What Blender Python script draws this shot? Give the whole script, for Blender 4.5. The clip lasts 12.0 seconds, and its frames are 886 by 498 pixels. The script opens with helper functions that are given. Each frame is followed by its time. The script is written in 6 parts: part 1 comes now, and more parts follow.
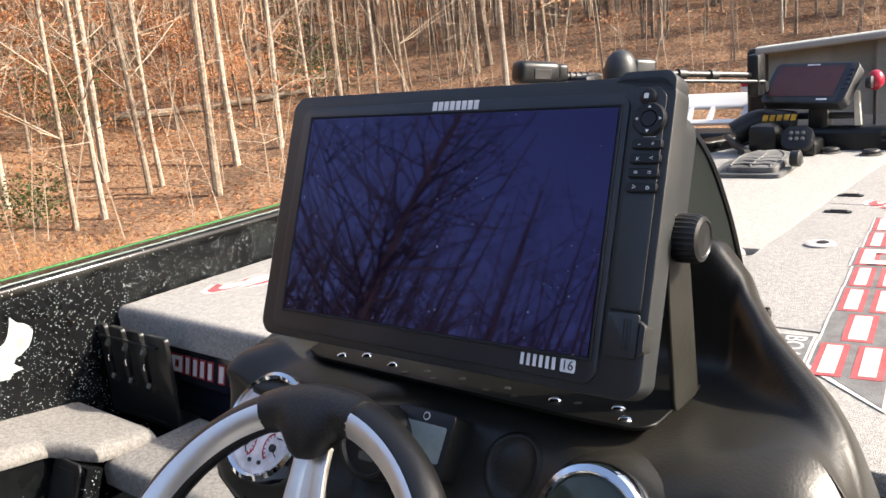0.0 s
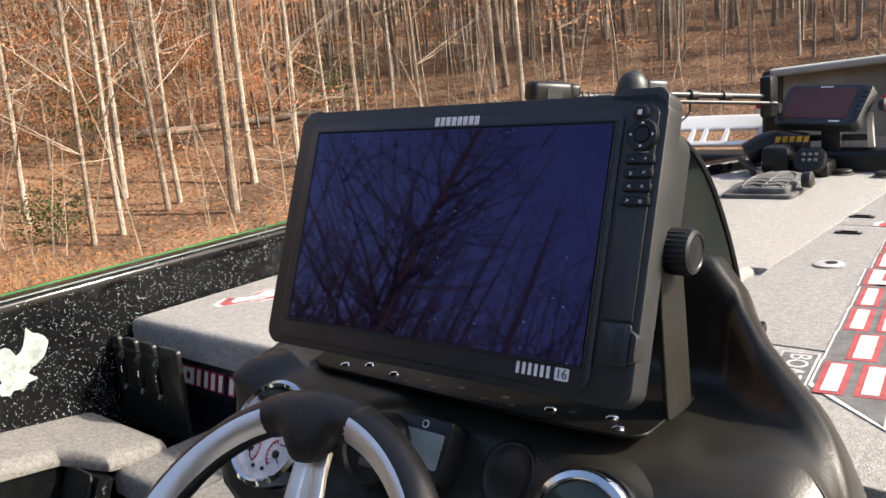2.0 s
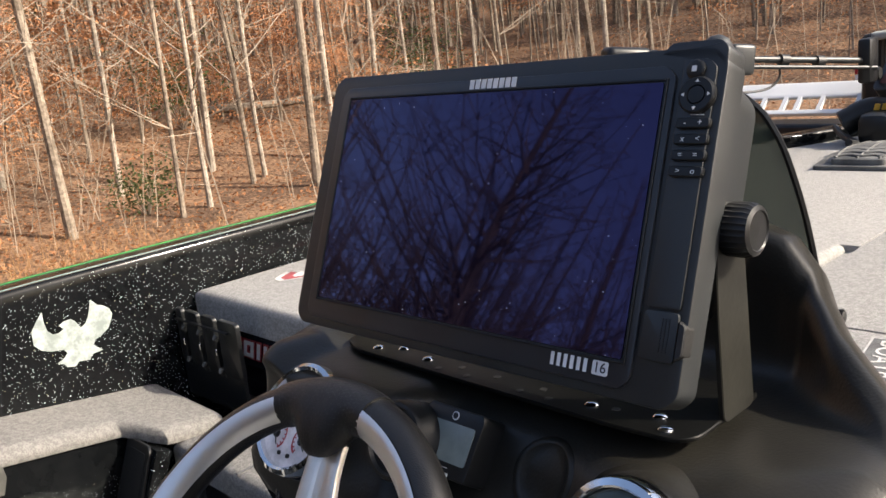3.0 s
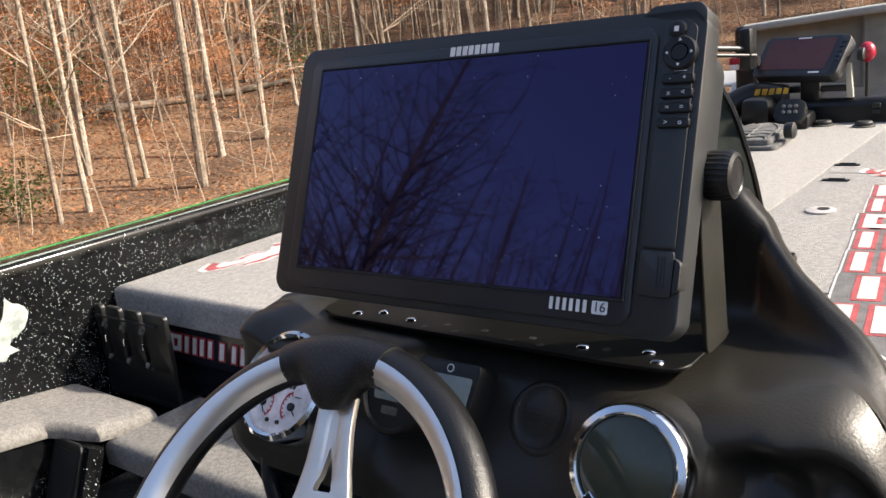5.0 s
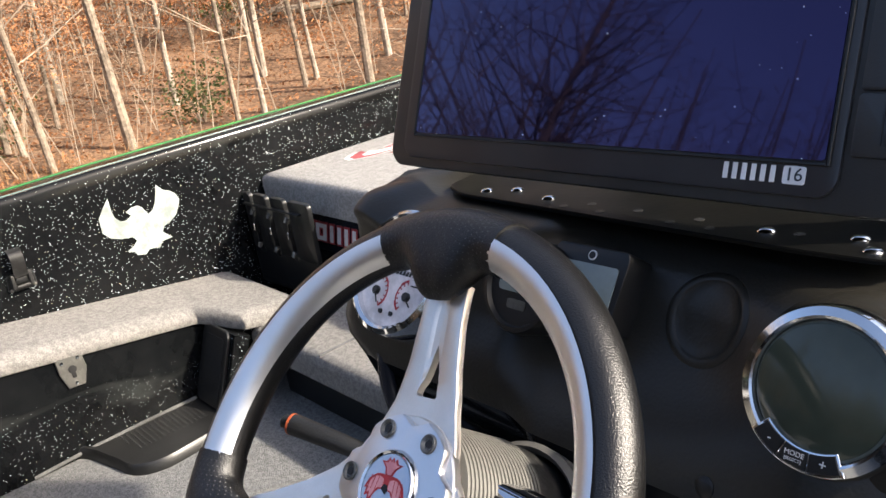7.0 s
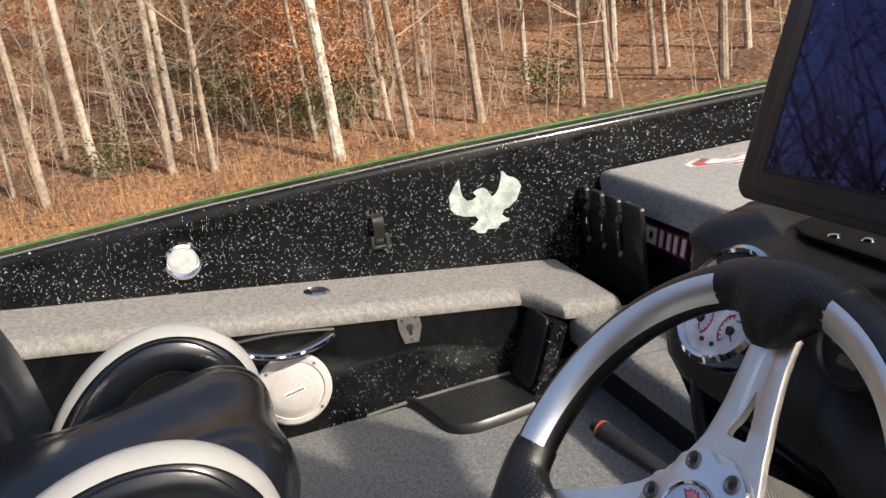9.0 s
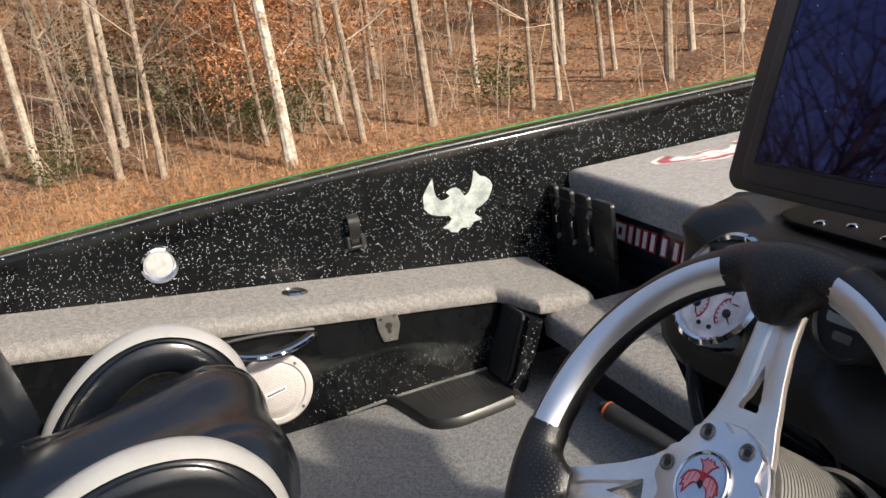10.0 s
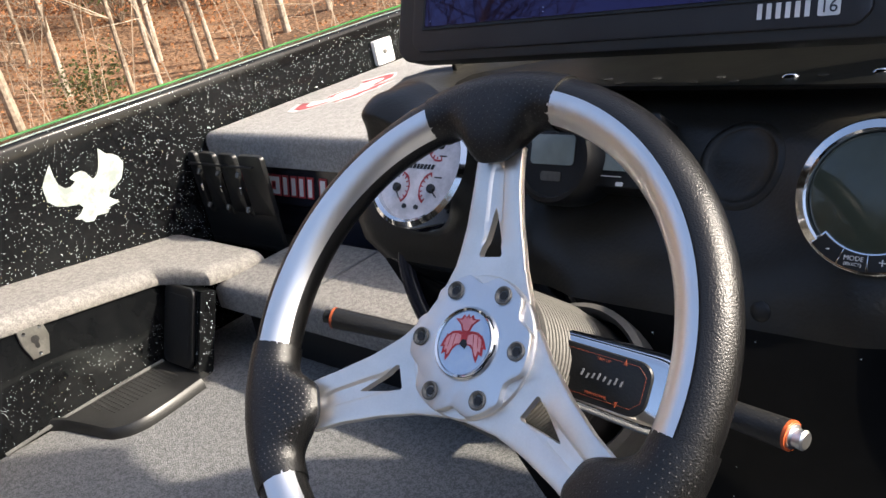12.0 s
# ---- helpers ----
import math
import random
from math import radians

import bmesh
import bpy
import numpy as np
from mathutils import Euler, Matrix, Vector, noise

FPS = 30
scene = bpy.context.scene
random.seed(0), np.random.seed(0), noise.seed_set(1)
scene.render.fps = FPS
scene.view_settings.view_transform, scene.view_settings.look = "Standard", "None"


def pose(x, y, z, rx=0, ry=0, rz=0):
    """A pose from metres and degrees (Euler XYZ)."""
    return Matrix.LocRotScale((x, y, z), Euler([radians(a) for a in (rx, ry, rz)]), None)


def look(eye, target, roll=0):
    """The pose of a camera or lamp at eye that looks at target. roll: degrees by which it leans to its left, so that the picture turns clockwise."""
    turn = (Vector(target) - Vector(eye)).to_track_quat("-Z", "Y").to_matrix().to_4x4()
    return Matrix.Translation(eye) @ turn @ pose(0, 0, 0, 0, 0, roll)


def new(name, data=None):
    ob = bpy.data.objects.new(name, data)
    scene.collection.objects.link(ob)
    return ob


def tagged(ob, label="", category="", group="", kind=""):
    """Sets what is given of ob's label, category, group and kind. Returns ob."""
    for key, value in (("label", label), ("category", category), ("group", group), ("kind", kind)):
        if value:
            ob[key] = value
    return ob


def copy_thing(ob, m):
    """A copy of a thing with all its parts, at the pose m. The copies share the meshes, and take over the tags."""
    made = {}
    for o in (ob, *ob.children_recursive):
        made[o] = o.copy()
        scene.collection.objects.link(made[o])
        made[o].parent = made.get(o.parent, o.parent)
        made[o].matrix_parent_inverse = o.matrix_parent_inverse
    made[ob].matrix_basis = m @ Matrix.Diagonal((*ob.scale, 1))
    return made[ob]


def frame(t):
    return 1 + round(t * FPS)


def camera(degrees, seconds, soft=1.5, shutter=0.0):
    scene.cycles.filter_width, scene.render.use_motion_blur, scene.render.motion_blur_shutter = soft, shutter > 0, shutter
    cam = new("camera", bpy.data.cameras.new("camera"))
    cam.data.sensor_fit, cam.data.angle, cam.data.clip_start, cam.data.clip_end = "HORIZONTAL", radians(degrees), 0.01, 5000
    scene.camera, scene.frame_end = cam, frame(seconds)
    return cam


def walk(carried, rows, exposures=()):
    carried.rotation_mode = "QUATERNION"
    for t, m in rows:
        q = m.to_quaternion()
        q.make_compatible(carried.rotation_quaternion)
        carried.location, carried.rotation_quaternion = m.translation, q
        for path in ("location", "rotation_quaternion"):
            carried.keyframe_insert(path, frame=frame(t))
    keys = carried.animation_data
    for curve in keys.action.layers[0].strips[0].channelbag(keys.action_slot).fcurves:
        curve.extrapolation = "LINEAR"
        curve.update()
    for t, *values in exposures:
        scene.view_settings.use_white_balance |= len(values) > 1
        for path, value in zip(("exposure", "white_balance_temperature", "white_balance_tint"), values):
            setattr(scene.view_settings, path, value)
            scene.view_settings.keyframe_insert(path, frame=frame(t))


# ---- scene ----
cam = camera(55.0, 12.0)
PATH = [
    (0, (0.033, 0.106, 1.961), (-1.219, 1.595, 1.498), -5.6),
    (0.5, (0.04, 0.106, 1.962), (-1.192, 1.621, 1.531), -5.0),
    (1, (0.041, 0.097, 1.966), (-1.182, 1.624, 1.551), -4.2),
    (1.5, (0.047, 0.096, 1.966), (-1.186, 1.617, 1.558), -4.3),
    (2, (0.056, 0.099, 1.957), (-1.228, 1.575, 1.542), -5.2),
    (2.5, (0.063, 0.157, 1.96), (-1.332, 1.521, 1.519), -6.0),
    (2.7, (0.054, 0.184, 1.945), (-1.371, 1.512, 1.493), -5.9),
    (4.3, (0.028, 0.118, 1.937), (-1.308, 1.524, 1.45), -8.5),
    (4.5, (0.032, 0.118, 1.95), (-1.274, 1.55, 1.456), -8.3),
    (5, (0.001, 0.091, 1.926), (-1.224, 1.595, 1.436), -6.4),
    (5.5, (-0.021, 0.084, 1.893), (-1.194, 1.619, 1.376), -6.0),
    (6, (-0.04, 0.093, 1.882), (-1.204, 1.612, 1.302), -6.0),
    (6.5, (-0.045, 0.135, 1.862), (-1.307, 1.543, 1.209), -7.4),
    (7, (-0.066, 0.197, 1.862), (-1.547, 1.368, 1.204), -9.4),
    (7.5, (-0.064, 0.228, 1.865), (-1.774, 1.06, 1.246), -9.4),
    (7.7, (-0.082, 0.216, 1.87), (-1.856, 0.907, 1.257), -9.8),
    (9.3, (-0.034, 0.169, 1.903), (-1.874, 0.691, 1.319), -8.0),
    (9.5, (-0.035, 0.16, 1.903), (-1.868, 0.705, 1.317), -8.2),
    (10, (-0.029, 0.119, 1.907), (-1.831, 0.753, 1.315), -8.0),
    (10.5, (-0.029, 0.075, 1.889), (-1.777, 0.842, 1.291), -9.3),
    (11, (-0.059, 0.072, 1.875), (-1.685, 1.045, 1.233), -11.5),
    (11.5, (-0.094, 0.101, 1.848), (-1.534, 1.293, 1.139), -11.6),
    (12, (-0.11, 0.099, 1.818), (-1.44, 1.393, 1.073), -12.1),
]
EXPOSURES = [(0, 1.58), (1.5, 1.36), (2.5, 1.12), (4.5, 1.18), (5.5, 1.30), (6.5, 1.48), (7.5, 1.36), (9.5, 0.80), (10.5, 0.92), (11.2, 1.07), (12, 1.44)]
walk(cam, [(t, look(eye, target, roll)) for t, eye, target, roll in PATH], EXPOSURES)

# ---- light ----
SUN_AZ, SUN_EL = 60.0, 34.0
world = bpy.data.worlds.new("sky")
scene.world = world
world.use_nodes = True
wn = world.node_tree
sky = wn.nodes.new("ShaderNodeTexSky")
sky.sky_type, sky.sun_disc = "NISHITA", False
sky.sun_elevation, sky.sun_rotation = radians(SUN_EL), radians(SUN_AZ)
sky.air_density, sky.dust_density, sky.ozone_density = 0.75, 3.5, 0.7
wn.links.new(sky.outputs[0], wn.nodes["Background"].inputs[0])
wn.nodes["Background"].inputs[1].default_value = 0.15
sun = new("sun", bpy.data.lights.new("sun", "SUN"))
sun.data.energy, sun.data.angle, sun.data.color = 4.2, radians(1.6), (1.0, 0.90, 0.76)
_d = Vector((math.sin(radians(SUN_AZ)) * math.cos(radians(SUN_EL)), math.cos(radians(SUN_AZ)) * math.cos(radians(SUN_EL)), math.sin(radians(SUN_EL))))
sun.matrix_world = look(_d * 50, (0, 0, 0))


# ---- materials ----
def material(name, col, rough=0.6, metal=0.0, col2=None, scale=30.0, fine=300.0, bump=0.0, dist=0.002, rvar=0.1, spec=0.5, fine_mix=0.3):
    """A surface with a slow and a fast variation of colour, roughness and relief."""
    m = bpy.data.materials.new(name)
    m.use_nodes = True
    nt = m.node_tree
    b = nt.nodes["Principled BSDF"]
    b.inputs["Metallic"].default_value = metal
    b.inputs["Specular IOR Level"].default_value = spec
    co = nt.nodes.new("ShaderNodeTexCoord")
    n1, n2 = nt.nodes.new("ShaderNodeTexNoise"), nt.nodes.new("ShaderNodeTexNoise")
    n1.inputs["Scale"].default_value, n1.inputs["Detail"].default_value = scale, 4
    n2.inputs["Scale"].default_value, n2.inputs["Detail"].default_value = fine, 3
    for n in (n1, n2):
        nt.links.new(co.outputs["Object"], n.inputs["Vector"])
    c2 = col2 or tuple(min(1, c * 0.72) for c in col)
    mix = nt.nodes.new("ShaderNodeMix")
    mix.data_type = "RGBA"
    add = nt.nodes.new("ShaderNodeMath")
    add.operation = "MULTIPLY_ADD"
    nt.links.new(n2.outputs["Fac"], add.inputs[0])
    add.inputs[1].default_value = fine_mix
    nt.links.new(n1.outputs["Fac"], add.inputs[2])
    ramp = nt.nodes.new("ShaderNodeMapRange")
    ramp.inputs["From Min"].default_value, ramp.inputs["From Max"].default_value = 0.36 + fine_mix / 2, 0.64 + fine_mix / 2
    nt.links.new(add.outputs[0], ramp.inputs["Value"])
    nt.links.new(ramp.outputs[0], mix.inputs["Factor"])
    mix.inputs["A"].default_value, mix.inputs["B"].default_value = (*col, 1), (*c2, 1)
    nt.links.new(mix.outputs["Result"], b.inputs["Base Color"])
    rr = nt.nodes.new("ShaderNodeMapRange")
    rr.inputs["To Min"].default_value, rr.inputs["To Max"].default_value = max(0.02, rough - rvar), min(1, rough + rvar)
    nt.links.new(n1.outputs["Fac"], rr.inputs["Value"])
    nt.links.new(rr.outputs[0], b.inputs["Roughness"])
    if bump:
        bp = nt.nodes.new("ShaderNodeBump")
        bp.inputs["Strength"].default_value, bp.inputs["Distance"].default_value = bump, dist
        nt.links.new(n2.outputs["Fac"], bp.inputs["Height"])
        nt.links.new(bp.outputs[0], b.inputs["Normal"])
    return m


def flakes(m, cells, size, share):
    """Metal flakes set into a dark coat: one small bright disc in a share of the cells."""
    nt = m.node_tree
    b = nt.nodes["Principled BSDF"]
    base = b.inputs["Base Color"].links[0].from_socket
    co = nt.nodes.new("ShaderNodeTexCoord")
    v = nt.nodes.new("ShaderNodeTexVoronoi")
    v.inputs["Scale"].default_value = cells
    mp = nt.nodes.new("ShaderNodeMapping")
    mp.inputs["Scale"].default_value = (1, 1, 1)
    nt.links.new(co.outputs["Object"], mp.inputs["Vector"])
    nt.links.new(mp.outputs[0], v.inputs["Vector"])
    lt = nt.nodes.new("ShaderNodeMath")
    lt.operation = "LESS_THAN"
    sep = nt.nodes.new("ShaderNodeSeparateColor")
    nt.links.new(v.outputs["Color"], sep.inputs[0])
    rad = nt.nodes.new("ShaderNodeMapRange")
    rad.inputs["From Min"].default_value, rad.inputs["From Max"].default_value = 1 - share, 1.0
    rad.inputs["To Min"].default_value, rad.inputs["To Max"].default_value = 0.0, size
    nt.links.new(sep.outputs[0], rad.inputs["Value"])
    nt.links.new(v.outputs["Distance"], lt.inputs[0])
    nt.links.new(rad.outputs[0], lt.inputs[1])
    tone = nt.nodes.new("ShaderNodeValToRGB")
    el = tone.color_ramp.elements
    el[0].color, el[1].color = (0.86, 0.97, 1.0, 1), (0.80, 0.72, 0.40, 1)
    el[0].position, el[1].position = 0.88, 1.0
    nt.links.new(sep.outputs[1], tone.inputs[0])
    mix = nt.nodes.new("ShaderNodeMix")
    mix.data_type = "RGBA"
    nt.links.new(lt.outputs[0], mix.inputs["Factor"])
    nt.links.new(base, mix.inputs["A"])
    nt.links.new(tone.outputs[0], mix.inputs["B"])
    nt.links.new(mix.outputs["Result"], b.inputs["Base Color"])


def smears(m, scale, lo, hi, col):
    """Dusty wiped patches over a dark coat."""
    nt = m.node_tree
    b = nt.nodes["Principled BSDF"]
    base = b.inputs["Base Color"].links[0].from_socket
    co, no, mp, ra, mix = (nt.nodes.new(k) for k in ("ShaderNodeTexCoord", "ShaderNodeTexNoise", "ShaderNodeMapping", "ShaderNodeMapRange", "ShaderNodeMix"))
    mp.inputs["Scale"].default_value = (1, 0.55, 1.5)
    mp.inputs["Rotation"].default_value = (0.5, 0, 0)
    no.inputs["Scale"].default_value, no.inputs["Detail"].default_value = scale, 7
    no.inputs["Distortion"].default_value = 1.2
    ra.inputs["From Min"].default_value, ra.inputs["From Max"].default_value = lo, hi
    mix.data_type = "RGBA"
    nt.links.new(co.outputs["Object"], mp.inputs["Vector"])
    nt.links.new(mp.outputs["Vector"], no.inputs["Vector"])
    nt.links.new(no.outputs["Fac"], ra.inputs["Value"])
    nt.links.new(ra.outputs[0], mix.inputs["Factor"])
    nt.links.new(base, mix.inputs["A"])
    mix.inputs["B"].default_value = (*col, 1)
    nt.links.new(mix.outputs["Result"], b.inputs["Base Color"])


gel = material("black_gelcoat", (0.0035, 0.004, 0.0045), 0.12, 0, (0.0075, 0.008, 0.0085), 5, 40, 0.0, rvar=0.05, spec=0.18)
smears(gel, 5.0, 0.63, 0.86, (0.036, 0.038, 0.036))
flakes(gel, 250, 0.21, 0.12)
flakes(gel, 480, 0.27, 0.09)
flakes(gel, 105, 0.145, 0.085)
carpet = material("grey_carpet", (0.38, 0.368, 0.35), 0.95, 0, (0.245, 0.237, 0.224), 130, 520, 0.8, 0.004, 0.03, 0.1, fine_mix=1.6)
floor_carpet = material("dark_grey_carpet", (0.235, 0.235, 0.228), 0.95, 0, (0.13, 0.13, 0.126), 130, 520, 0.8, 0.004, 0.03, 0.1, fine_mix=1.6)
worn_carpet = material("worn_grey_carpet", (0.285, 0.271, 0.252), 0.95, 0, (0.175, 0.167, 0.156), 110, 480, 0.9, 0.005, 0.03, 0.1, fine_mix=1.6)
dashmat = material("black_vinyl_skin", (0.0135, 0.0127, 0.0106), 0.35, 0, (0.020, 0.0188, 0.0155), 7, 380, 0.22, 0.0012, 0.07, 0.34)
leather = material("black_leather", (0.0045, 0.0046, 0.0050), 0.31, 0, (0.006, 0.006, 0.0062), 20, 1000, 0.55, 0.0007, 0.07, 0.45)
vinyl = material("black_seat_vinyl", (0.0032, 0.0045, 0.0068), 0.21, 0, (0.006, 0.0075, 0.0100), 9, 500, 0.16, 0.0010, 0.06)


def folds(m, scale, strength, dist):
    """Soft slack folds pulled along the cushion."""
    nt = m.node_tree
    b = nt.nodes["Principled BSDF"]
    fine = b.inputs["Normal"].links[0].from_socket
    co, mp, no, bp = (nt.nodes.new(k) for k in ("ShaderNodeTexCoord", "ShaderNodeMapping", "ShaderNodeTexNoise", "ShaderNodeBump"))
    mp.inputs["Scale"].default_value = (2.2, 0.7, 1.4)
    no.inputs["Scale"].default_value, no.inputs["Detail"].default_value = scale, 2
    no.inputs["Distortion"].default_value = 0.8
    bp.inputs["Strength"].default_value, bp.inputs["Distance"].default_value = strength, dist
    nt.links.new(co.outputs["Object"], mp.inputs["Vector"])
    nt.links.new(mp.outputs["Vector"], no.inputs["Vector"])
    nt.links.new(no.outputs["Fac"], bp.inputs["Height"])
    nt.links.new(fine, bp.inputs["Normal"])
    nt.links.new(bp.outputs[0], b.inputs["Normal"])


folds(vinyl, 4.5, 0.35, 0.012)
vinyl_light = material("light_grey_seat_vinyl", (0.275, 0.273, 0.266), 0.38, 0, (0.23, 0.228, 0.220), 14, 500, 0.25, 0.0010)
plastic = material("black_plastic", (0.0075, 0.008, 0.0085), 0.36, 0, (0.012, 0.0124, 0.0128), 18, 700, 0.2, 0.0006, 0.1, 0.35)
casing = material("charcoal_casing", (0.016, 0.018, 0.0195), 0.42, 0, (0.022, 0.0242, 0.025), 14, 900, 0.22, 0.0005)
bezel_mat = material("dark_bezel", (0.018, 0.020, 0.025), 0.34, 0, (0.023, 0.0255, 0.030), 20, 900, 0.05, 0.0003)
rubber = material("black_rubber", (0.008, 0.008, 0.008), 0.5, 0, (0.015, 0.0148, 0.0142), 30, 500, 0.4, 0.001)
steel = material("bare_grey_metal", (0.17, 0.165, 0.15), 0.48, 0.5, (0.10, 0.098, 0.088), 20, 300, 0.2, 0.0005)
# base plate's copy of the bracket metal, darkened for the display's shadow
bracket_metal = material("worn_shaded_metal", (0.005, 0.0049, 0.0044), 0.40, 0.0, (0.003, 0.003, 0.0027), 16, 200, 0.2, 0.0005, spec=0.12)
arm_metal = material("scuffed_black_metal", (0.021, 0.0205, 0.0172), 0.45, 0.0, (0.011, 0.0108, 0.0092), 16, 200, 0.2, 0.0005, spec=0.2)
silver = material("satin_silver", (0.80, 0.80, 0.80), 0.36, 1.0, (0.77, 0.77, 0.765), 30, 500, 0.03, 0.0002, 0.03)
alloy = material("machined_alloy", (0.88, 0.83, 0.76), 0.36, 0.85, (0.80, 0.755, 0.69), 30, 700, 0.08, 0.0002, 0.06)
chrome = material("chrome", (0.78, 0.79, 0.80), 0.08, 1.0, (0.72, 0.73, 0.74), 10, 200, 0, rvar=0.04)
white = material("white_print", (0.78, 0.78, 0.77), 0.5, 0, (0.70, 0.70, 0.69), 60, 600)
pearl = material("pearl_decal", (0.33, 0.365, 0.35), 0.45, 0.0, (0.19, 0.22, 0.205), 40, 160, rvar=0.1)
red = material("red_print", (0.42, 0.028, 0.035), 0.6, 0, (0.30, 0.020, 0.026), 40, 500)
deck_red = material("red_deck_print", (0.36, 0.06, 0.065), 0.85, 0, (0.22, 0.045, 0.05), 30, 420, 0.6, 0.003, fine_mix=0.8)
deck_white = material("white_deck_print", (0.62, 0.61, 0.585), 0.85, 0, (0.40, 0.39, 0.375), 30, 420, 0.6, 0.003, fine_mix=0.8)
deck_grey = material("dark_deck_print", (0.13, 0.13, 0.13), 0.85, 0, (0.08, 0.08, 0.08), 30, 420, 0.6, 0.003, fine_mix=0.8)
green = material("green_gelcoat", (0.045, 0.20, 0.045), 0.2, 0, (0.03, 0.15, 0.045), 8, 300, rvar=0.05)
trimline = material("silver_rub_line", (0.26, 0.32, 0.31), 0.25, 0.4, (0.16, 0.24, 0.22), 5, 300)
speaker_white = material("white_speaker_plastic", (0.42, 0.40, 0.385), 0.5, 0, (0.37, 0.35, 0.335), 20, 600, 0.2, 0.0004)
lens = material("lamp_lens", (0.30, 0.30, 0.29), 0.2, 0, (0.40, 0.40, 0.39), 60, 500)
navy = material("dark_navy_panel", (0.012, 0.014, 0.022), 0.16, 0, (0.018, 0.020, 0.028), 8, 300, rvar=0.06)
orange = material("orange_plastic", (0.65, 0.12, 0.03), 0.45)
dial_white = material("dial_face", (0.80, 0.76, 0.77), 0.4, 0, (0.56, 0.53, 0.53), 60, 300)
lcd_grey = material("lcd_glass", (0.27, 0.315, 0.30), 0.12, 0, (0.19, 0.225, 0.22), 12, 100, rvar=0.03)
# green-grey and olive here stand in for what the gauge's glass reflects
gauge_glass = material("reflection_toned_glass", (0.135, 0.15, 0.125), 0.06, 0, (0.08, 0.09, 0.075), 12, 100, rvar=0.03)
lcd_dark = material("reflection_toned_window", (0.055, 0.064, 0.046), 0.05, 0, (0.040, 0.048, 0.034), 12, 100, rvar=0.02)
emblem_blue = material("emblem_ground", (0.38, 0.50, 0.66), 0.18, 0.3, (0.46, 0.56, 0.68), 60, 300)
truck_white = material("white_truck_paint", (0.74, 0.74, 0.72), 0.25, 0, (0.66, 0.66, 0.64), 4, 200)
liner = material("bed_liner", (0.235, 0.25, 0.22), 0.6, 0, (0.16, 0.17, 0.15), 6, 260, 0.5, 0.002)
red_lens = material("red_lens", (0.40, 0.02, 0.045), 0.25, 0, (0.32, 0.015, 0.03), 30, 200)
cream = material("cream_metal", (0.52, 0.49, 0.40), 0.5, 0, (0.40, 0.38, 0.31), 14, 200)
# rail made paler than the liner for the sun along its top
rail_sunlit = material("sunlit_bed_rail", (0.34, 0.35, 0.325), 0.5, 0, (0.26, 0.27, 0.25), 6, 200, 0.2, 0.001)
yellow = material("yellow_print", (0.62, 0.36, 0.03), 0.5)

# screen: dark glass with a violet coat and a dusting of specks
screen_glass = material("coated_screen_glass", (0.0035, 0.003, 0.009), 0.027, 0, (0.005, 0.004, 0.012), 9, 60, rvar=0.006)
_b = screen_glass.node_tree.nodes["Principled BSDF"]
_b.inputs["IOR"].default_value = 1.62
_b.inputs["Specular IOR Level"].default_value = 0.62
_b.inputs["Specular Tint"].default_value = (0.52, 0.42, 1.0, 1)
flakes(screen_glass, 300, 0.13, 0.10)
flakes(screen_glass, 130, 0.075, 0.22)

smoked = bpy.data.materials.new("smoked_acrylic")
smoked.use_nodes = True
_b = smoked.node_tree.nodes["Principled BSDF"]
_b.inputs["Base Color"].default_value = (0.10, 0.12, 0.10, 1)
_b.inputs["Roughness"].default_value = 0.05
_b.inputs["Transmission Weight"].default_value = 0.35
_b.inputs["IOR"].default_value = 1.15

bark = material("pale_bark", (0.39, 0.335, 0.27), 0.9, 0, (0.225, 0.188, 0.146), 3.0, 22, 0.8, 0.02, 0.05, 0.2, fine_mix=0.8)
bark_dark = material("grey_brown_bark", (0.29, 0.236, 0.18), 0.9, 0, (0.145, 0.115, 0.086), 3.0, 22, 0.8, 0.02, 0.05, 0.2, fine_mix=0.8)
# bark darkened so the trees astern mirror as silhouettes
bark_silhouette = material("dark_bark", (0.085, 0.065, 0.05), 0.9, 0, (0.05, 0.04, 0.03), 3.0, 22, 0.6, 0.02, 0.05, 0.2)
bark_patchy = material("patchy_white_bark", (0.50, 0.465, 0.40), 0.9, 0, (0.215, 0.165, 0.115), 7.0, 26, 0.8, 0.02, 0.05, 0.2, fine_mix=0.5)
twig = material("twig", (0.36, 0.295, 0.225), 0.9, 0, (0.23, 0.183, 0.137), 2, 20, spec=0.2)
leaf = material("dry_beech_leaf", (0.47, 0.225, 0.105), 0.8, 0, (0.33, 0.150, 0.070), 2.2, 9, spec=0.2, fine_mix=0.8)
litter = material("leaf_litter", (0.250, 0.150, 0.090), 0.95, 0, (0.105, 0.066, 0.044), 0.8, 14, 1.0, 0.06, 0.03, 0.1, fine_mix=1.1)
dusty = material("dusty_rubber", (0.12, 0.12, 0.115), 0.75, 0, (0.055, 0.055, 0.053), 14, 260, 0.4, 0.002)
perf = material("perforation", (0.12, 0.118, 0.115), 0.5)
worn_strap = material("worn_rubber_strap", (0.05, 0.05, 0.05), 0.45, 0, (0.025, 0.025, 0.025), 30, 300, 0.3, 0.001)
step_black = material("moulded_black_step", (0.012, 0.0122, 0.0118), 0.42, 0, (0.007, 0.007, 0.0068), 14, 260, 0.1, 0.001)
# paler pinkish patches paint in what the glossy cowl reflects
mottled_gel = material("reflection_mottled_gelcoat", (0.012, 0.011, 0.011), 0.10, 0, (0.05, 0.045, 0.043), 26, 120, 0.5, 0.004, 0.12, 0.6)
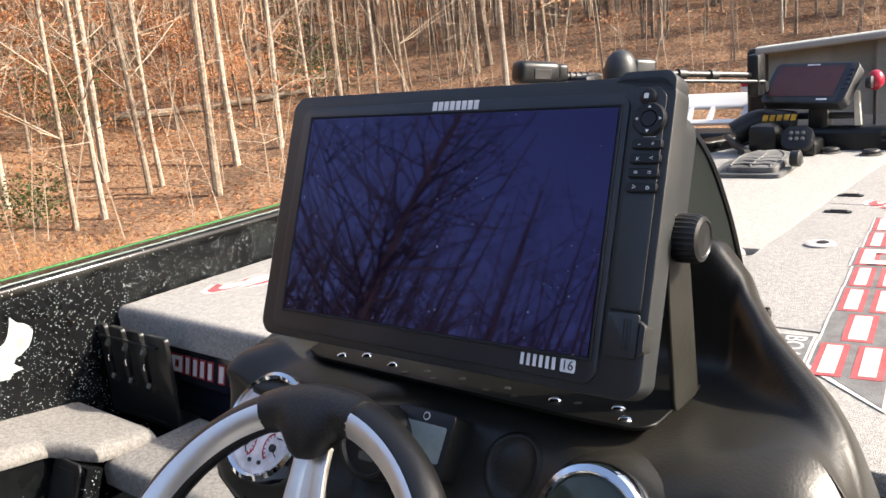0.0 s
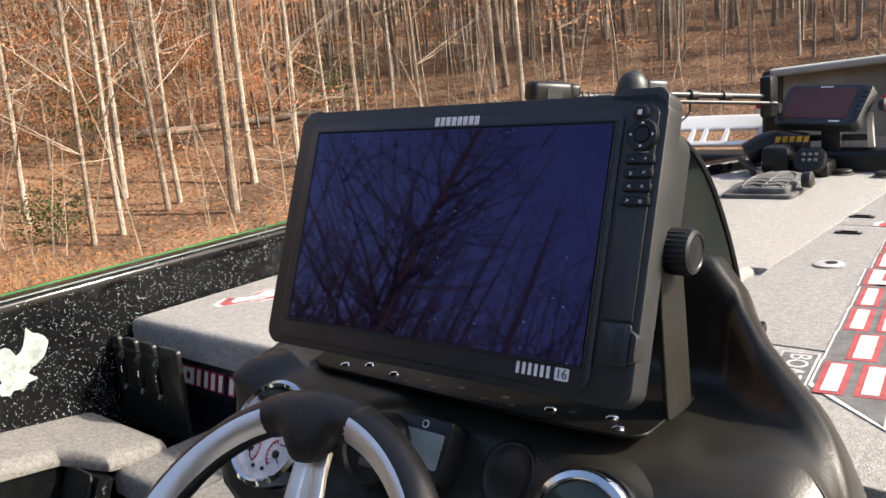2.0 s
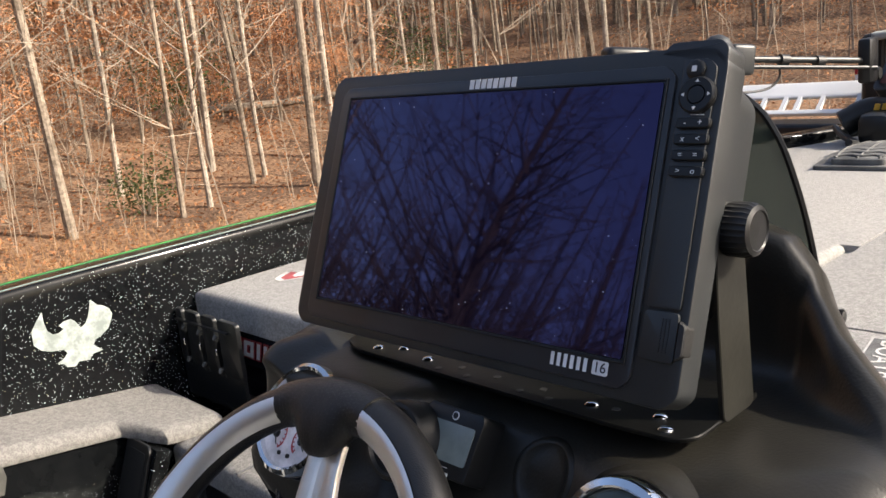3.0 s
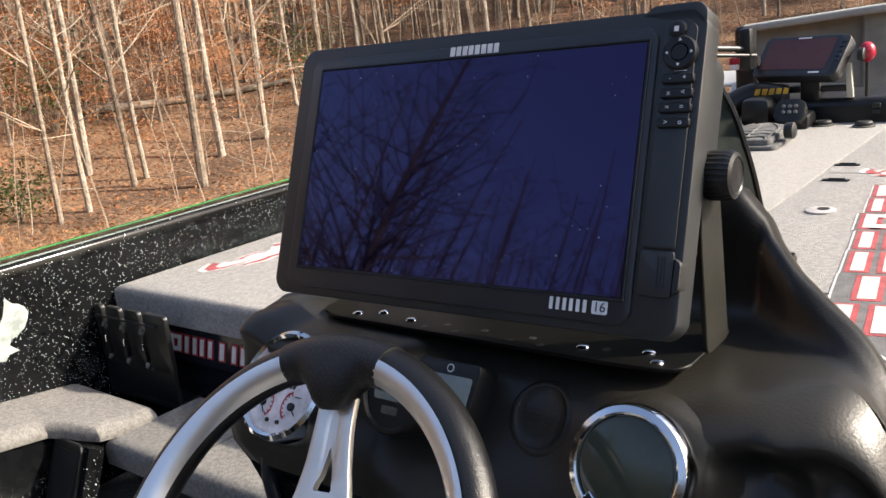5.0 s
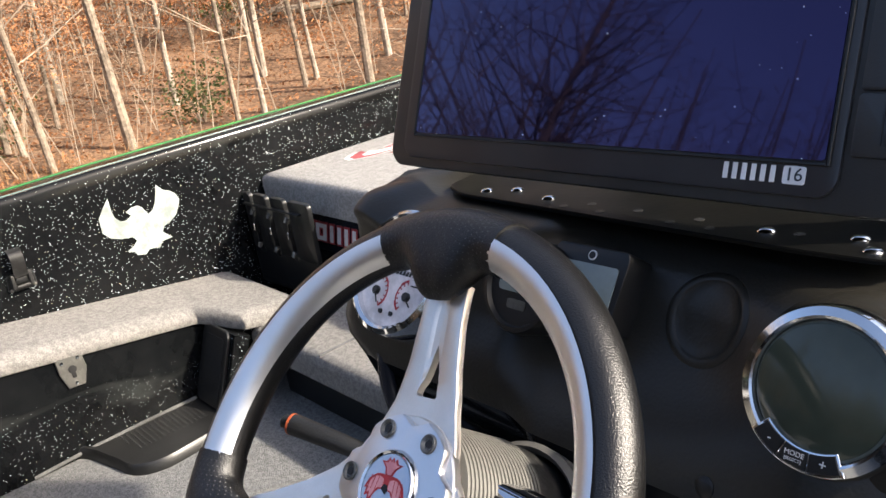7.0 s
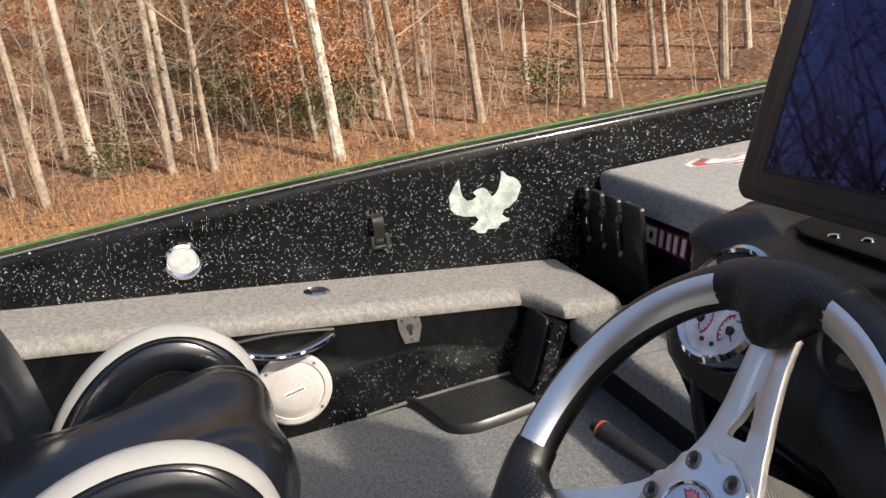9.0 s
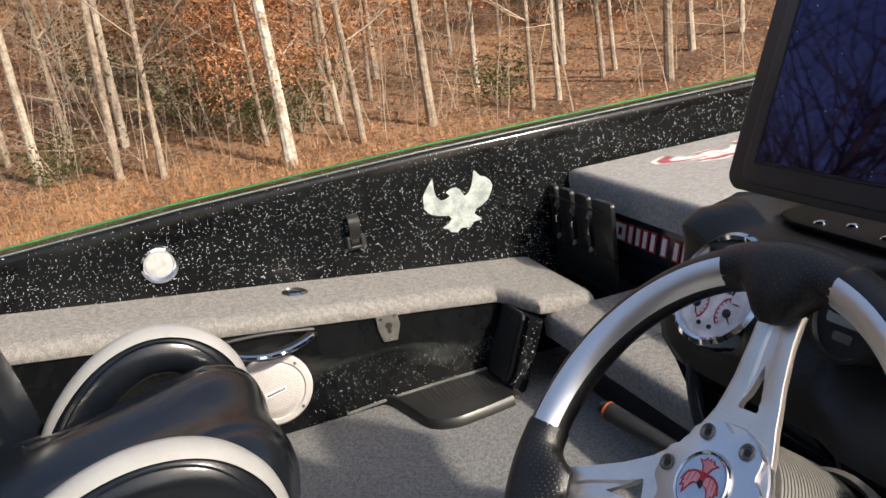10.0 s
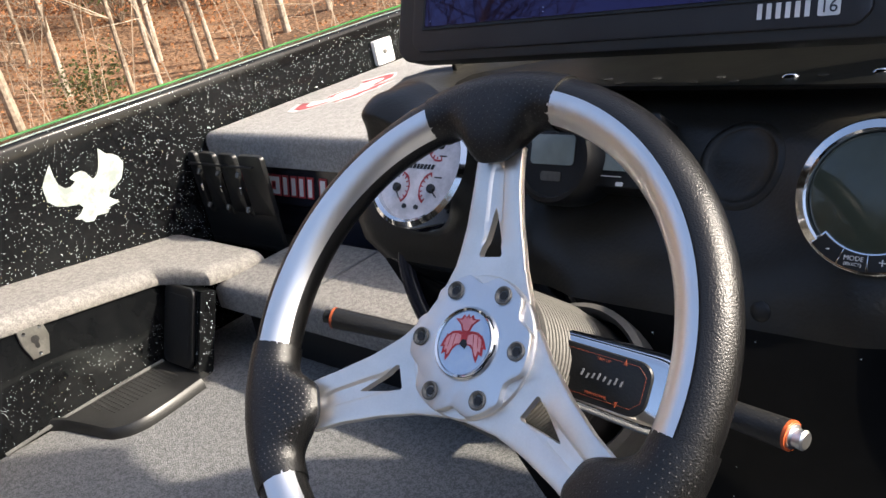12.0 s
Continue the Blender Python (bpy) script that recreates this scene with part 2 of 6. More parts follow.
dash_gel = material("console_gelcoat", (0.0035, 0.004, 0.0045), 0.12, 0, (0.008, 0.0082, 0.0085), 6, 60, rvar=0.05, spec=0.08)
flakes(dash_gel, 210, 0.13, 0.06)
print_grey = material("grey_print", (0.30, 0.31, 0.32), 0.5)
dim_orange = material("dim_orange_print", (0.34, 0.075, 0.025), 0.5)
pink = material("pink_print", (0.66, 0.30, 0.31), 0.4, 0, (0.55, 0.2, 0.22), 90, 600)
evergreen = material("evergreen_leaf", (0.050, 0.085, 0.022), 0.6, 0, (0.09, 0.10, 0.03), 3, 12)
straw = material("dry_grass", (0.36, 0.21, 0.10), 0.9, 0, (0.24, 0.13, 0.06), 1.5, 12, spec=0.2)


# ---- building helpers ----
def bm_out(bm, name, mat, smooth=False):
    me = bpy.data.meshes.new(name)
    bmesh.ops.recalc_face_normals(bm, faces=bm.faces)
    bm.to_mesh(me)
    bm.free()
    for p in me.polygons:
        p.use_smooth = smooth
    if smooth:
        me.set_sharp_from_angle(angle=radians(38))
    if mat:
        me.materials.append(mat)
    return new(name, me)


def part(name, bm, mat, parent, label="", smooth=False):
    ob = bm_out(bm, name, mat, smooth)
    ob.parent = parent
    ob.matrix_parent_inverse = parent.matrix_basis.inverted() if parent.type == "EMPTY" else Matrix.Identity(4)
    return tagged(ob, label=label)


def thing(name, at, label, category, group="", kind=""):
    ob = new(name)
    ob.location = at
    ob.empty_display_size = 0.05
    return tagged(ob, label, category, group, kind)


def basis(o, x, u):
    """Columns x, u and their normal, at o."""
    x, u = Vector(x).normalized(), Vector(u).normalized()
    n = x.cross(u).normalized()
    u = n.cross(x)
    return Matrix(((x.x, u.x, n.x, o[0]), (x.y, u.y, n.y, o[1]), (x.z, u.z, n.z, o[2]), (0, 0, 0, 1)))


def smooth01(a, b, t):
    t = max(0.0, min(1.0, (t - a) / (b - a)))
    return t * t * (3 - 2 * t)


def box(lo, hi, bevel=0.0, seg=2, m=None):
    bm = bmesh.new()
    lo, hi = Vector(lo), Vector(hi)
    bmesh.ops.create_cube(bm, size=1.0)
    for v in bm.verts:
        v.co = Vector((lo[i] + (v.co[i] + 0.5) * (hi[i] - lo[i]) for i in range(3)))
    if bevel:
        bmesh.ops.bevel(bm, geom=bm.edges[:], offset=bevel, segments=seg, profile=0.5, affect="EDGES")
    if m:
        bm.transform(m)
    return bm


def join(*bms):
    out = bmesh.new()
    for b in bms:
        me = bpy.data.meshes.new("joint")
        b.to_mesh(me)
        b.free()
        out.from_mesh(me)
        bpy.data.meshes.remove(me)
    return out


def prism(pts, depth, m=None, bevel=0.0, seg=2, z0=0.0):
    """A flat outline in x, u made solid along its normal, from z0 to z0 + depth."""
    bm = bmesh.new()
    f = bm.faces.new([bm.verts.new((p[0], p[1], z0)) for p in pts])
    r = bmesh.ops.extrude_face_region(bm, geom=[f])
    top = [v for v in r["geom"] if isinstance(v, bmesh.types.BMVert)]
    bmesh.ops.translate(bm, verts=top, vec=(0, 0, depth))
    if bevel:
        edges = [e for e in bm.edges if all(v in top for v in e.verts)]
        bmesh.ops.bevel(bm, geom=edges, offset=bevel, segments=seg, profile=0.5, affect="EDGES")
    if m:
        bm.transform(m)
    return bm


def rounded(x0, y0, x1, y1, r, n=5):
    pts = []
    for cx, cy, a in ((x1 - r, y1 - r, 0), (x0 + r, y1 - r, 90), (x0 + r, y0 + r, 180), (x1 - r, y0 + r, 270)):
        for k in range(n + 1):
            t = radians(a + 90 * k / n)
            pts.append((cx + r * math.cos(t), cy + r * math.sin(t)))
    return pts


def disc_pts(r, n=32, cx=0.0, cy=0.0, ry=None):
    return [(cx + r * math.cos(2 * math.pi * k / n), cy + (ry or r) * math.sin(2 * math.pi * k / n)) for k in range(n)]


def lathe(profile, m=None, n=40):
    """Turn (radius, height) pairs round the local normal."""
    bm = bmesh.new()
    rings = []
    for r, h in profile:
        rings.append([bm.verts.new((max(r, 1e-5) * math.cos(2 * math.pi * k / n), max(r, 1e-5) * math.sin(2 * math.pi * k / n), h)) for k in range(n)])
    for a, b in zip(rings, rings[1:]):
        for k in range(n):
            bm.faces.new((a[k], a[(k + 1) % n], b[(k + 1) % n], b[k]))
    bm.faces.new(rings[0][::-1])
    bm.faces.new(rings[-1])
    if m:
        bm.transform(m)
    return bm


def tube(path, radius, n=10, closed=False, squash=None):
    """A tube along points; radius a number or one for each point."""
    bm = bmesh.new()
    path = [Vector(p) for p in path]
    k = len(path)
    rr = radius if isinstance(radius, (list, tuple)) else [radius] * k
    rings, side = [], None
    for i in range(k):
        a, b = path[(i - 1) % k if closed else max(i - 1, 0)], path[(i + 1) % k if closed else min(i + 1, k - 1)]
        t = (b - a).normalized()
        if side is None:
            side = t.orthogonal().normalized()
        side = (side - t * side.dot(t)).normalized()
        up = t.cross(side)
        rings.append([bm.verts.new(path[i] + rr[i] * (math.cos(2 * math.pi * j / n) * side + math.sin(2 * math.pi * j / n) * up)) for j in range(n)])
    for i in range(k if closed else k - 1):
        a, b = rings[i], rings[(i + 1) % k]
        for j in range(n):
            bm.faces.new((a[j], a[(j + 1) % n], b[(j + 1) % n], b[j]))
    if not closed:
        bm.faces.new(rings[0][::-1])
        bm.faces.new(rings[-1])
    return bm


def curve_pts(ctrl, per=8):
    """A smooth line through control points."""
    c = [Vector(p) for p in ctrl]
    c = [2 * c[0] - c[1]] + c + [2 * c[-1] - c[-2]]
    out = []
    for i in range(1, len(c) - 2):
        for k in range(per):
            t = k / per
            out.append(0.5 * ((2 * c[i]) + (c[i + 1] - c[i - 1]) * t + (2 * c[i - 1] - 5 * c[i] + 4 * c[i + 1] - c[i + 2]) * t * t + (3 * c[i] - c[i - 1] - 3 * c[i + 1] + c[i + 2]) * t ** 3))
    out.append(c[-2])
    return out


def text_bm(body, size, depth, m):
    cu = bpy.data.curves.new("lettering", "FONT")
    cu.body, cu.size, cu.extrude = body, size, depth / 2
    cu.align_x, cu.align_y = "CENTER", "CENTER"
    ob = new("lettering", cu)
    me = ob.to_mesh()
    bm = bmesh.new()
    bm.from_mesh(me)
    ob.to_mesh_clear()
    bpy.data.objects.remove(ob)
    bpy.data.curves.remove(cu)
    bm.transform(m)
    return bm


def grid(fn, nu, nv):
    bm = bmesh.new()
    vs = [[bm.verts.new(fn(i / nu, j / nv)) for j in range(nv + 1)] for i in range(nu + 1)]
    for i in range(nu):
        for j in range(nv):
            bm.faces.new((vs[i][j], vs[i + 1][j], vs[i + 1][j + 1], vs[i][j + 1]))
    return bm


def shade(name, bm, mat, parent, label=""):
    return part(name, bm, mat, parent, label, True)


# ---- ground ----
def hill(x, y):
    """Height of the ground: flat round the trailer, a wooded slope to port and ahead."""
    r = math.hypot(x, y)
    az = math.degrees(math.atan2(-x, y))
    side = smooth01(-75, -20, az) * (1 - smooth01(100, 128, az)) if az > -180 else 0
    side = 0.12 + 0.88 * side
    t = max(0.0, min(r, 130) - 10.5)
    z = side * (0.125 * t + 0.0036 * min(t, 60) ** 2 + (0.2 * max(0, t - 60)))
    lump = noise.noise(Vector((x * 0.16, y * 0.16, 0.3))) * 0.35 + noise.noise(Vector((x * 0.5, y * 0.5, 1.3))) * 0.10
    return z + lump * smooth01(8, 16, r)


def ground_bm():
    bm = bmesh.new()
    radii = [0] + [0.9 * 1.075 ** k for k in range(98)]
    n = 120
    prev = None
    for r in radii[1:]:
        ring = []
        for k in range(n):
            a = 2 * math.pi * k / n
            x, y = r * math.cos(a), r * math.sin(a)
            ring.append(bm.verts.new((x, y, hill(x, y))))
        if prev:
            for k in range(n):
                bm.faces.new((prev[k], prev[(k + 1) % n], ring[(k + 1) % n], ring[k]))
        else:
            bm.faces.new(ring)
        prev = ring
    return bm


tagged(bm_out(ground_bm(), "ground", litter, True), "sloping forest floor under dry orange-brown leaf litter", "ground", kind="structure")

# ---- the boat ----
PORT, GUN, DECK, SOLE = -1.70, 1.578, 1.467, 1.132
boat = thing("bass_boat", (-0.68, 1.0, 0.5), "black metal-flake bass boat with green-striped gunwale and grey carpeted deck", "boat")


def port_x(y):
    """The inner side's plan: straight along the cockpit, drawn in towards the bow."""
    return PORT + 0.62 * smooth01(1.7, 3.9, y) ** 1.3


def starboard_x(y):
    return 0.34 - 0.62 * smooth01(1.7, 3.9, y) ** 1.3


YS = [-1.6 + 0.1 * k for k in range(54)]


def sheer(y):
    """The gunwale's rise and fall along the boat."""
    return float(np.interp(y, (-1.6, -0.2, 0.2, 0.7, 1.6, 2.2, 3.2), (-0.075, -0.040, -0.018, -0.003, 0.006, 0.006, -0.069)))


def strip(section, ys, xfn, mirror=1):
    """Sweep a closed section of (outward offset, height) along the boat's side."""
    bm = bmesh.new()
    rings = [[bm.verts.new((xfn(y) - mirror * o, y, z + (sheer(y) if z > 1.45 else 0))) for o, z in section] for y in ys]
    k = len(section)
    for a, b in zip(rings, rings[1:]):
        for j in range(k):
            bm.faces.new((a[j], a[(j + 1) % k], b[(j + 1) % k], b[j]))
    bm.faces.new(rings[0][::-1])
    bm.faces.new(rings[-1])
    return bm


side_section = [(0.0, 1.10), (0.0, 1.40), (0.0, 1.53), (0.0005, GUN - 0.012), (0.003, GUN - 0.004), (0.008, GUN), (0.082, GUN), (0.088, GUN - 0.02), (0.088, 1.35), (0.088, 1.10)]
port_side = shade("port_side", strip(side_section, YS, port_x), gel, boat, "black gelcoat side wall with metal flakes")
shade("starboard_side", strip(side_section, YS, starboard_x, -1), gel, boat)
line_section = [(0.017, GUN - 0.004), (0.0175, GUN + 0.0010), (0.0215, GUN + 0.0012), (0.0215, GUN - 0.004)]
shade("rub_line", strip(line_section, YS[:42], port_x), trimline, boat, "pale pinstripe along the gunwale")
green_section = [(0.074, GUN - 0.003), (0.074, GUN + 0.002), (0.083, GUN + 0.002), (0.0905, GUN - 0.02), (0.0905, GUN - 0.07), (0.087, GUN - 0.07), (0.082, GUN - 0.003)]
shade("gunwale_stripe", strip(green_section, YS[:42], port_x), green, boat, "bright green gelcoat stripe")
shade("gunwale_stripe", strip(green_section, YS, starboard_x, -1), green, boat)


def hull_bm():
    bm = bmesh.new()
    rings = []
    for y in YS:
        t = smooth01(1.2, 3.7, y)
        x0, x1 = port_x(y) - 0.083, starboard_x(y) + 0.083
        c = (x0 + x1) / 2
        keel = 0.62 + 0.5 * t * t
        rings.append([bm.verts.new(p) for p in ((x0, y, 1.30), (x0 + 0.10 + 0.2 * t, y, 0.85 + 0.2 * t), (c, y, keel), (x1 - 0.10 - 0.2 * t, y, 0.85 + 0.2 * t), (x1, y, 1.30))])
    for a, b in zip(rings, rings[1:]):
        for j in range(4):
            bm.faces.new((a[j], a[j + 1], b[j + 1], b[j]))
    bm.faces.new(rings[0])
    bm.faces.new(rings[-1])
    return bm


shade("hull", hull_bm(), gel, boat, "black V-shaped hull")


def deck_piece(x0, x1, y0, y1, z, thick, r=0.012):
    """A carpet-wrapped panel with soft edges; it keeps inside the boat's sides."""
    def pt(u, v):
        y = y0 + (y1 - y0) * v
        a, b = max(x0, port_x(y) + 0.004), min(x1, starboard_x(y) - 0.004)
        return a + (b - a) * u, y
    bm = bmesh.new()
    n = 16
    outline = [pt(0, k / n) for k in range(n + 1)] + [pt(1, 1 - k / n) for k in range(n + 1)]
    f = bm.faces.new([bm.verts.new((x, y, z - thick)) for x, y in outline])
    g = bmesh.ops.extrude_face_region(bm, geom=[f])
    top = [v for v in g["geom"] if isinstance(v, bmesh.types.BMVert)]
    bmesh.ops.translate(bm, verts=top, vec=(0, 0, thick))
    tops = set(top)
    bmesh.ops.bevel(bm, geom=[e for e in bm.edges if all(v in tops for v in e.verts)], offset=r, segments=4, profile=0.5, affect="EDGES")
    return bm


shade("deck_base", deck_piece(-2, 1, 1.07, 3.62, 1.452, 0.06, 0.004), carpet, boat)
front_deck = shade("front_deck", deck_piece(-0.590, 0.33, 2.414, 3.62, DECK, 0.014, 0.002), carpet, boat, "grey carpeted casting deck")
shade("front_deck", deck_piece(-2, -0.594, 1.915, 3.62, DECK, 0.014, 0.002), carpet, boat)
shade("storage_lid", deck_piece(-1.745, -0.62, 1.028, 1.91, DECK + 0.006, 0.066, 0.018), carpet, boat, "grey carpeted storage lid with soft rolled edge")
shade("storage_lid", deck_piece(-0.590, 0.33, 1.445, 2.41, DECK, 0.014, 0.002), carpet, boat)
shade("storage_lid", deck_piece(-0.590, 0.33, 1.03, 1.440, DECK, 0.05, 0.004), carpet, boat)
part("side_ledge", box((-0.30, 0.62, 1.10), (0.33, 1.028, 1.440)), gel, boat)
shade("cockpit_floor", box((-1.545, -1.6, SOLE - 0.03), (0.33, 1.10, SOLE), 0.004), floor_carpet, boat, "worn dark grey carpeted cockpit floor")
part("transom_bulkhead", box((-1.70, -1.66, 0.9), (0.34, -1.60, 1.50)), gel, boat)
part("starboard_liner", box((0.20, -1.6, SOLE), (0.335, 1.05, 1.40), 0.02), gel, boat)


# armrest: a padded carpeted ledge that falls towards the bow and widens into a tab at its end
def arm_z(y):
    return 1.4186 - 0.138 * y if y > -0.2 else 1.4462


def arm_in(y):
    return -1.514 + 0.105 * smooth01(0.735, 0.79, y)


def armrest_bm():
    bm = bmesh.new()
    ys = [-1.55 + 0.05 * k for k in range(44)] + [0.62 + 0.015 * k for k in range(20)]
    ys = [y for y in ys if y <= 0.915]
    rings = []
    for y in ys:
        z, xi = arm_z(y), arm_in(y)
        end = smooth01(0.90, 0.915, y) * 0.012
        sec = [(PORT + 0.002, z - 0.04), (PORT + 0.002, z - end)]
        sec += [(xi - 0.032 + 0.032 * math.sin(radians(a)), z - 0.026 + 0.024 * math.cos(radians(a)) - end) for a in (0, 18, 36, 54, 72, 90)]
        sec += [(xi - 0.002, z - 0.034)]
        rings.append([bm.verts.new((x, y, zz)) for x, zz in sec])
    k = len(rings[0])
    for a, b in zip(rings, rings[1:]):
        for j in range(k):
            bm.faces.new((a[j], a[(j + 1) % k], b[(j + 1) % k], b[j]))
    bm.faces.new(rings[0][::-1])
    bm.faces.new(rings[-1])
    return bm


armrest = shade("armrest", armrest_bm(), worn_carpet, boat, "padded light grey carpeted side armrest")


def arm_panel():
    bm = bmesh.new()
    ys = [-1.55 + 0.1 * k for k in range(23)] + [0.745, 0.80]
    rings = []
    for y in ys:
        z = arm_z(y) - 0.030
        rings.append([bm.verts.new(p) for p in ((-1.60, y, SOLE - 0.02), (-1.60, y, z), (-1.522, y, z), (-1.520, y, SOLE - 0.02))])
    for a, b in zip(rings, rings[1:]):
        for j in range(4):
            bm.faces.new((a[j], a[(j + 1) % 4], b[(j + 1) % 4], b[j]))
    bm.faces.new(rings[0][::-1])
    bm.faces.new(rings[-1])
    return bm


lower_panel = shade("lower_side_panel", arm_panel(), gel, boat, "black flake panel below the armrest")
edge = [(-1.519, y, arm_z(y) - 0.034) for y in [-1.5 + 0.05 * k for k in range(46)]]
shade("piping", tube(edge, 0.0020, 6), steel, boat)
# a raked end panel with a rounded frame, and the black moulded ledge at its foot
def rake(x, z, out=0.0):
    """A place on the raked end panel; out stands off towards the stern."""
    return Vector((x, 0.760 - 0.39 * (1.295 - z) - out, z))


end_m = Matrix(((1, 0, 0, 0), (0, 0.363, -0.932, 0), (0, 0.932, 0.363, 0), (0, 0, 0, 1)))
end_m = Matrix.Translation(rake(-1.466, 1.135)) @ end_m
end_panel = part("end_panel", prism([(-0.060, -0.02), (0.066, -0.02), (0.066, 0.156), (-0.060, 0.156)], 0.03, end_m, z0=-0.032), gel, boat)
part("pocket_rim", prism(rounded(-0.046, 0.012, 0.050, 0.158, 0.016), 0.006, end_m, 0.002, z0=-0.003), step_black, boat, "black moulded pocket frame")
part("pocket", prism(rounded(-0.034, 0.020, 0.039, 0.142, 0.010), 0.0012, end_m, z0=0.0030), rubber, boat)
TREAD = curve_pts([(-1.521, 0.475, 0), (-1.492, 0.490, 0), (-1.430, 0.505, 0), (-1.375, 0.520, 0), (-1.350, 0.560, 0), (-1.352, 0.620, 0), (-1.362, 0.690, 0)], 6)


def tread_bm():
    """The ledge: a flat top with a rolled lip that drops to the floor carpet."""
    bm = bmesh.new()
    rows = []
    for p in TREAD:
        c = Vector((-1.515, 0.66, 0))
        d = (c - p).normalized()
        rows.append([bm.verts.new(q) for q in ((p.x, p.y, SOLE), (p.x + 0.002 * d.x, p.y + 0.002 * d.y, SOLE + 0.012), (p.x + 0.007 * d.x, p.y + 0.007 * d.y, SOLE + 0.018), (p.x + 0.014 * d.x, p.y + 0.014 * d.y, SOLE + 0.018), (p.x + 0.019 * d.x, p.y + 0.019 * d.y, SOLE + 0.011))])
    for a, b in zip(rows, rows[1:]):
        for k in range(4):
            bm.faces.new((a[k], b[k], b[k + 1], a[k + 1]))
    inner = [r[-1] for r in rows]
    bm.faces.new(inner + [bm.verts.new((-1.375, 0.712, SOLE + 0.011)), bm.verts.new((-1.521, 0.712, SOLE + 0.011))])
    return bm


tread = shade("foot_tread", tread_bm(), step_black, boat, "dusty black moulded foot ledge with a rolled lip")
for i in range(9):
    for j in range(16):
        p = Vector((-1.505 + 0.0085 * i, 0.548 + 0.0088 * j, SOLE + 0.0112))
        if p.y > 0.540 + 0.9 * (p.x + 1.515) * 0.2:
            part("tread_stud", lathe([(0.0024, 0), (0.0018, 0.0010), (0.0004, 0.0012)], Matrix.Translation(p), 6), rubber, tread)
shade("tread_rim", tube([(-1.517, 0.40, SOLE + 0.004), (-1.517, 0.49, SOLE + 0.010), (-1.516, 0.60, SOLE + 0.013), (-1.516, 0.700, SOLE + 0.013)], 0.0035, 8), dusty, boat)

# low carpeted step between armrest and console, with the dark panel under the lid
shade("low_step", deck_piece(-1.43, -0.72, 0.80, 1.02, 1.272, 0.05, 0.02), worn_carpet, boat, "low carpeted step beside the console")
part("step_seam", box((-1.205, 0.805, 1.270), (-1.2, 1.015, 1.2735)), deck_grey, boat)
part("step_riser", box((-1.40, 0.835, SOLE - 0.02), (-0.72, 1.03, 1.225)), plastic, boat)
part("lid_bulkhead", box((-1.70, 1.055, 1.12), (-0.66, 1.075, 1.405)), navy, boat, "glossy dark panel below the storage lid")
name_strip = part("name_strip", box((-1.69, 1.040, 1.322), (-0.80, 1.054, 1.410), 0.003), navy, boat, "glossy strip with red outlined logo shapes")


def slant_block(x, z, w, h, skew):
    return [(x, z), (x + w, z), (x + w + skew, z + h), (x + skew, z + h)]


mat_strip = basis((0, 1.0395, 0), (1, 0, 0), (0, 0, 1))


def logo_forms(kind, w, h):
    """Plain bars and frames that stand in for one character of a printed mark, in a box w by h."""
    t = 0.30 * w
    bar = lambda a, b, c=0.0, d=1.0: [(a, c * h), (b, c * h), (b, d * h), (a, d * h)]
    return {"bar": [bar(0.32 * w, 0.68 * w)],
            "pair": [bar(0, t), bar(w - t, w)],
            "trio": [bar(0, w, 0, 0.24), bar(0, w, 0.38, 0.62), bar(0, w, 0.76, 1)],
            "frame": [bar(0, t), bar(w - t, w), bar(t, w - t, 0, 0.24), bar(t, w - t, 0.76, 1)]}[kind]


def spread(pts, g):
    """A convex outline pushed outwards by g."""
    c = sum((Vector(p) for p in pts), Vector((0, 0))) / len(pts)
    return [(x + math.copysign(g, x - c.x), y + math.copysign(g, y - c.y)) for x, y in pts]


FORMS = ("pair", "pair", "frame", "pair", "pair", "bar", "pair")
for k, kind in enumerate(FORMS):
    x0 = -1.640 + 0.0510 * k
    lean = Matrix(((1, 0.32, 0, x0), (0, 1, 0, 1.3455), (0, 0, 1, 0), (0, 0, 0, 1)))
    for pts in logo_forms(kind, 0.038, 0.037):
        part("logo_block", prism(spread(pts, 0.0042), 0.0012, mat_strip @ lean), red, name_strip)
        part("logo_fill", prism(pts, 0.0022, mat_strip @ lean), white, name_strip)

# courtesy lamp, latch and decal on the port wall


def on_wall(y, z, x=PORT + 0.001):
    return basis((x, y, z), (0, 1, 0), (0, 0, 1))


lamp = thing("courtesy_lamp", (PORT, 0.129, 1.466), "round chrome courtesy lamp with a bright white lens", "lamp")
shade("bezel", lathe([(0.038, 0), (0.038, 0.004), (0.035, 0.009), (0.030, 0.010), (0.0255, 0.005), (0.0254, 0)], on_wall(0.129, 1.466)), chrome, lamp)
shade("lens", lathe([(0.0252, 0.001), (0.0252, 0.0040), (0.020, 0.0055), (0.010, 0.0065), (0.0, 0.0068)], on_wall(0.129, 1.466)), lens, lamp, "white lens")

latch = thing("strap_latch", (PORT, 0.507, 1.44), "black plastic strap latch on the side wall", "latch")
lm = on_wall(0.515, 1.440) @ Matrix.Scale(0.92, 4)
shade("base_plate", prism(rounded(-0.027, -0.040, 0.027, -0.006, 0.006), 0.003, lm, 0.001, 1), plastic, latch)
for x0, y0, x1, y1 in ((-0.020, -0.034, -0.013, -0.004), (0.013, -0.034, 0.020, -0.004), (-0.013, -0.034, 0.013, -0.027), (-0.013, -0.011, 0.013, -0.004)):
    part("buckle_frame", box((x0, y0, 0.003), (x1, y1, 0.016), 0.002, 2, lm), rubber, latch)
shade("clip", prism(rounded(-0.011, -0.025, 0.011, -0.013, 0.003), 0.011, lm, 0.002), plastic, latch)
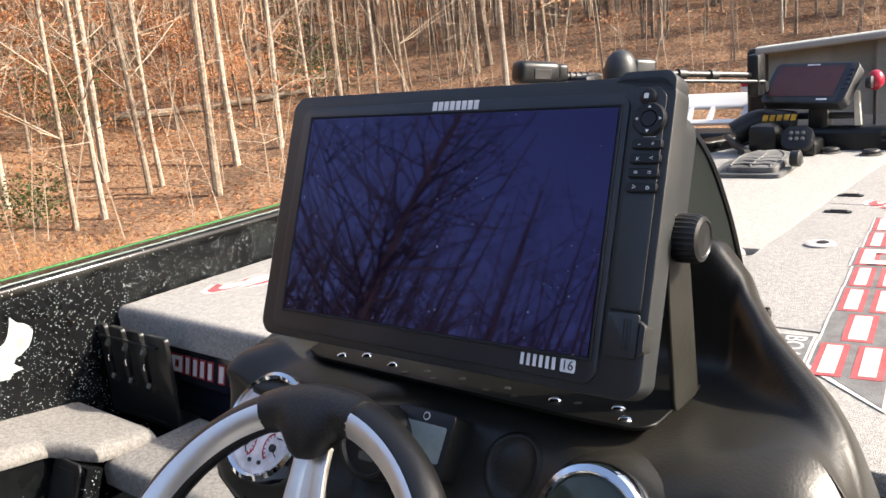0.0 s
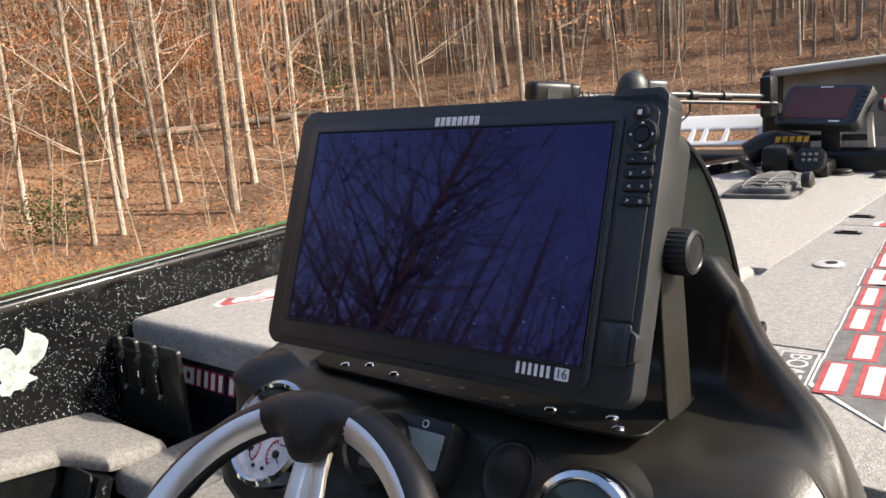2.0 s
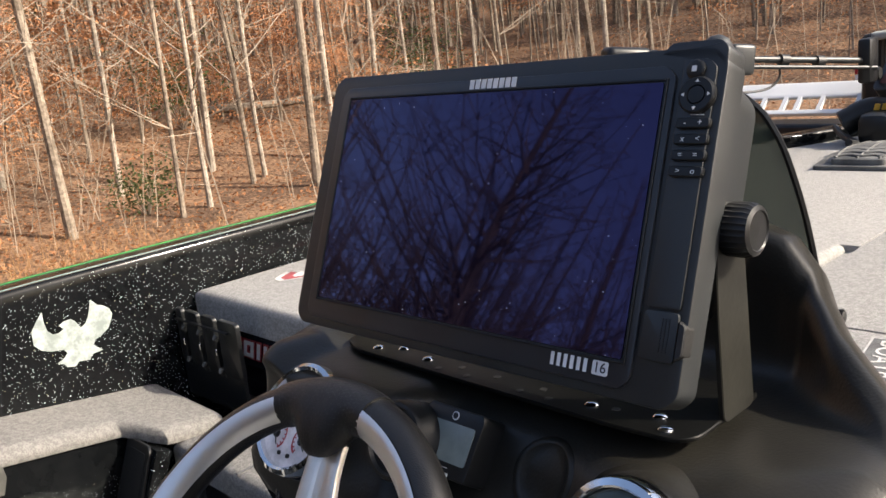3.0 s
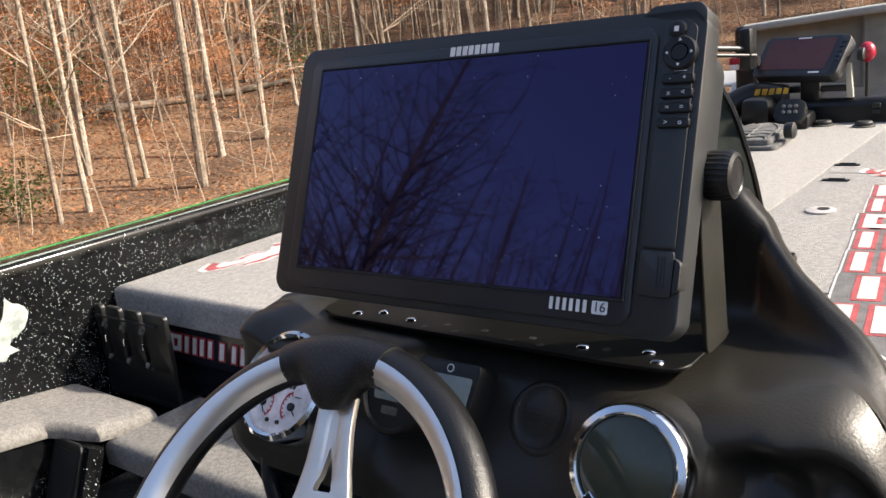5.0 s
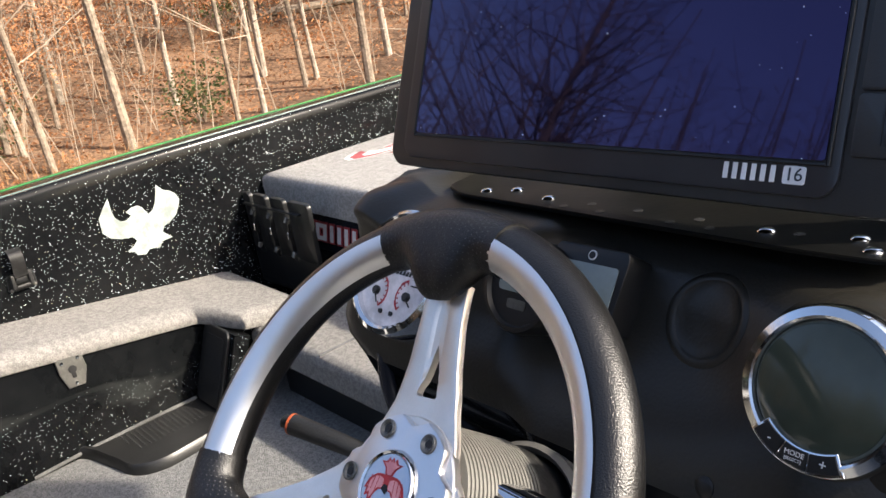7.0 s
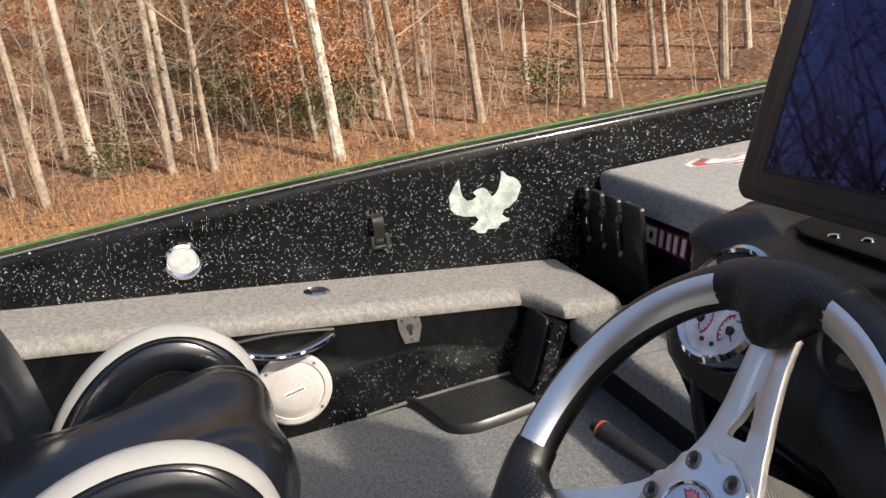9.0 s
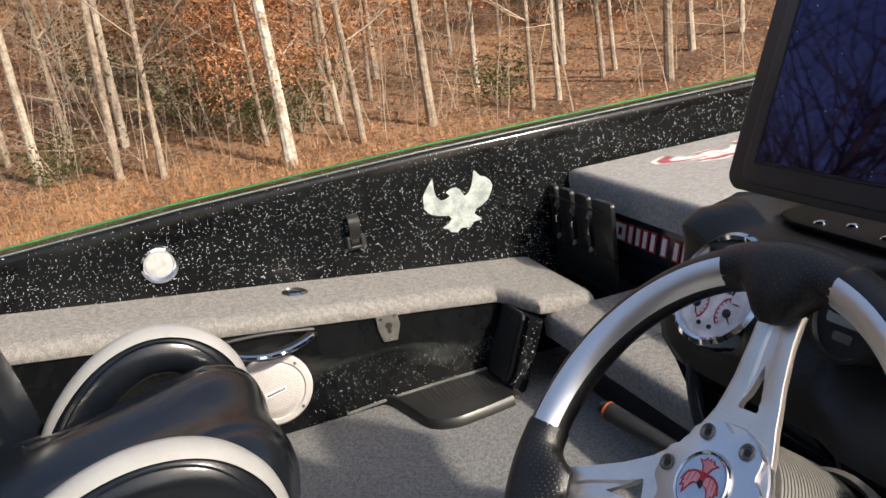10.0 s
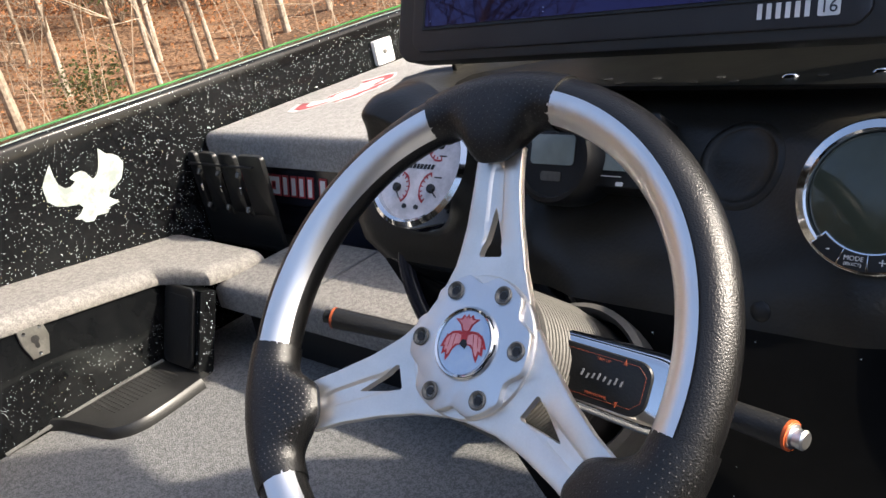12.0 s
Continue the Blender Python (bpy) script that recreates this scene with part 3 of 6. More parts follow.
strap_line = curve_pts([lm @ Vector(p) for p in ((0.0, -0.008, 0.016), (0.0, 0.012, 0.024), (0.0, 0.030, 0.027), (0.0, 0.041, 0.020), (0.0, 0.045, 0.006))], 6)
strap = bmesh.new()
wide = (lm.to_3x3() @ Vector((1, 0, 0))) * 0.0125
edge = [(strap.verts.new(p - wide), strap.verts.new(p + wide)) for p in strap_line]
for (a0, b0), (a1, b1) in zip(edge, edge[1:]):
    strap.faces.new((a0, b0, b1, a1))
bmesh.ops.solidify(strap, geom=strap.faces[:], thickness=0.003)
shade("strap", strap, worn_strap, latch, "worn dark grey strap")
for sx in (-0.022, 0.022):
    shade("screw", lathe([(0.0035, 0.003), (0.0035, 0.0045), (0.001, 0.0055)], lm @ Matrix.Translation((sx, -0.036, 0)), 10), steel, latch)


def bird_outline(flip=1):
    """A stylised bird with raised wings and a fan tail, about one unit wide."""
    left = [(0.098, 0.588), (0.04, 0.72), (-0.007, 0.766), (-0.09, 0.765), (-0.166, 0.72), (-0.117, 0.645), (-0.19, 0.60), (-0.257, 0.606), (-0.315, 0.69), (-0.334, 0.82), (-0.334, 1.0), (-0.43, 0.86), (-0.50, 0.736), (-0.508, 0.52), (-0.43, 0.41), (-0.32, 0.35), (-0.17, 0.32), (-0.13, 0.25), (-0.19, 0.18), (-0.28, 0.134), (-0.2, 0.09), (-0.17, 0.03)]
    right = [(-0.07, 0.0), (-0.01, 0.06), (0.13, 0.03), (0.17, 0.11), (0.32, 0.125), (0.26, 0.19), (0.21, 0.254), (0.25, 0.33), (0.337, 0.364), (0.44, 0.45), (0.497, 0.567), (0.53, 0.67), (0.497, 0.77), (0.43, 0.84), (0.36, 0.87), (0.28, 0.99), (0.25, 0.86), (0.21, 0.72), (0.16, 0.63)]
    return [(flip * x, y) for x, y in left + right]


def bird_shape(w, h, depth, m):
    bm = bmesh.new()
    f = bm.faces.new([bm.verts.new((x * w, y * h, 0)) for x, y in bird_outline()])
    f.normal_update()
    bmesh.ops.triangulate(bm, faces=[f], ngon_method="EAR_CLIP")
    r = bmesh.ops.extrude_face_region(bm, geom=bm.faces[:])
    bmesh.ops.translate(bm, verts=[v for v in r["geom"] if isinstance(v, bmesh.types.BMVert)], vec=(0, 0, depth))
    bm.transform(m)
    return bm


part("bird_decal", bird_shape(0.158, 0.129, 0.0004, on_wall(0.757, 1.388)), pearl, port_side, "weathered pearl-white bird-shaped decal")

# speaker, pull handle, key plate and drink ring
spk = thing("speaker", (-1.52, 0.28, 1.224), "round white marine speaker with mesh grille on the flake panel", "speaker")
sm = on_wall(0.274, 1.229, -1.521) @ Matrix.Scale(0.78, 4)
shade("flange", lathe([(0.092, 0), (0.092, 0.008), (0.086, 0.014), (0.074, 0.015), (0.072, 0.010), (0.0, 0.010)], sm, 48), speaker_white, spk)
shade("grille", lathe([(0.072, 0.010), (0.066, 0.014), (0.045, 0.018), (0.02, 0.020), (0, 0.0205)], sm, 48), speaker_white, spk, "perforated white grille")
holes = bmesh.new()
for k in range(30):
    for j in range(30):
        gx, gy = (j - 14.5) * 0.0044, (k - 14.5) * 0.0044
        r = math.hypot(gx, gy)
        if r < 0.063 and (k + j) % 2:
            zz = 0.0206 - 1.35 * r * r
            holes.faces.new([holes.verts.new((gx + 0.0013 * math.cos(q), gy + 0.0013 * math.sin(q), zz)) for q in (0.0, 1.57, 3.14, 4.71)])
holes.transform(sm)
tagged(part("grille_hole", holes, steel, spk), kind="stuff")
part("badge", box((-0.026, -0.006, 0.0195), (0.026, 0.006, 0.0225), 0.001, 1, sm @ Matrix.Rotation(radians(12), 4, "Z")), white, spk)
for k in range(8):
    part("badge_bar", box((-0.0225 + 0.0058 * k, -0.0032, 0.0224), (-0.0185 + 0.0058 * k, 0.0032, 0.0231), 0, 1, sm @ Matrix.Rotation(radians(12), 4, "Z")), plastic, spk)
for a in (45, 135, 225, 315):
    shade("screw", lathe([(0.004, 0.012), (0.004, 0.0160), (0.001, 0.0165)], sm @ Matrix.Translation((0.081 * math.cos(radians(a)), 0.081 * math.sin(radians(a)), 0)), 10), steel, spk)

handle = thing("drink_holder", (-1.52, 0.27, 1.335), "black fold-down holder with a bright chrome rim", "holder")


def holder_bm(bulge, z0, z1):
    def fn(u, v):
        y = 0.178 + 0.185 * u
        out = bulge * math.sin(math.pi * u) ** 0.8
        z = z0 + 0.006 + (z1 - z0) * v - 0.010 * math.sin(math.pi * u) - 0.018 * u
        return (-1.518 + out, y, z)
    return grid(fn, 24, 4)


shade("pocket", join(holder_bm(0.05, 1.322, 1.342)), plastic, handle)
rim = [(-1.516 + 0.050 * math.sin(math.pi * u) ** 0.8, 0.172 + 0.195 * u, 1.336 - 0.018 * u - 0.010 * math.sin(math.pi * u)) for u in [k / 24 for k in range(25)]]
shade("rim", tube(rim, 0.0055, 8), chrome, handle, "curved chrome rim")
shade("hinge_bar", tube([(-1.517, 0.172 + 0.195 * u, 1.345 - 0.018 * u + 0.006 * math.sin(math.pi * u)) for u in [k / 12 for k in range(13)]], 0.0045, 8), plastic, handle)

kp = thing("key_plate", (-1.52, 0.510, 1.29), "small grey lock plate with a keyhole slot", "plate")
km = on_wall(0.510, 1.290, -1.5215)
shade("plate", prism([(-0.023, 0.028), (0.020, 0.030), (0.024, 0.0), (0.014, -0.030), (-0.014, -0.028), (-0.022, 0.0)], 0.006, km, 0.002), steel, kp)
part("keyhole", prism(disc_pts(0.007, 16, 0, 0.004) , 0.001, km, z0=0.006), rubber, kp)
part("slot", prism(rounded(-0.0035, -0.012, 0.0035, 0.002, 0.003, 3), 0.0012, km, z0=0.006), rubber, kp)
for sx, sy in ((-0.014, 0.020), (0.013, 0.021), (0.0, -0.022)):
    shade("screw", lathe([(0.003, 0.006), (0.003, 0.0075), (0.001, 0.008)], km @ Matrix.Translation((sx, sy, 0)), 10), chrome, kp)
ring = thing("drain_ring", (-1.628, 0.362, arm_z(0.362)), "low oval chrome fitting sunk in the carpet", "fitting")
rm = basis((-1.628, 0.362, arm_z(0.362) - 0.002), (0.0, 1, -0.138), (-1, 0, 0))
shade("flange", lathe([(0.026, 0), (0.026, 0.003), (0.020, 0.006), (0.014, 0.004), (0.0, 0.0035)], rm), chrome, ring)

# tool rack: slotted black plate standing before the name strip
rack = thing("tool_rack", (-1.57, 0.96, 1.27), "black slotted plastic tool rack against the side wall", "rack")
base_m = basis((0, 0.986, 0), (1, 0, 0), (0, 0, 1))
part("base", box((-1.70, 0.978, 1.245), (-1.45, 1.034, 1.258), 0.003), plastic, rack)
TABS = ((-1.697, -1.670), (-1.656, -1.603), (-1.586, -1.533), (-1.518, -1.443))
part("back_plate", prism(rounded(-1.697, 1.258, -1.446, 1.336, 0.004, 3), 0.008, base_m), plastic, rack)
part("ledge", box((-1.690, 0.968, 1.4235), (-1.470, 0.9775, 1.4275), 0.0012, 1), plastic, rack)
for x0, x1 in TABS:
    shade("tab", prism(rounded(x0, 1.325, x1, 1.448, 0.010, 4), 0.010, base_m, 0.003), plastic, rack)
for (a, b), (c, d) in zip(TABS, TABS[1:]):
    x = 0.5 * (b + c)
    # the rounded foot of each slot, with bright pins at its mouth, waist and foot
    shade("slot_foot", prism(rounded(b - 0.004, 1.318, c + 0.004, 1.338, 0.006, 4), 0.010, base_m, 0.002), plastic, rack)
    shade("pin", tube([(x, 0.976, 1.412), (x, 0.968, 1.404)], [0.006, 0.0035], 8), steel, rack)
    part("pin", box((x - 0.010, 0.971, 1.366), (x - 0.004, 0.9745, 1.381), 0.001, 1), chrome, rack)
    shade("pin", tube([(x, 0.976, 1.338), (x, 0.969, 1.330)], [0.006, 0.0035], 8), steel, rack)

# plaque far along the side
plaque = thing("cleat_plate", (PORT, 1.58, 1.50), "small white square plate with a dark screw", "plate")
pm = on_wall(1.58, 1.503, PORT + 0.001)
part("plate", prism(rounded(-0.03, -0.03, 0.03, 0.03, 0.004, 3), 0.012, pm, 0.002), white, plaque)
shade("screw", lathe([(0.006, 0.012), (0.006, 0.015), (0.002, 0.016)], pm, 12), steel, plaque)

# lettering shapes on the deck
DK = DECK + 0.0008


def flat_m(x, y, ang, z=DK):
    return basis((x, y, z), (math.cos(radians(ang)), math.sin(radians(ang)), 0), (-math.sin(radians(ang)), math.cos(radians(ang)), 0))


logo = thing("deck_logo", (-0.30, 1.7, DECK), "large red and white logo panel printed on grey deck carpet", "decal")
RUN = math.degrees(math.atan2(-1.0, 0.142))
lm2 = flat_m(-0.398, 2.275, RUN)
for k, kind in enumerate(FORMS):
    h = 0.040 + 0.0017 * k
    x0, w = 0.145 * k + 0.005, 0.145
    wide = 1.16 if kind == "frame" and k else 1.0
    pts = [(x0, -h * wide), (x0 + w, -h * wide), (x0 + w, h * wide), (x0, h * wide)]
    if k == 6:
        pts = [(x0, -h), (x0 + w - 0.045, -h), (x0 + w + 0.080, h), (x0, h)]
    part("logo_border", prism([(x + (0.012 if i in (1, 2) and k == 6 else 0), y * 1.10) for i, (x, y) in enumerate(pts)], 0.001, lm2), deck_white, logo)
    part("logo_ground", prism([(x, y * 1.02) for x, y in pts], 0.0016, lm2), deck_grey, logo)
    t = 0.74 * h * wide
    turned = lm2 @ Matrix(((0, 1, 0, x0 + 0.018), (-1, 0, 0, t), (0, 0, 1, 0), (0, 0, 0, 1)))
    for q in logo_forms(kind, 2 * t, 0.112):
        part("logo_block", prism(spread(q, 0.009), 0.0022, turned), deck_red, logo)
        part("logo_fill", prism(q, 0.0030, turned), deck_white, logo)
bm_m = flat_m(-0.351, 1.338, RUN)
part("word_border", prism([(-0.080, -0.029), (0.072, -0.029), (0.080, 0.027), (-0.080, 0.027)], 0.0011, bm_m), deck_white, logo)
part("word_ground", prism([(-0.076, -0.0255), (0.069, -0.0255), (0.076, 0.0245), (-0.076, 0.0245)], 0.0018, bm_m), deck_grey, logo)
part("word", text_bm("BOATS", 0.045, 0.0006, bm_m @ Matrix.Translation((0, 0, 0.0022))), deck_white, logo, "white capitals")
part("bird_shape", bird_shape(0.115, 0.115, 0.0006, flat_m(-0.440, 2.37, RUN + 90)), deck_white, logo)
part("bird_shape", bird_shape(0.100, 0.098, 0.0010, flat_m(-0.433, 2.37, RUN + 90)), deck_red, logo)
part("bird_shape", bird_shape(0.060, 0.058, 0.0014, flat_m(-0.417, 2.37, RUN + 90)), deck_white, logo)
small = thing("lid_decal", (-1.54, 1.315, DECK + 0.006), "red and white bird decal on the carpeted lid", "decal")
LID = DECK + 0.0068
part("bird_shape", bird_shape(0.300, 0.128, 0.0005, flat_m(-1.482, 1.315, 86, LID)), deck_white, small)
part("bird_shape", bird_shape(0.276, 0.108, 0.0009, flat_m(-1.491, 1.315, 86, LID)), deck_red, small)
part("bird_shape", bird_shape(0.215, 0.074, 0.0013, flat_m(-1.507, 1.312, 86, LID)), deck_white, small)

# deck fittings
cap = thing("deck_filler_cap", (-0.486, 1.983, DECK), "white oval deck filler plate with a dark key hole", "cap")
cm = flat_m(-0.486, 1.983, 20)
shade("flange", lathe([(0.031, 0), (0.031, 0.003), (0.027, 0.005), (0, 0.005)], cm), speaker_white, cap)
part("recess", prism(disc_pts(0.013, 20, 0.006, 0), 0.001, cm, z0=0.0052), rubber, cap)
for x, y in ((-0.557, 2.517), (-0.535, 2.311)):
    sl = thing("flush_latch", (x, y, DECK), "small dark flush latch in the deck carpet", "latch", "deck latches")
    part("plate", prism(rounded(-0.032, -0.011, 0.032, 0.011, 0.006, 3), 0.003, flat_m(x, y, 0), 0.001), plastic, sl)
    part("pull", prism(rounded(-0.018, -0.004, 0.022, 0.006, 0.003, 3), 0.003, flat_m(x, y, 0), 0.001, z0=0.003), rubber, sl)

grip_mat = thing("step_mat", (0.06, 0.83, 1.44), "black ribbed rubber step mat beside the console", "mat")
part("backing", box((-0.19, 0.66, 1.4405), (0.30, 1.02, 1.450), 0.003), rubber, grip_mat)
for k in range(34):
    part("rib", box((-0.185, 0.668 + 0.0102 * k, 1.450), (0.295, 0.6735 + 0.0102 * k, 1.4535)), plastic, grip_mat)

# ---- console ----
console = thing("console", (-0.40, 0.7, SOLE), "moulded black vinyl-skinned helm console with a padded brow", "console")


def dash_profile(x):
    """Outline of the console from floor to front deck, at one place across the boat."""
    pod = smooth01(-0.71, -0.665, x) * (1 - smooth01(-0.492, -0.448, x))
    r = smooth01(-0.27, -0.085, x)
    lipy, lipz = 0.645 - 0.046 * pod - 0.034 * smooth01(-0.37, -0.26, x) + 0.030 * smooth01(-0.22, -0.11, x), 1.6500 + 0.008 * pod + 0.012 * (1 - smooth01(-0.655, -0.615, x)) + 0.013 * smooth01(-0.25, -0.13, x)
    yr = float(np.interp(x, (-0.68, -0.64, -0.58, -0.50, -0.32, -0.265, -0.24, -0.228, -0.20, -0.16, -0.13, -0.10, -0.08, -0.03), (0.67, 0.70, 0.75, 0.84, 0.86, 0.855, 0.846, 0.830, 0.796, 0.762, 0.735, 0.71, 0.69, 0.66)))
    zr = float(np.interp(x, (-0.70, -0.62, -0.50, -0.34, -0.29, -0.265, -0.24, -0.228, -0.20, -0.16, -0.13, -0.10, -0.08, -0.03), (1.674, 1.670, 1.675, 1.69, 1.765, 1.757, 1.733, 1.719, 1.702, 1.683, 1.670, 1.662, 1.656, 1.648)))
    back = 0.022 * smooth01(-0.25, -0.18, x)
    return [(0.58 + 0.08 * pod, SOLE - 0.02), (0.55 + 0.08 * pod, 1.40), (0.55 + 0.010 * pod - 0.01 * r, 1.535), (lipy - 0.035 + 0.022 * pod + back, lipz - 0.056), (lipy - 0.014 + 0.006 * pod, lipz - 0.026), (lipy + 0.002 - 0.012 * pod, lipz - 0.010), (lipy + 0.03 - 0.022 * pod, lipz),
            (0.5 * (lipy + 0.03 + yr - 0.05), lipz + 0.001), (yr - 0.036, lipz + 0.04 * (zr - lipz)), (yr - 0.014, lipz + 0.80 * (zr - lipz)), (yr + 0.008, zr), (yr + 0.045, zr - 0.03), (yr + 0.10, 1.56), (yr + 0.13, 1.44)]


def console_bm(j0=0, j1=None):
    """The moulding, whole or one band of it."""
    per = 6
    xs = [-0.680 + 0.537 * k / 110 for k in range(111)] + [-0.143 + 0.068 * math.sin(radians(5.6 * k)) for k in range(1, 16)]
    cols = []
    for x in xs:
        pts = curve_pts([(0, y, z) for y, z in dash_profile(x)], per)
        u = min(max((x + 0.143) / 0.0683, 0.0), 0.997)
        fall = 1 - math.sqrt(1 - u * u)
        def under(p):
            # the lower face turns away beneath the overhanging shoulder
            crease = min(1.640, 1.655 - 0.85 * (x + 0.196))
            return (0.020 * smooth01(-0.265, -0.195, x) + 0.50 * max(0.0, x + 0.200)) * (1 - smooth01(crease - 0.045, crease + 0.012, p.z)) * smooth01(1.40, 1.50, p.z) if p.y < 0.66 else 0.0
        left = (1 - smooth01(-0.680, -0.655, x)) ** 2 * 0.10
        cols.append([(-0.40 + 1.05 * (x + 0.40) * (1 - 0.60 * (1 - smooth01(1.44, 1.57, p.z))) if x < -0.40 else x,
                      p.y + (0.075 * fall + 0.05 * left) * (1 if p.y < 0.64 else -1) * smooth01(0.0, 0.06, abs(p.y - 0.64)) + under(p),
                      p.z - 0.13 * fall * smooth01(1.42, 1.64, p.z) - (0.055 * left * (p.z - SOLE) if p.z > 1.2 else 0)) for p in pts])
    cols = [c[j0:j1] for c in cols]
    bm = bmesh.new()
    vs = [[bm.verts.new(p) for p in c] for c in cols]
    for a, b in zip(vs, vs[1:]):
        for j in range(len(a) - 1):
            bm.faces.new((a[j], b[j], b[j + 1], a[j + 1]))
    bm.faces.new(vs[0])
    bm.faces.new(vs[-1][::-1])
    return bm


shade("body", console_bm(12), dashmat, console, "black grained vinyl skin")
shade("lower_panel", console_bm(0, 13), dash_gel, console, "glossy black flake gelcoat")
DU, DNn = Vector((0, 0.573, 0.819)), Vector((0, -0.819, 0.573))


def on_dash(x, z, lift=0.0, u=None):
    y = 0.60 + 0.70 * (z - 1.60)
    return basis(Vector((x, y, z)) + DNn * lift, (1, 0, 0), u or DU)


def laid(profile, m, n=48):
    """A turned shape whose heights are taken from the console's own surface."""
    bm = bmesh.new()
    nrm = (m.to_3x3() @ Vector((0, 0, 1))).normalized()
    rings = []
    for r, h in profile:
        ring = []
        for k in range(n):
            p = m @ Vector((r * math.cos(2 * math.pi * k / n), r * math.sin(2 * math.pi * k / n), 0))
            q = body_tree.ray_cast(p + nrm * 0.08, -nrm)[0] or p
            ring.append(bm.verts.new(q + nrm * h))
        rings.append(ring)
    for a, b in zip(rings, rings[1:]):
        for k in range(n):
            bm.faces.new((a[k], a[(k + 1) % n], b[(k + 1) % n], b[k]))
    bm.faces.new(rings[-1])
    return bm


from mathutils.bvhtree import BVHTree
_bm = console_bm()
body_tree = BVHTree.FromBMesh(_bm)
_bm.free()
shade("embossed_ring", laid([(0.0375, -0.002), (0.0362, 0.0003), (0.0345, 0.0010), (0.0325, 0.0016), (0.0305, 0.0015), (0.0292, 0.0008), (0.0284, 0.0003), (0.020, 0.0003), (0.012, 0.0003), (0.003, 0.0003)], on_dash(-0.349, 1.622) @ Matrix.Scale(0.88, 4)), dashmat, console)
for x, z in ((-0.312, 1.5425), (-0.150, 1.565), (-0.62, 1.50)):
    shade("screw_cover", laid([(0.0066, -0.003), (0.0064, 0.0005), (0.0054, 0.0014), (0.003, 0.0020), (0.0004, 0.0021)], on_dash(x, z), 18), plastic, console)
# smoked windscreen behind the display
WS = [(-0.262, 1.70), (-0.266, 1.735), (-0.275, 1.783), (-0.291, 1.835), (-0.315, 1.868), (-0.36, 1.89), (-0.46, 1.90), (-0.56, 1.89), (-0.61, 1.865), (-0.64, 1.80), (-0.655, 1.70)]
ws_line = curve_pts([(x, 0, z) for x, z in WS], 5)


def screen_bm(off):
    bm = bmesh.new()
    outer = [(p.x, 0.895 + 0.02 * (1 - (p.z - 1.7) / 0.2) + off, p.z) for p in ws_line]
    a = [bm.verts.new(p) for p in outer]
    b = [bm.verts.new((p[0], p[1], 1.66)) for p in outer]
    for i in range(len(a) - 1):
        bm.faces.new((a[i], a[i + 1], b[i + 1], b[i]))
    r = bmesh.ops.solidify(bm, geom=bm.faces[:], thickness=0.004)
    return bm


shade("windscreen", screen_bm(0.0), smoked, console, "low smoked acrylic windscreen")
shade("windscreen_edge", tube([(p.x, 0.895 + 0.02 * (1 - (p.z - 1.7) / 0.2), p.z) for p in ws_line], 0.003, 6), plastic, console)
kn = Vector((-0.231, 0.858, 1.694))
shade("screen_knob", join(lathe([(0.006, 0), (0.006, 0.004), (0.004, 0.005), (0.004, 0.008), (0.0055, 0.009), (0.005, 0.013), (0.002, 0.014)], basis(kn, (0, 1, 0), (-0.1, 0, 1)), 10), tube([kn + Vector((0.010, 0, -0.007)), kn + Vector((0.011, 0, 0.007))], 0.0022, 6)), rubber, console)

# ---- main fish finder ----
TILT_U = (-0.012, 0.3748, 0.9267)
F0 = Vector((-0.4365, 0.6133, 1.7015))
fm = basis(F0, (1, 0.012, 0.004), TILT_U) @ Matrix.Diagonal((0.988, 0.973, 1, 1))
finder = thing("fish_finder", (-0.4365, 0.66, 1.680), "large dark grey fish finder display with a wide switched-off screen", "fish finder")


def chamfered(w, h, c, x0=0.0, y0=0.0):
    return [(x0 - w / 2 + c, y0), (x0 + w / 2 - c, y0), (x0 + w / 2, y0 + c), (x0 + w / 2, y0 + h - c), (x0 + w / 2 - c, y0 + h), (x0 - w / 2 + c, y0 + h), (x0 - w / 2, y0 + h - c), (x0 - w / 2, y0 + c)]


def soften(pts, r, n=4):
    out = []
    k = len(pts)
    for i in range(k):
        p, a, b = Vector(pts[i]), Vector(pts[i - 1]), Vector(pts[(i + 1) % k])
        d0, d1 = (a - p).normalized(), (b - p).normalized()
        q0, q1 = p + d0 * min(r, (a - p).length * 0.45), p + d1 * min(r, (b - p).length * 0.45)
        for j in range(n + 1):
            t = j / n
            out.append(tuple((1 - t) ** 2 * q0 + 2 * t * (1 - t) * p + t * t * q1))
    return out


shade("housing", prism(soften(chamfered(0.4205, 0.2495, 0.010, -0.00225, -0.0015), 0.0055), 0.024, fm, 0.0016, 2, z0=-0.028), casing, finder)
shade("rear_housing", prism(soften(chamfered(0.395, 0.186, 0.02, 0.002, 0.056), 0.010), 0.040, fm, 0, 2, z0=-0.070), casing, finder)
shade("top_ridge", prism(soften([(0.155, 0.243), (0.2075, 0.232), (0.2070, 0.246), (0.2005, 0.2525), (0.164, 0.2525)], 0.003), 0.0225, fm, 0.0016, 2, z0=-0.0265), casing, finder)
shade("frame", prism(soften(chamfered(0.366, 0.229, 0.008, -0.0105, 0.0060), 0.004), 0.0030, fm, 0.0015, 2, z0=-0.0042), bezel_mat, finder)
part("screen", prism(rounded(-0.1775, 0.0268, 0.1645, 0.2225, 0.002, 2), 0.0012, fm, z0=-0.0012), screen_glass, finder, "dark switched-off glossy screen with dust specks")
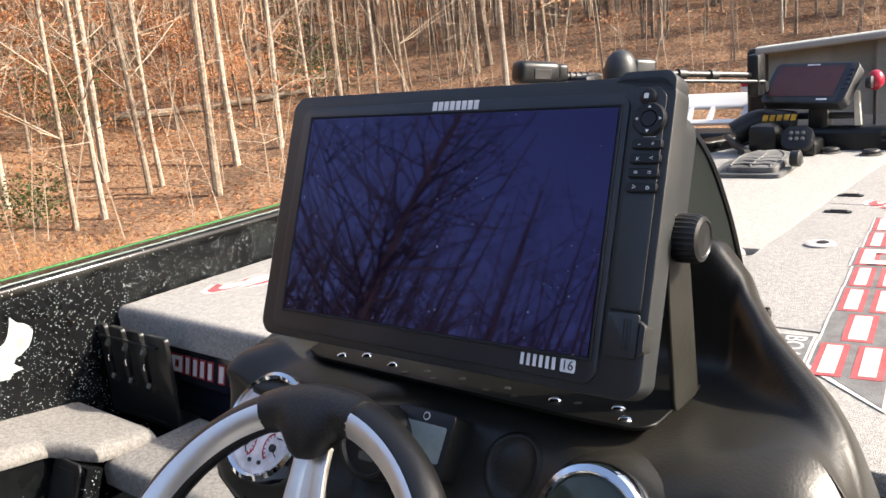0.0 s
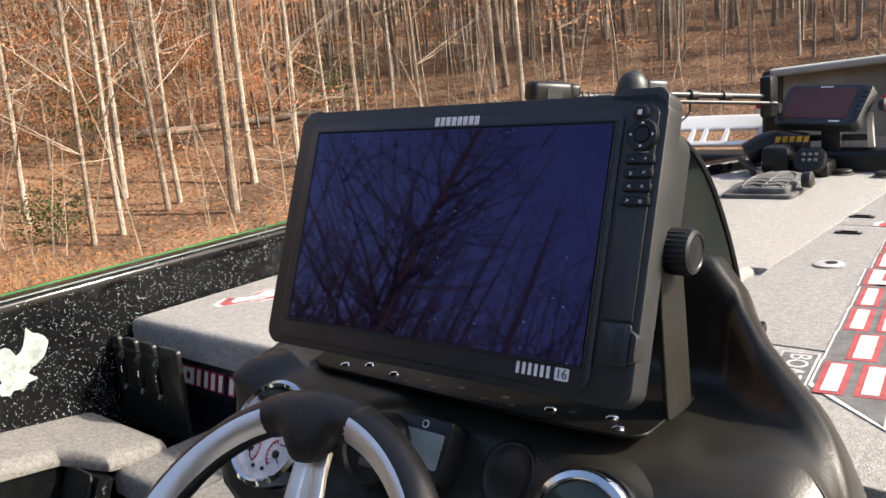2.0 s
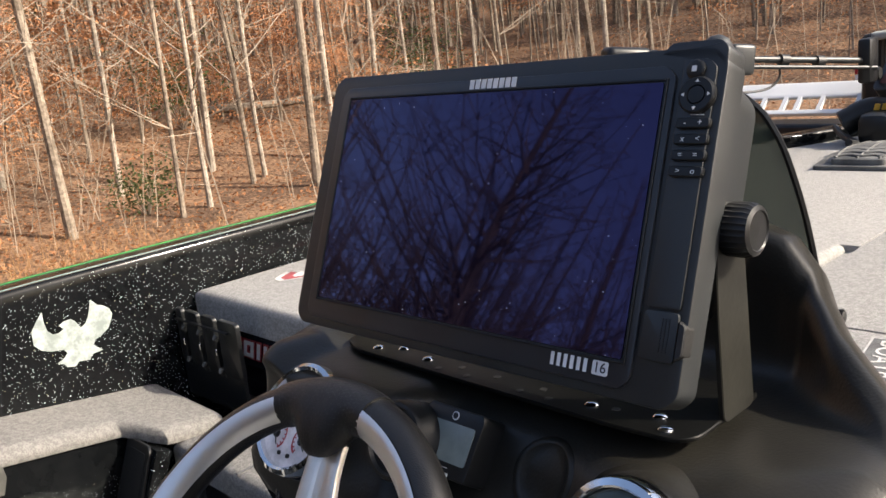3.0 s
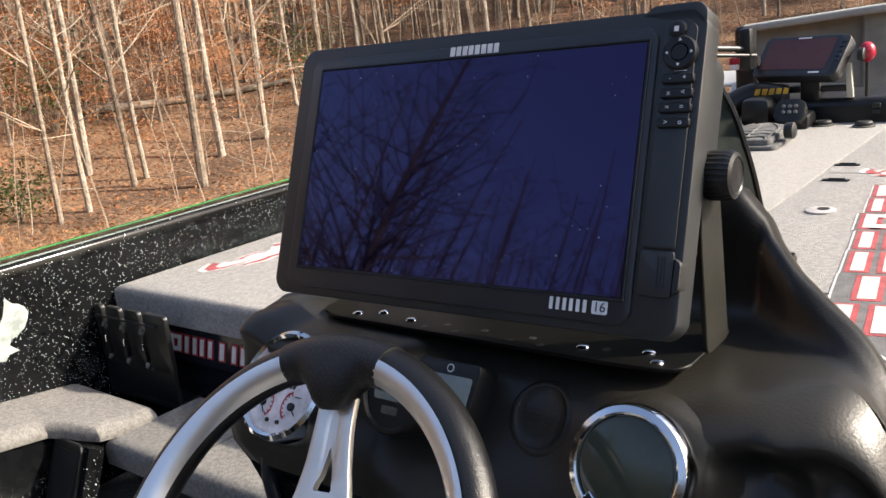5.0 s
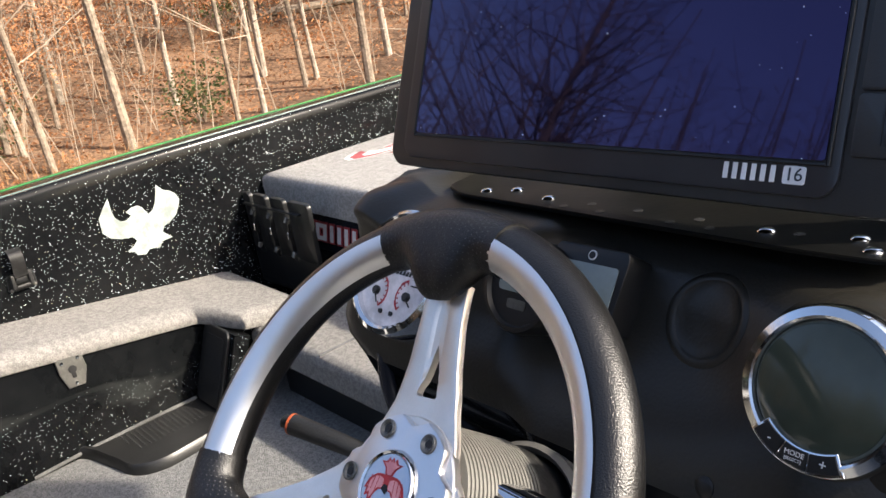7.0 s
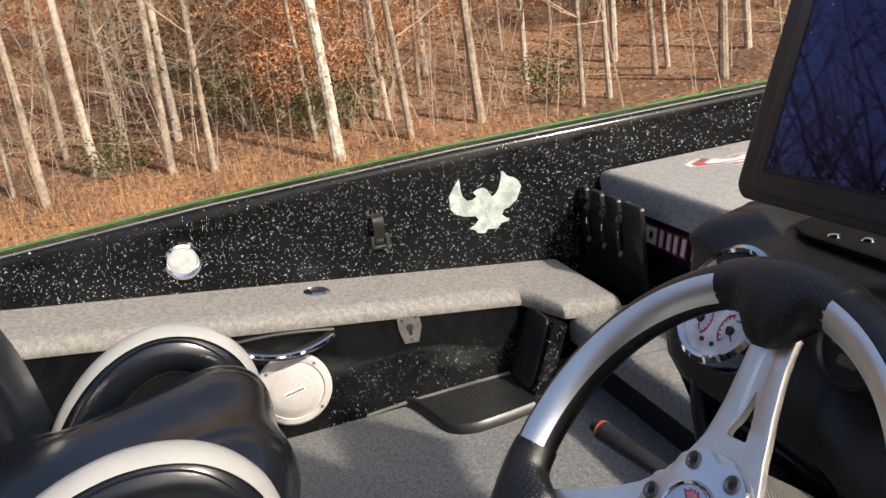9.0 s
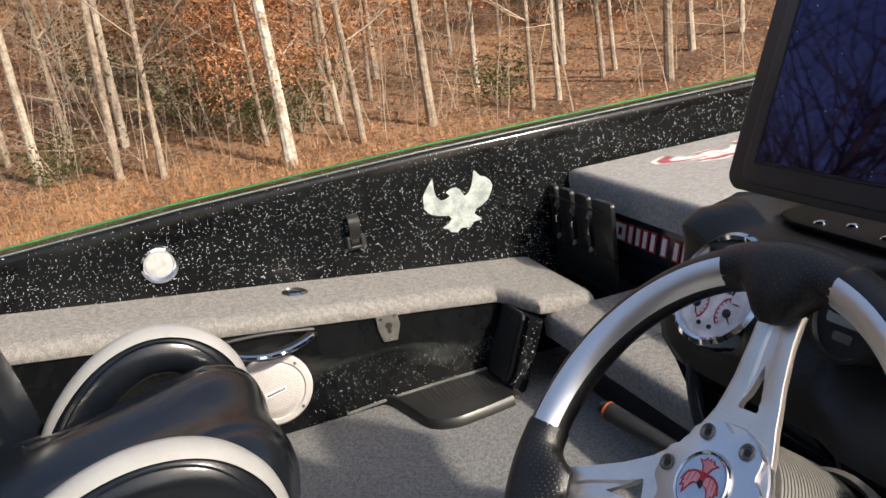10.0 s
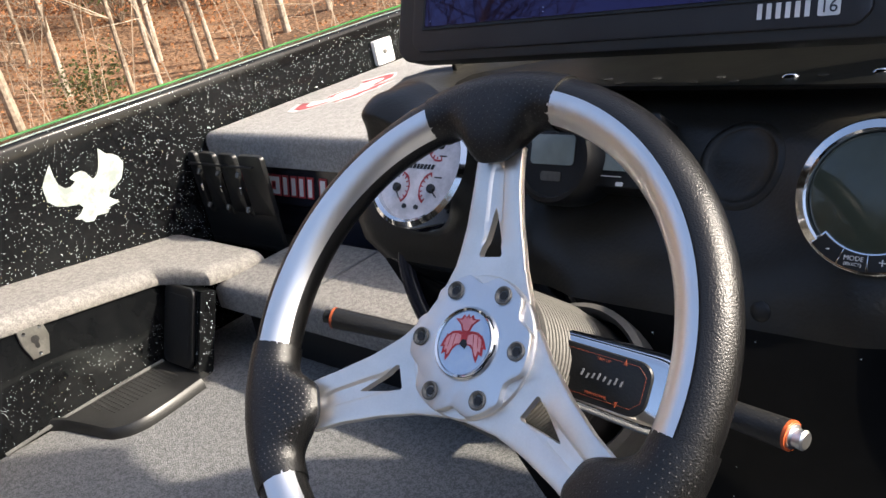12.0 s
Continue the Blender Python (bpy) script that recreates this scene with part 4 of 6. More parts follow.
for x0, y0, x1, y1 in ((-0.1805, 0.0238, -0.1785, 0.2255), (0.1655, 0.0238, 0.1675, 0.2255), (-0.1785, 0.0238, 0.1655, 0.0258), (-0.1785, 0.2235, 0.1655, 0.2255)):
    part("screen_edge", prism([(x0, y0), (x1, y0), (x1, y1), (x0, y1)], 0.0016, fm, 0.0005, 1, z0=-0.0012), plastic, finder)
shade("key_panel", prism(soften([(0.1760, 0.0655), (0.2015, 0.0655), (0.2015, 0.232), (0.195, 0.2385), (0.1760, 0.2385)], 0.003), 0.0022, fm, 0.001, 2, z0=-0.0042), casing, finder)
shade("card_door", prism(soften([(0.1760, 0.030), (0.2020, 0.030), (0.2020, 0.064), (0.1760, 0.064)], 0.003), 0.0030, fm, 0.001, 2, z0=-0.0042), casing, finder)
for k in range(14):
    for j in range(3):
        part("speaker_hole", prism(disc_pts(0.0007, 6, 0.1905 + 0.0026 * j, 0.037 + 0.0017 * k), 0.0006, fm, z0=-0.0012), rubber, finder)
shade("latch_clip", prism(soften([(0.2025, 0.032), (0.2085, 0.036), (0.2085, 0.056), (0.2025, 0.060)], 0.002), 0.012, fm, 0.001, 1, z0=-0.012), rubber, finder)
# keys
shade("page_key", lathe([(0.0068, -0.003), (0.0068, 0.0002), (0.0055, 0.0012), (0, 0.0013)], fm @ Matrix.Translation((0.187, 0.2305, 0)), 20), plastic, finder)
part("key_mark", prism([(0.185, 0.2285), (0.1885, 0.2285), (0.1885, 0.2325), (0.185, 0.2325)], 0.0003, fm, z0=0.0013), white, finder)
shade("cursor_pad", lathe([(0.0132, -0.003), (0.0132, 0.0002), (0.0118, 0.0014), (0.0070, 0.0010), (0.0062, 0.0), (0.0058, 0.0010), (0, 0.0014)], fm @ Matrix.Translation((0.1905, 0.2125, 0)), 32), plastic, finder)
for a in (0, 90, 180, 270):
    t = fm @ Matrix.Translation((0.1905, 0.2125, 0.0013)) @ Matrix.Rotation(radians(a), 4, "Z")
    part("arrow_mark", prism([(0.0085, -0.0014), (0.0108, 0), (0.0085, 0.0014)], 0.0004, t), white, finder)
for k, u in enumerate((0.1930, 0.1818, 0.1707, 0.1595)):
    shade("key_bar", prism(rounded(0.1785, u - 0.0037, 0.2035, u + 0.0037, 0.0022, 3), 0.0034, fm, 0.0008, 1, z0=-0.0025), plastic, finder)
    marks = {0: ("-", "+"), 1: ("x", "<"), 2: ("=", "="), 3: (">", "o")}[k]
    for j, ch in enumerate(marks):
        part("key_mark", text_bm(ch, 0.0058, 0.0003, fm @ Matrix.Translation((0.1855 + 0.011 * j, u, 0.0011))), white, finder)
part("key_mark", prism([(0.187, 0.1988), (0.197, 0.1988), (0.197, 0.1993), (0.187, 0.1993)], 0.0003, fm, z0=-0.0018), white, finder)
# maker's mark and model mark, as plain shapes
for k in range(8):
    part("logo_bar", prism([(-0.022 + 0.0066 * k, 0.2262), (-0.0172 + 0.0066 * k, 0.2262), (-0.0172 + 0.0066 * k, 0.2345), (-0.022 + 0.0066 * k, 0.2345)], 0.0004, fm, z0=-0.0011), white, finder)
for k in range(6):
    x = 0.1055 + 0.0058 * k
    part("logo_bar", prism([(x, 0.0128), (x + 0.0030, 0.0128), (x + 0.0030, 0.0225), (x, 0.0225)], 0.0004, fm, z0=-0.0011), white, finder)
part("number_tile", prism(rounded(0.1420, 0.0125, 0.1550, 0.0228, 0.0015, 3), 0.0004, fm, z0=-0.0011), white, finder)
part("number", text_bm("16", 0.0105, 0.0003, fm @ Matrix.Translation((0.1485, 0.0177, -0.0004))), bezel_mat, finder)

# gelcoat cowl at the console's foot
COWL = soften([(-0.176, 1.36), (-0.160, 1.545), (-0.133, 1.590), (-0.126, 1.606), (-0.112, 1.6125), (-0.075, 1.612), (-0.060, 1.36)], 0.012)
shade("side_cowl", prism(COWL, 0.060, Matrix(((1, 0, 0, 0), (0, 0, -1, 0.612), (0, 1, 0, 0), (0, 0, 0, 1))), 0.010, 4), mottled_gel, console, "glossy gelcoat cowl mottled with painted reflections")

# gimbal bracket
bracket = thing("gimbal_bracket", (-0.44, 0.66, 1.660), "bent black metal gimbal bracket bolted to the console", "bracket")
BZ = 1.6625
shade("base_plate", prism(soften([(-0.632, 0.662), (-0.600, 0.648), (-0.300, 0.643), (-0.250, 0.646), (-0.2375, 0.658), (-0.2375, 0.750), (-0.640, 0.750)], 0.010), 0.003, Matrix.Translation((0, 0, BZ)), 0.0008, 1), bracket_metal, bracket)
for x, y in ((-0.581, 0.661), (-0.556, 0.672), (-0.514, 0.664), (-0.330, 0.663), (-0.276, 0.672), (-0.262, 0.656)):
    shade("bolt", lathe([(0.0056, 0), (0.0056, 0.0006), (0.0042, 0.0020), (0.002, 0.0026), (0, 0.0027)], Matrix.Translation((x, y, BZ + 0.003)), 18), chrome, bracket)
for k, x in enumerate((-0.49, -0.472, -0.455, -0.43, -0.395, -0.38, -0.365, -0.31)):
    part("hole", prism(disc_pts(0.0035, 10, x, 0.654 + 0.012 * (k % 2)), 0.0004, Matrix.Translation((0, 0, BZ + 0.003))), rubber, bracket)


def arm_bm(x, s):
    pts = soften([(0.690, 1.662), (0.735, 1.662), (0.727, 1.77), (0.723, 1.810), (0.704, 1.823), (0.687, 1.810), (0.686, 1.75)], 0.008)
    return prism(pts, 0.004 * s, Matrix(((0, 0, 1, x), (1, 0, 0, 0), (0, 1, 0, 0), (0, 0, 0, 1))), 0.0008, 1)


shade("arm", arm_bm(-0.2395, 1), arm_metal, bracket)
shade("arm", arm_bm(-0.6535, 1), arm_metal, bracket)


def knob_bm(x, s):
    m = basis((x, 0.704, 1.802), (0, 1, 0), (0, 0, s))
    bm = bmesh.new()
    n = 56
    rings = []
    for r, h, rib_ in ((0.0175, 0, 0), (0.0190, 0.002, 1), (0.0190, 0.016, 1), (0.0172, 0.020, 0), (0.0140, 0.0215, 0), (0.0130, 0.0205, 0), (0.0001, 0.0215, 0)):
        rings.append([bm.verts.new(((r - (0.0013 if rib_ and k % 2 else 0)) * math.cos(2 * math.pi * k / n), (r - (0.0013 if rib_ and k % 2 else 0)) * math.sin(2 * math.pi * k / n), h)) for k in range(n)])
    for a, b in zip(rings, rings[1:]):
        for k in range(n):
            bm.faces.new((a[k], a[(k + 1) % n], b[(k + 1) % n], b[k]))
    bm.faces.new(rings[0])
    bm.transform(m)
    return bm


shade("knob", knob_bm(-0.2355, 1), plastic, bracket, "ribbed black clamp knob")
shade("knob", knob_bm(-0.6535, -1), rubber, bracket)

# ---- gauges ----
GT = (0, math.sin(radians(24.6)), math.cos(radians(24.6)))


def gauge_round(name, at, R, label, u=GT):
    g = thing(name, at, label, "gauge")
    return g, basis(at, (1, 0, 0), u)


tach, gm = gauge_round("digital_gauge", (-0.250, 0.575, 1.6195), 0.043, "round chrome-rimmed digital gauge with three keys below its dark face")
shade("bezel", lathe([(0.0430, -0.06), (0.0432, -0.022), (0.0454, -0.016), (0.0456, -0.004), (0.0450, 0.002), (0.0436, 0.0050), (0.0388, 0.0070), (0.0374, 0.0062), (0.0368, 0.0034), (0.0366, 0.001), (0.0, 0.001)], gm, 72), chrome, tach, "polished chrome rim")
shade("glass", lathe([(0.0366, 0.001), (0.0364, 0.0030), (0.034, 0.0044), (0.0, 0.0054)], gm, 48), gauge_glass, tach, "gauge glass toned for a green-grey reflection")


def boss_bm(n=56, k=10):
    """A swelling that rises out of the console's skin to the gauge's cup."""
    bm = bmesh.new()
    axis = gm.to_3x3() @ Vector((0, 0, 1))
    rings = []
    for i in range(k + 1):
        s = i / k
        ring = []
        for j in range(n):
            a = 2 * math.pi * j / n
            d = Vector((math.cos(a), math.sin(a), 0))
            p = gm @ (d * 0.074)
            o = body_tree.ray_cast(p + axis * 0.06, -axis)[0] or p - axis * 0.06
            q = gm @ (d * 0.0435 + Vector((0, 0, -0.026)))
            h0, h1 = (o - p).dot(axis) - 0.003, -0.020
            ring.append(bm.verts.new(p.lerp(gm @ (d * 0.0435), s) + axis * (h0 + (h1 - h0) * smooth01(0, 1, s) ** 1.3)))
        rings.append(ring)
    for a, b in zip(rings, rings[1:]):
        for j in range(n):
            bm.faces.new((a[j], a[(j + 1) % n], b[(j + 1) % n], b[j]))
    return bm


shade("mount_boss", boss_bm(), dashmat, console)
gm = gm @ Matrix.Rotation(radians(-11), 4, "Z")


def arc_piece(r0, r1, a0, a1, n=10):
    pts = [(r1 * math.cos(radians(a0 + (a1 - a0) * k / n)), r1 * math.sin(radians(a0 + (a1 - a0) * k / n))) for k in range(n + 1)]
    return pts + [(r0 * math.cos(radians(a1 - (a1 - a0) * k / n)), r0 * math.sin(radians(a1 - (a1 - a0) * k / n))) for k in range(n + 1)]


shade("key_tray", prism(arc_piece(0.0312, 0.0434, 232, 308, 24), 0.0060, gm, 0.0007, 2, z0=0.0006), chrome, tach)
shade("display_window", lathe([(0.0350, 0.0030), (0.0350, 0.0048), (0.0340, 0.0054), (0.0, 0.0060)], gm, 48), lcd_dark, tach, "display window toned for an olive reflection")
for a0, a1, ch in ((236, 256, "-"), (260.5, 279.5, "MODE"), (284, 304, "+")):
    shade("key", prism(arc_piece(0.0322, 0.0418, a0 - 1.8, a1 + 1.8), 0.0066, gm, 0.0004, 1, z0=0.0008), plastic, tach)
    am = radians((a0 + a1) / 2)
    part("key_word", text_bm(ch, 0.0038 if len(ch) > 1 else 0.0075, 0.0003, gm @ Matrix.Translation((0.0370 * math.cos(am), 0.0370 * math.sin(am) + (0.0015 if len(ch) > 1 else 0), 0.0074)) @ Matrix.Rotation(radians(9), 4, "Z")), white, tach)
part("key_word", text_bm("[SELECT]", 0.0024, 0.0003, gm @ Matrix.Translation((0.0003, -0.0388, 0.0074)) @ Matrix.Rotation(radians(9), 4, "Z")), white, tach)

multi, mm = gauge_round("multi_gauge", (-0.604, 0.5725, 1.620), 0.05, "round white-faced multi-dial gauge with chrome rim and red scales", (0, math.sin(radians(37)), math.cos(radians(37))))
mm = mm @ Matrix.Scale(1.14, 4)
shade("bezel", lathe([(0.0475, -0.05), (0.0475, -0.004), (0.0465, 0.003), (0.043, 0.0055), (0.0405, 0.0035), (0.0400, -0.002), (0.0, -0.002)], mm, 56), chrome, multi, "chrome rim")
part("dial_face", prism(disc_pts(0.0400, 48), 0.0008, mm, z0=-0.0018), dial_white, multi, "off-white dial face")
for cx, cy, inward, na in ((-0.0175, -0.0165, 8, -55), (0.0165, -0.0155, 172, -38), (-0.0165, 0.0175, -40, 230), (0.0165, 0.0175, 220, 60)):
    t = mm @ Matrix.Translation((cx, cy, 0))
    for r0, r1, a0, a1 in ((0.0112, 0.0126, -68, -30), (0.0112, 0.0120, -30, 30), (0.0112, 0.0126, 30, 68)):
        part("scale", prism(arc_piece(r0, r1, inward + a0, inward + a1, 8), 0.0004, t, z0=-0.0009), red, multi)
    for a in range(inward - 66, inward + 67, 22):
        r0 = t @ Matrix.Rotation(radians(a), 4, "Z")
        part("tick", prism([(0.0090, -0.0004), (0.0110, -0.0004), (0.0110, 0.0004), (0.0090, 0.0004)], 0.0004, r0, z0=-0.0009), red, multi)
    shade("hub", lathe([(0.0034, -0.001), (0.0034, 0.0012), (0.0026, 0.002), (0, 0.002)], t, 16), plastic, multi)
    part("needle", prism([(-0.003, -0.0007), (0.0105, -0.0003), (0.0105, 0.0003), (-0.003, 0.0007)], 0.0006, t @ Matrix.Rotation(radians(na), 4, "Z"), z0=0.0012), plastic, multi)
    part("print_bar", prism(rounded(-0.0035, -0.0004, 0.0035, 0.0006, 0.0002, 1), 0.0003, t @ Matrix.Translation((0.004 if cx > 0 else -0.004, -0.0085 if cy > 0 else 0.0085, 0)), z0=-0.0009), plastic, multi)
for k in range(7):
    part("logo_bar", prism(slant_block(-0.0105 + 0.0036 * k, -0.0012, 0.0024, 0.0036, 0.0010), 0.0005, mm, z0=-0.001), plastic, multi)
for x in (-0.006, 0.006):
    shade("pin", lathe([(0.0018, -0.001), (0.0018, 0.0005), (0, 0.0008)], mm @ Matrix.Translation((x, -0.030, 0)), 10), plastic, multi)

fuel, um = gauge_round("fuel_gauge", (-0.474, 0.583, 1.629), 0.03, "small round black digital gauge with a pale window")
shade("bezel", lathe([(0.034, -0.05), (0.034, 0.0), (0.032, 0.004), (0.029, 0.0045), (0.0275, 0.001), (0, 0.001)], um, 40), plastic, fuel)
part("window", prism(rounded(-0.019, -0.004, 0.019, 0.018, 0.003, 3), 0.001, um, z0=0.0011), lcd_grey, fuel)
part("mark", prism(rounded(-0.009, -0.016, 0.009, -0.009, 0.002, 3), 0.0006, um, z0=0.0011), steel, fuel)

lcd = thing("engine_display", (-0.42, 0.615, 1.62), "black engine display with a small grey lcd window", "display")
lx = on_dash(-0.435, 1.622, 0.008)
shade("body", prism(soften([(-0.032, -0.027), (0.031, -0.027), (0.033, 0.024), (0.030, 0.029), (-0.030, 0.029), (-0.034, 0.022)], 0.003), 0.036, lx, 0.0016, 2, z0=-0.030), plastic, lcd)
part("window", prism(rounded(-0.0205, -0.0150, 0.0270, 0.0165, 0.002, 2), 0.0008, lx, z0=0.0062), lcd_grey, lcd, "pale grey-blue lcd window")
part("mark", prism(disc_pts(0.0036, 20, 0.002, 0.0225), 0.0006, lx, z0=0.0062), white, lcd)
part("mark", prism(disc_pts(0.0027, 20, 0.002, 0.0225), 0.0009, lx, z0=0.0062), plastic, lcd)
for x in (-0.016, 0.010):
    part("mark", prism(rounded(x - 0.003, -0.026, x + 0.003, -0.023, 0.001, 2), 0.0005, lx, z0=0.0062), white, lcd)
part("mark", prism([(-0.012, -0.0195), (0.010, -0.0195), (0.010, -0.0189), (-0.012, -0.0189)], 0.0005, lx, z0=0.0062), white, lcd)

# ---- steering wheel ----
WC = Vector((-0.4387, 0.4122, 1.5777))
WN = Vector((0.0009, -0.7287, 0.6848)).normalized()
WU = Vector((0.9914, 0.0904, 0.0950))
MIDS = (90, 204, 326)
wm = basis(WC, WU, WN.cross(WU))
wheel = thing("steering_wheel", WC - WN * 0.16, "three-spoke steering wheel with black leather rim and satin silver inlays", "steering wheel")
RC, RT = 0.1575, 0.0160


def sector(a0, a1, m0, m1, rt, n=30, k=14, rt2=None):
    """A piece of the rim: from a0 to a1 round the wheel, m0 to m1 round the tube (0 outward, 90 towards the driver, 180 inward)."""
    bm = bmesh.new()
    rows = []
    for i in range(n + 1):
        a = radians(a0 + (a1 - a0) * i / n)
        row = []
        for j in range(k + 1):
            m = radians(m0 + (m1 - m0) * j / k)
            r = RC + rt * math.cos(m)
            row.append(bm.verts.new((r * math.cos(a), r * math.sin(a), rt * math.sin(m))))
        rows.append(row)
    for a, b in zip(rows, rows[1:]):
        for j in range(k):
            bm.faces.new((a[j], b[j], b[j + 1], a[j + 1]))
    bm.transform(wm)
    return bm


shade("rim", tube([wm @ Vector((RC * math.cos(t), RC * math.sin(t), 0)) for t in [2 * math.pi * k / 120 for k in range(120)]], RT, 20, True), leather, wheel, "grained black leather rim")
for mid, nxt in zip(MIDS, MIDS[1:] + (MIDS[0] + 360,)):
    # grip pads swell inwards round each spoke's end
    pad = bmesh.new()
    rows = []
    n, k = 30, 20
    for i in range(n + 1):
        t = i / n * 2 - 1
        a = radians(mid + 18.5 * t)
        swell = 0.0014 + 0.0012 * (1 - t * t)
        inner = 0.024 * math.exp(-(t / 0.52) ** 4)
        row = []
        for j in range(k):
            m = 2 * math.pi * j / k
            c, s = math.cos(m), math.sin(m)
            r = RC + (RT + swell) * c - (inner * max(0, -c) ** 0.7)
            row.append(pad.verts.new((r * math.cos(a), r * math.sin(a), (RT + swell) * s * (1 - 0.25 * max(0, -c) * (1 - abs(t))))))
        rows.append(row)
    for a_, b_ in zip(rows, rows[1:]):
        for j in range(k):
            pad.faces.new((a_[j], b_[j], b_[(j + 1) % k], a_[(j + 1) % k]))
    pad.faces.new(rows[0])
    pad.faces.new(rows[-1])
    pad.transform(wm)
    shade("grip_pad", pad, leather, wheel, "perforated leather grip")
    shade("inlay", sector(mid + 16, nxt - 16, 88, 162, RT + 0.0012), silver, wheel, "satin silver rim inlay")
    dots = bmesh.new()
    for i in range(25):
        for j in range(13):
            t = -0.86 + 1.72 * i / 24
            a, m = radians(mid + 18.5 * t), radians(28 + 10.5 * j + (5 if i % 2 else 0))
            c, s = math.cos(m), math.sin(m)
            rr = RT + 0.0014 + 0.0012 * (1 - t * t) + 0.0003
            r = RC + rr * c - 0.024 * math.exp(-(t / 0.52) ** 4) * max(0, -c) ** 0.7
            p = Vector((r * math.cos(a), r * math.sin(a), rr * s * (1 - 0.25 * max(0, -c) * (1 - abs(t)))))
            nrm = Vector((c * math.cos(a), c * math.sin(a), s))
            x = nrm.orthogonal().normalized() * 0.0004
            y = nrm.cross(x)
            dots.faces.new([dots.verts.new(p + x * math.cos(q) + y * math.sin(q)) for q in (0, 1.26, 2.51, 3.77, 5.03)])
    dots.transform(wm)
    tagged(part("perforation", dots, perf, wheel), kind="stuff")

# spoke plate: three webs with a long recess and a triangular window
HB = -0.0202


def spoke_web(mid):
    """A web with a sunken channel running out from its triangular window."""
    m = wm @ Matrix.Rotation(radians(mid - 90), 4, "Z") @ Matrix.Diagonal((1.04, 1.045, 1, 1))
    bm = bmesh.new()
    ys = [0.012, 0.021, 0.030, 0.040, 0.050, 0.0555, 0.0575] + [0.0575 + 0.0022 * k for k in range(1, 31)]
    rows = []
    for y in ys:
        half = float(np.interp(y, (0.012, 0.030, 0.050, 0.075, 0.100, 0.126), (0.038, 0.034, 0.026, 0.0205, 0.0175, 0.0165)))
        win = float(np.interp(y, (0.0555, 0.0575, 0.0860), (0.0075, 0.0084, 0.0004))) if 0.055 < y < 0.087 else 0.0004
        run = smooth01(0.060, 0.068, y) * (1 - smooth01(0.1125, 0.1165, y))
        cut = float(np.interp(y, (0.060, 0.075, 0.105, 0.112, 0.117), (0.0060, 0.0066, 0.0056, 0.0046, 0.0018)))
        o, i = max(cut, win + 0.0011), max(cut - 0.0016, win + 0.0004)
        z = HB + 0.012 * smooth01(0.04, 0.125, y)
        xs = [(half, 0), (half - 0.004, 0), (o + 0.0007, 0), (o, 0.0003 * run), (i, 0.0021 * run), (win, 0.0024 * run)]
        full = [(-x, d) for x, d in xs] + [(x, d) for x, d in xs[::-1]]
        rows.append([bm.verts.new((x, y, z - d)) for x, d in full])
    for k, (a, b) in enumerate(zip(rows, rows[1:])):
        for j in range(11):
            if j == 5 and 0.055 < ys[k] < 0.0858:
                continue
            bm.faces.new((a[j], a[j + 1], b[j + 1], b[j]))
    bm.normal_update()
    r = bmesh.ops.extrude_face_region(bm, geom=bm.faces[:])
    low = [v for v in r["geom"] if isinstance(v, bmesh.types.BMVert)]
    bmesh.ops.translate(bm, verts=low, vec=(0, 0, -0.0055))
    bmesh.ops.recalc_face_normals(bm, faces=bm.faces[:])
    bm.normal_update()
    rim_edges = [e for e in bm.edges if len(e.link_faces) == 2 and sorted(abs(f.normal.z) > 0.7 for f in e.link_faces) == [False, True] and max(f.normal.z for f in e.link_faces) > 0.7 and abs(e.verts[0].co.x) > 0.012]
    bmesh.ops.bevel(bm, geom=rim_edges, offset=0.0009, segments=2, profile=0.5, affect="EDGES")
    bm.transform(m)
    return bm


for mid in MIDS:
    shade("spoke", spoke_web(mid), alloy, wheel, "brushed alloy spoke with triangular window")


def hub_pts(r0, dip, n=72):
    return [((r0 - dip * max(0, math.cos(6 * 2 * math.pi * k / n + math.pi)) ** 1.5) * math.cos(2 * math.pi * k / n), (r0 - dip * max(0, math.cos(6 * 2 * math.pi * k / n + math.pi)) ** 1.5) * math.sin(2 * math.pi * k / n)) for k in range(n)]


hubm = wm @ Matrix.Translation((0, 0, HB)) @ Matrix.Rotation(radians(-3.8), 4, "Z") @ Matrix.Scale(1.033, 4)
shade("hub_base", prism(disc_pts(0.0445, 64), 0.006, hubm, 0.001, 1, z0=-0.004), alloy, wheel)
shade("hub_plate", prism(hub_pts(0.0440, 0.0060), 0.007, hubm, 0.0016, 2, z0=0.0), silver, wheel, "scalloped machined hub plate")
for k in range(6):
    bmx = hubm @ Matrix.Rotation(radians(60 * k), 4, "Z") @ Matrix.Translation((0.0362, 0, 0.007))
    shade("bolt", lathe([(0.0058, 0), (0.0058, 0.0012), (0.0050, 0.0018), (0.0040, 0.0012), (0.0030, -0.0004), (0, -0.0006)], bmx, 18), steel, wheel)
    part("bolt_socket", prism(disc_pts(0.0028, 6), 0.0004, bmx, z0=0.0), rubber, wheel)
emblem = shade("emblem", lathe([(0.0262, 0.006), (0.0255, 0.010), (0.0240, 0.0115), (0.0225, 0.0105), (0.0222, 0.0095), (0, 0.0095)], wm @ Matrix.Translation((0, 0, HB)) @ Matrix.Diagonal((0.90, 0.90, 1, 1)), 44), chrome, wheel, "chrome-ringed centre emblem")
em = wm @ Matrix.Translation((0, 0, HB + 0.0097)) @ Matrix.Diagonal((0.90, 0.90, 1, 1))
part("emblem_ground", prism(disc_pts(0.0218, 40), 0.0006, em), emblem_blue, emblem)


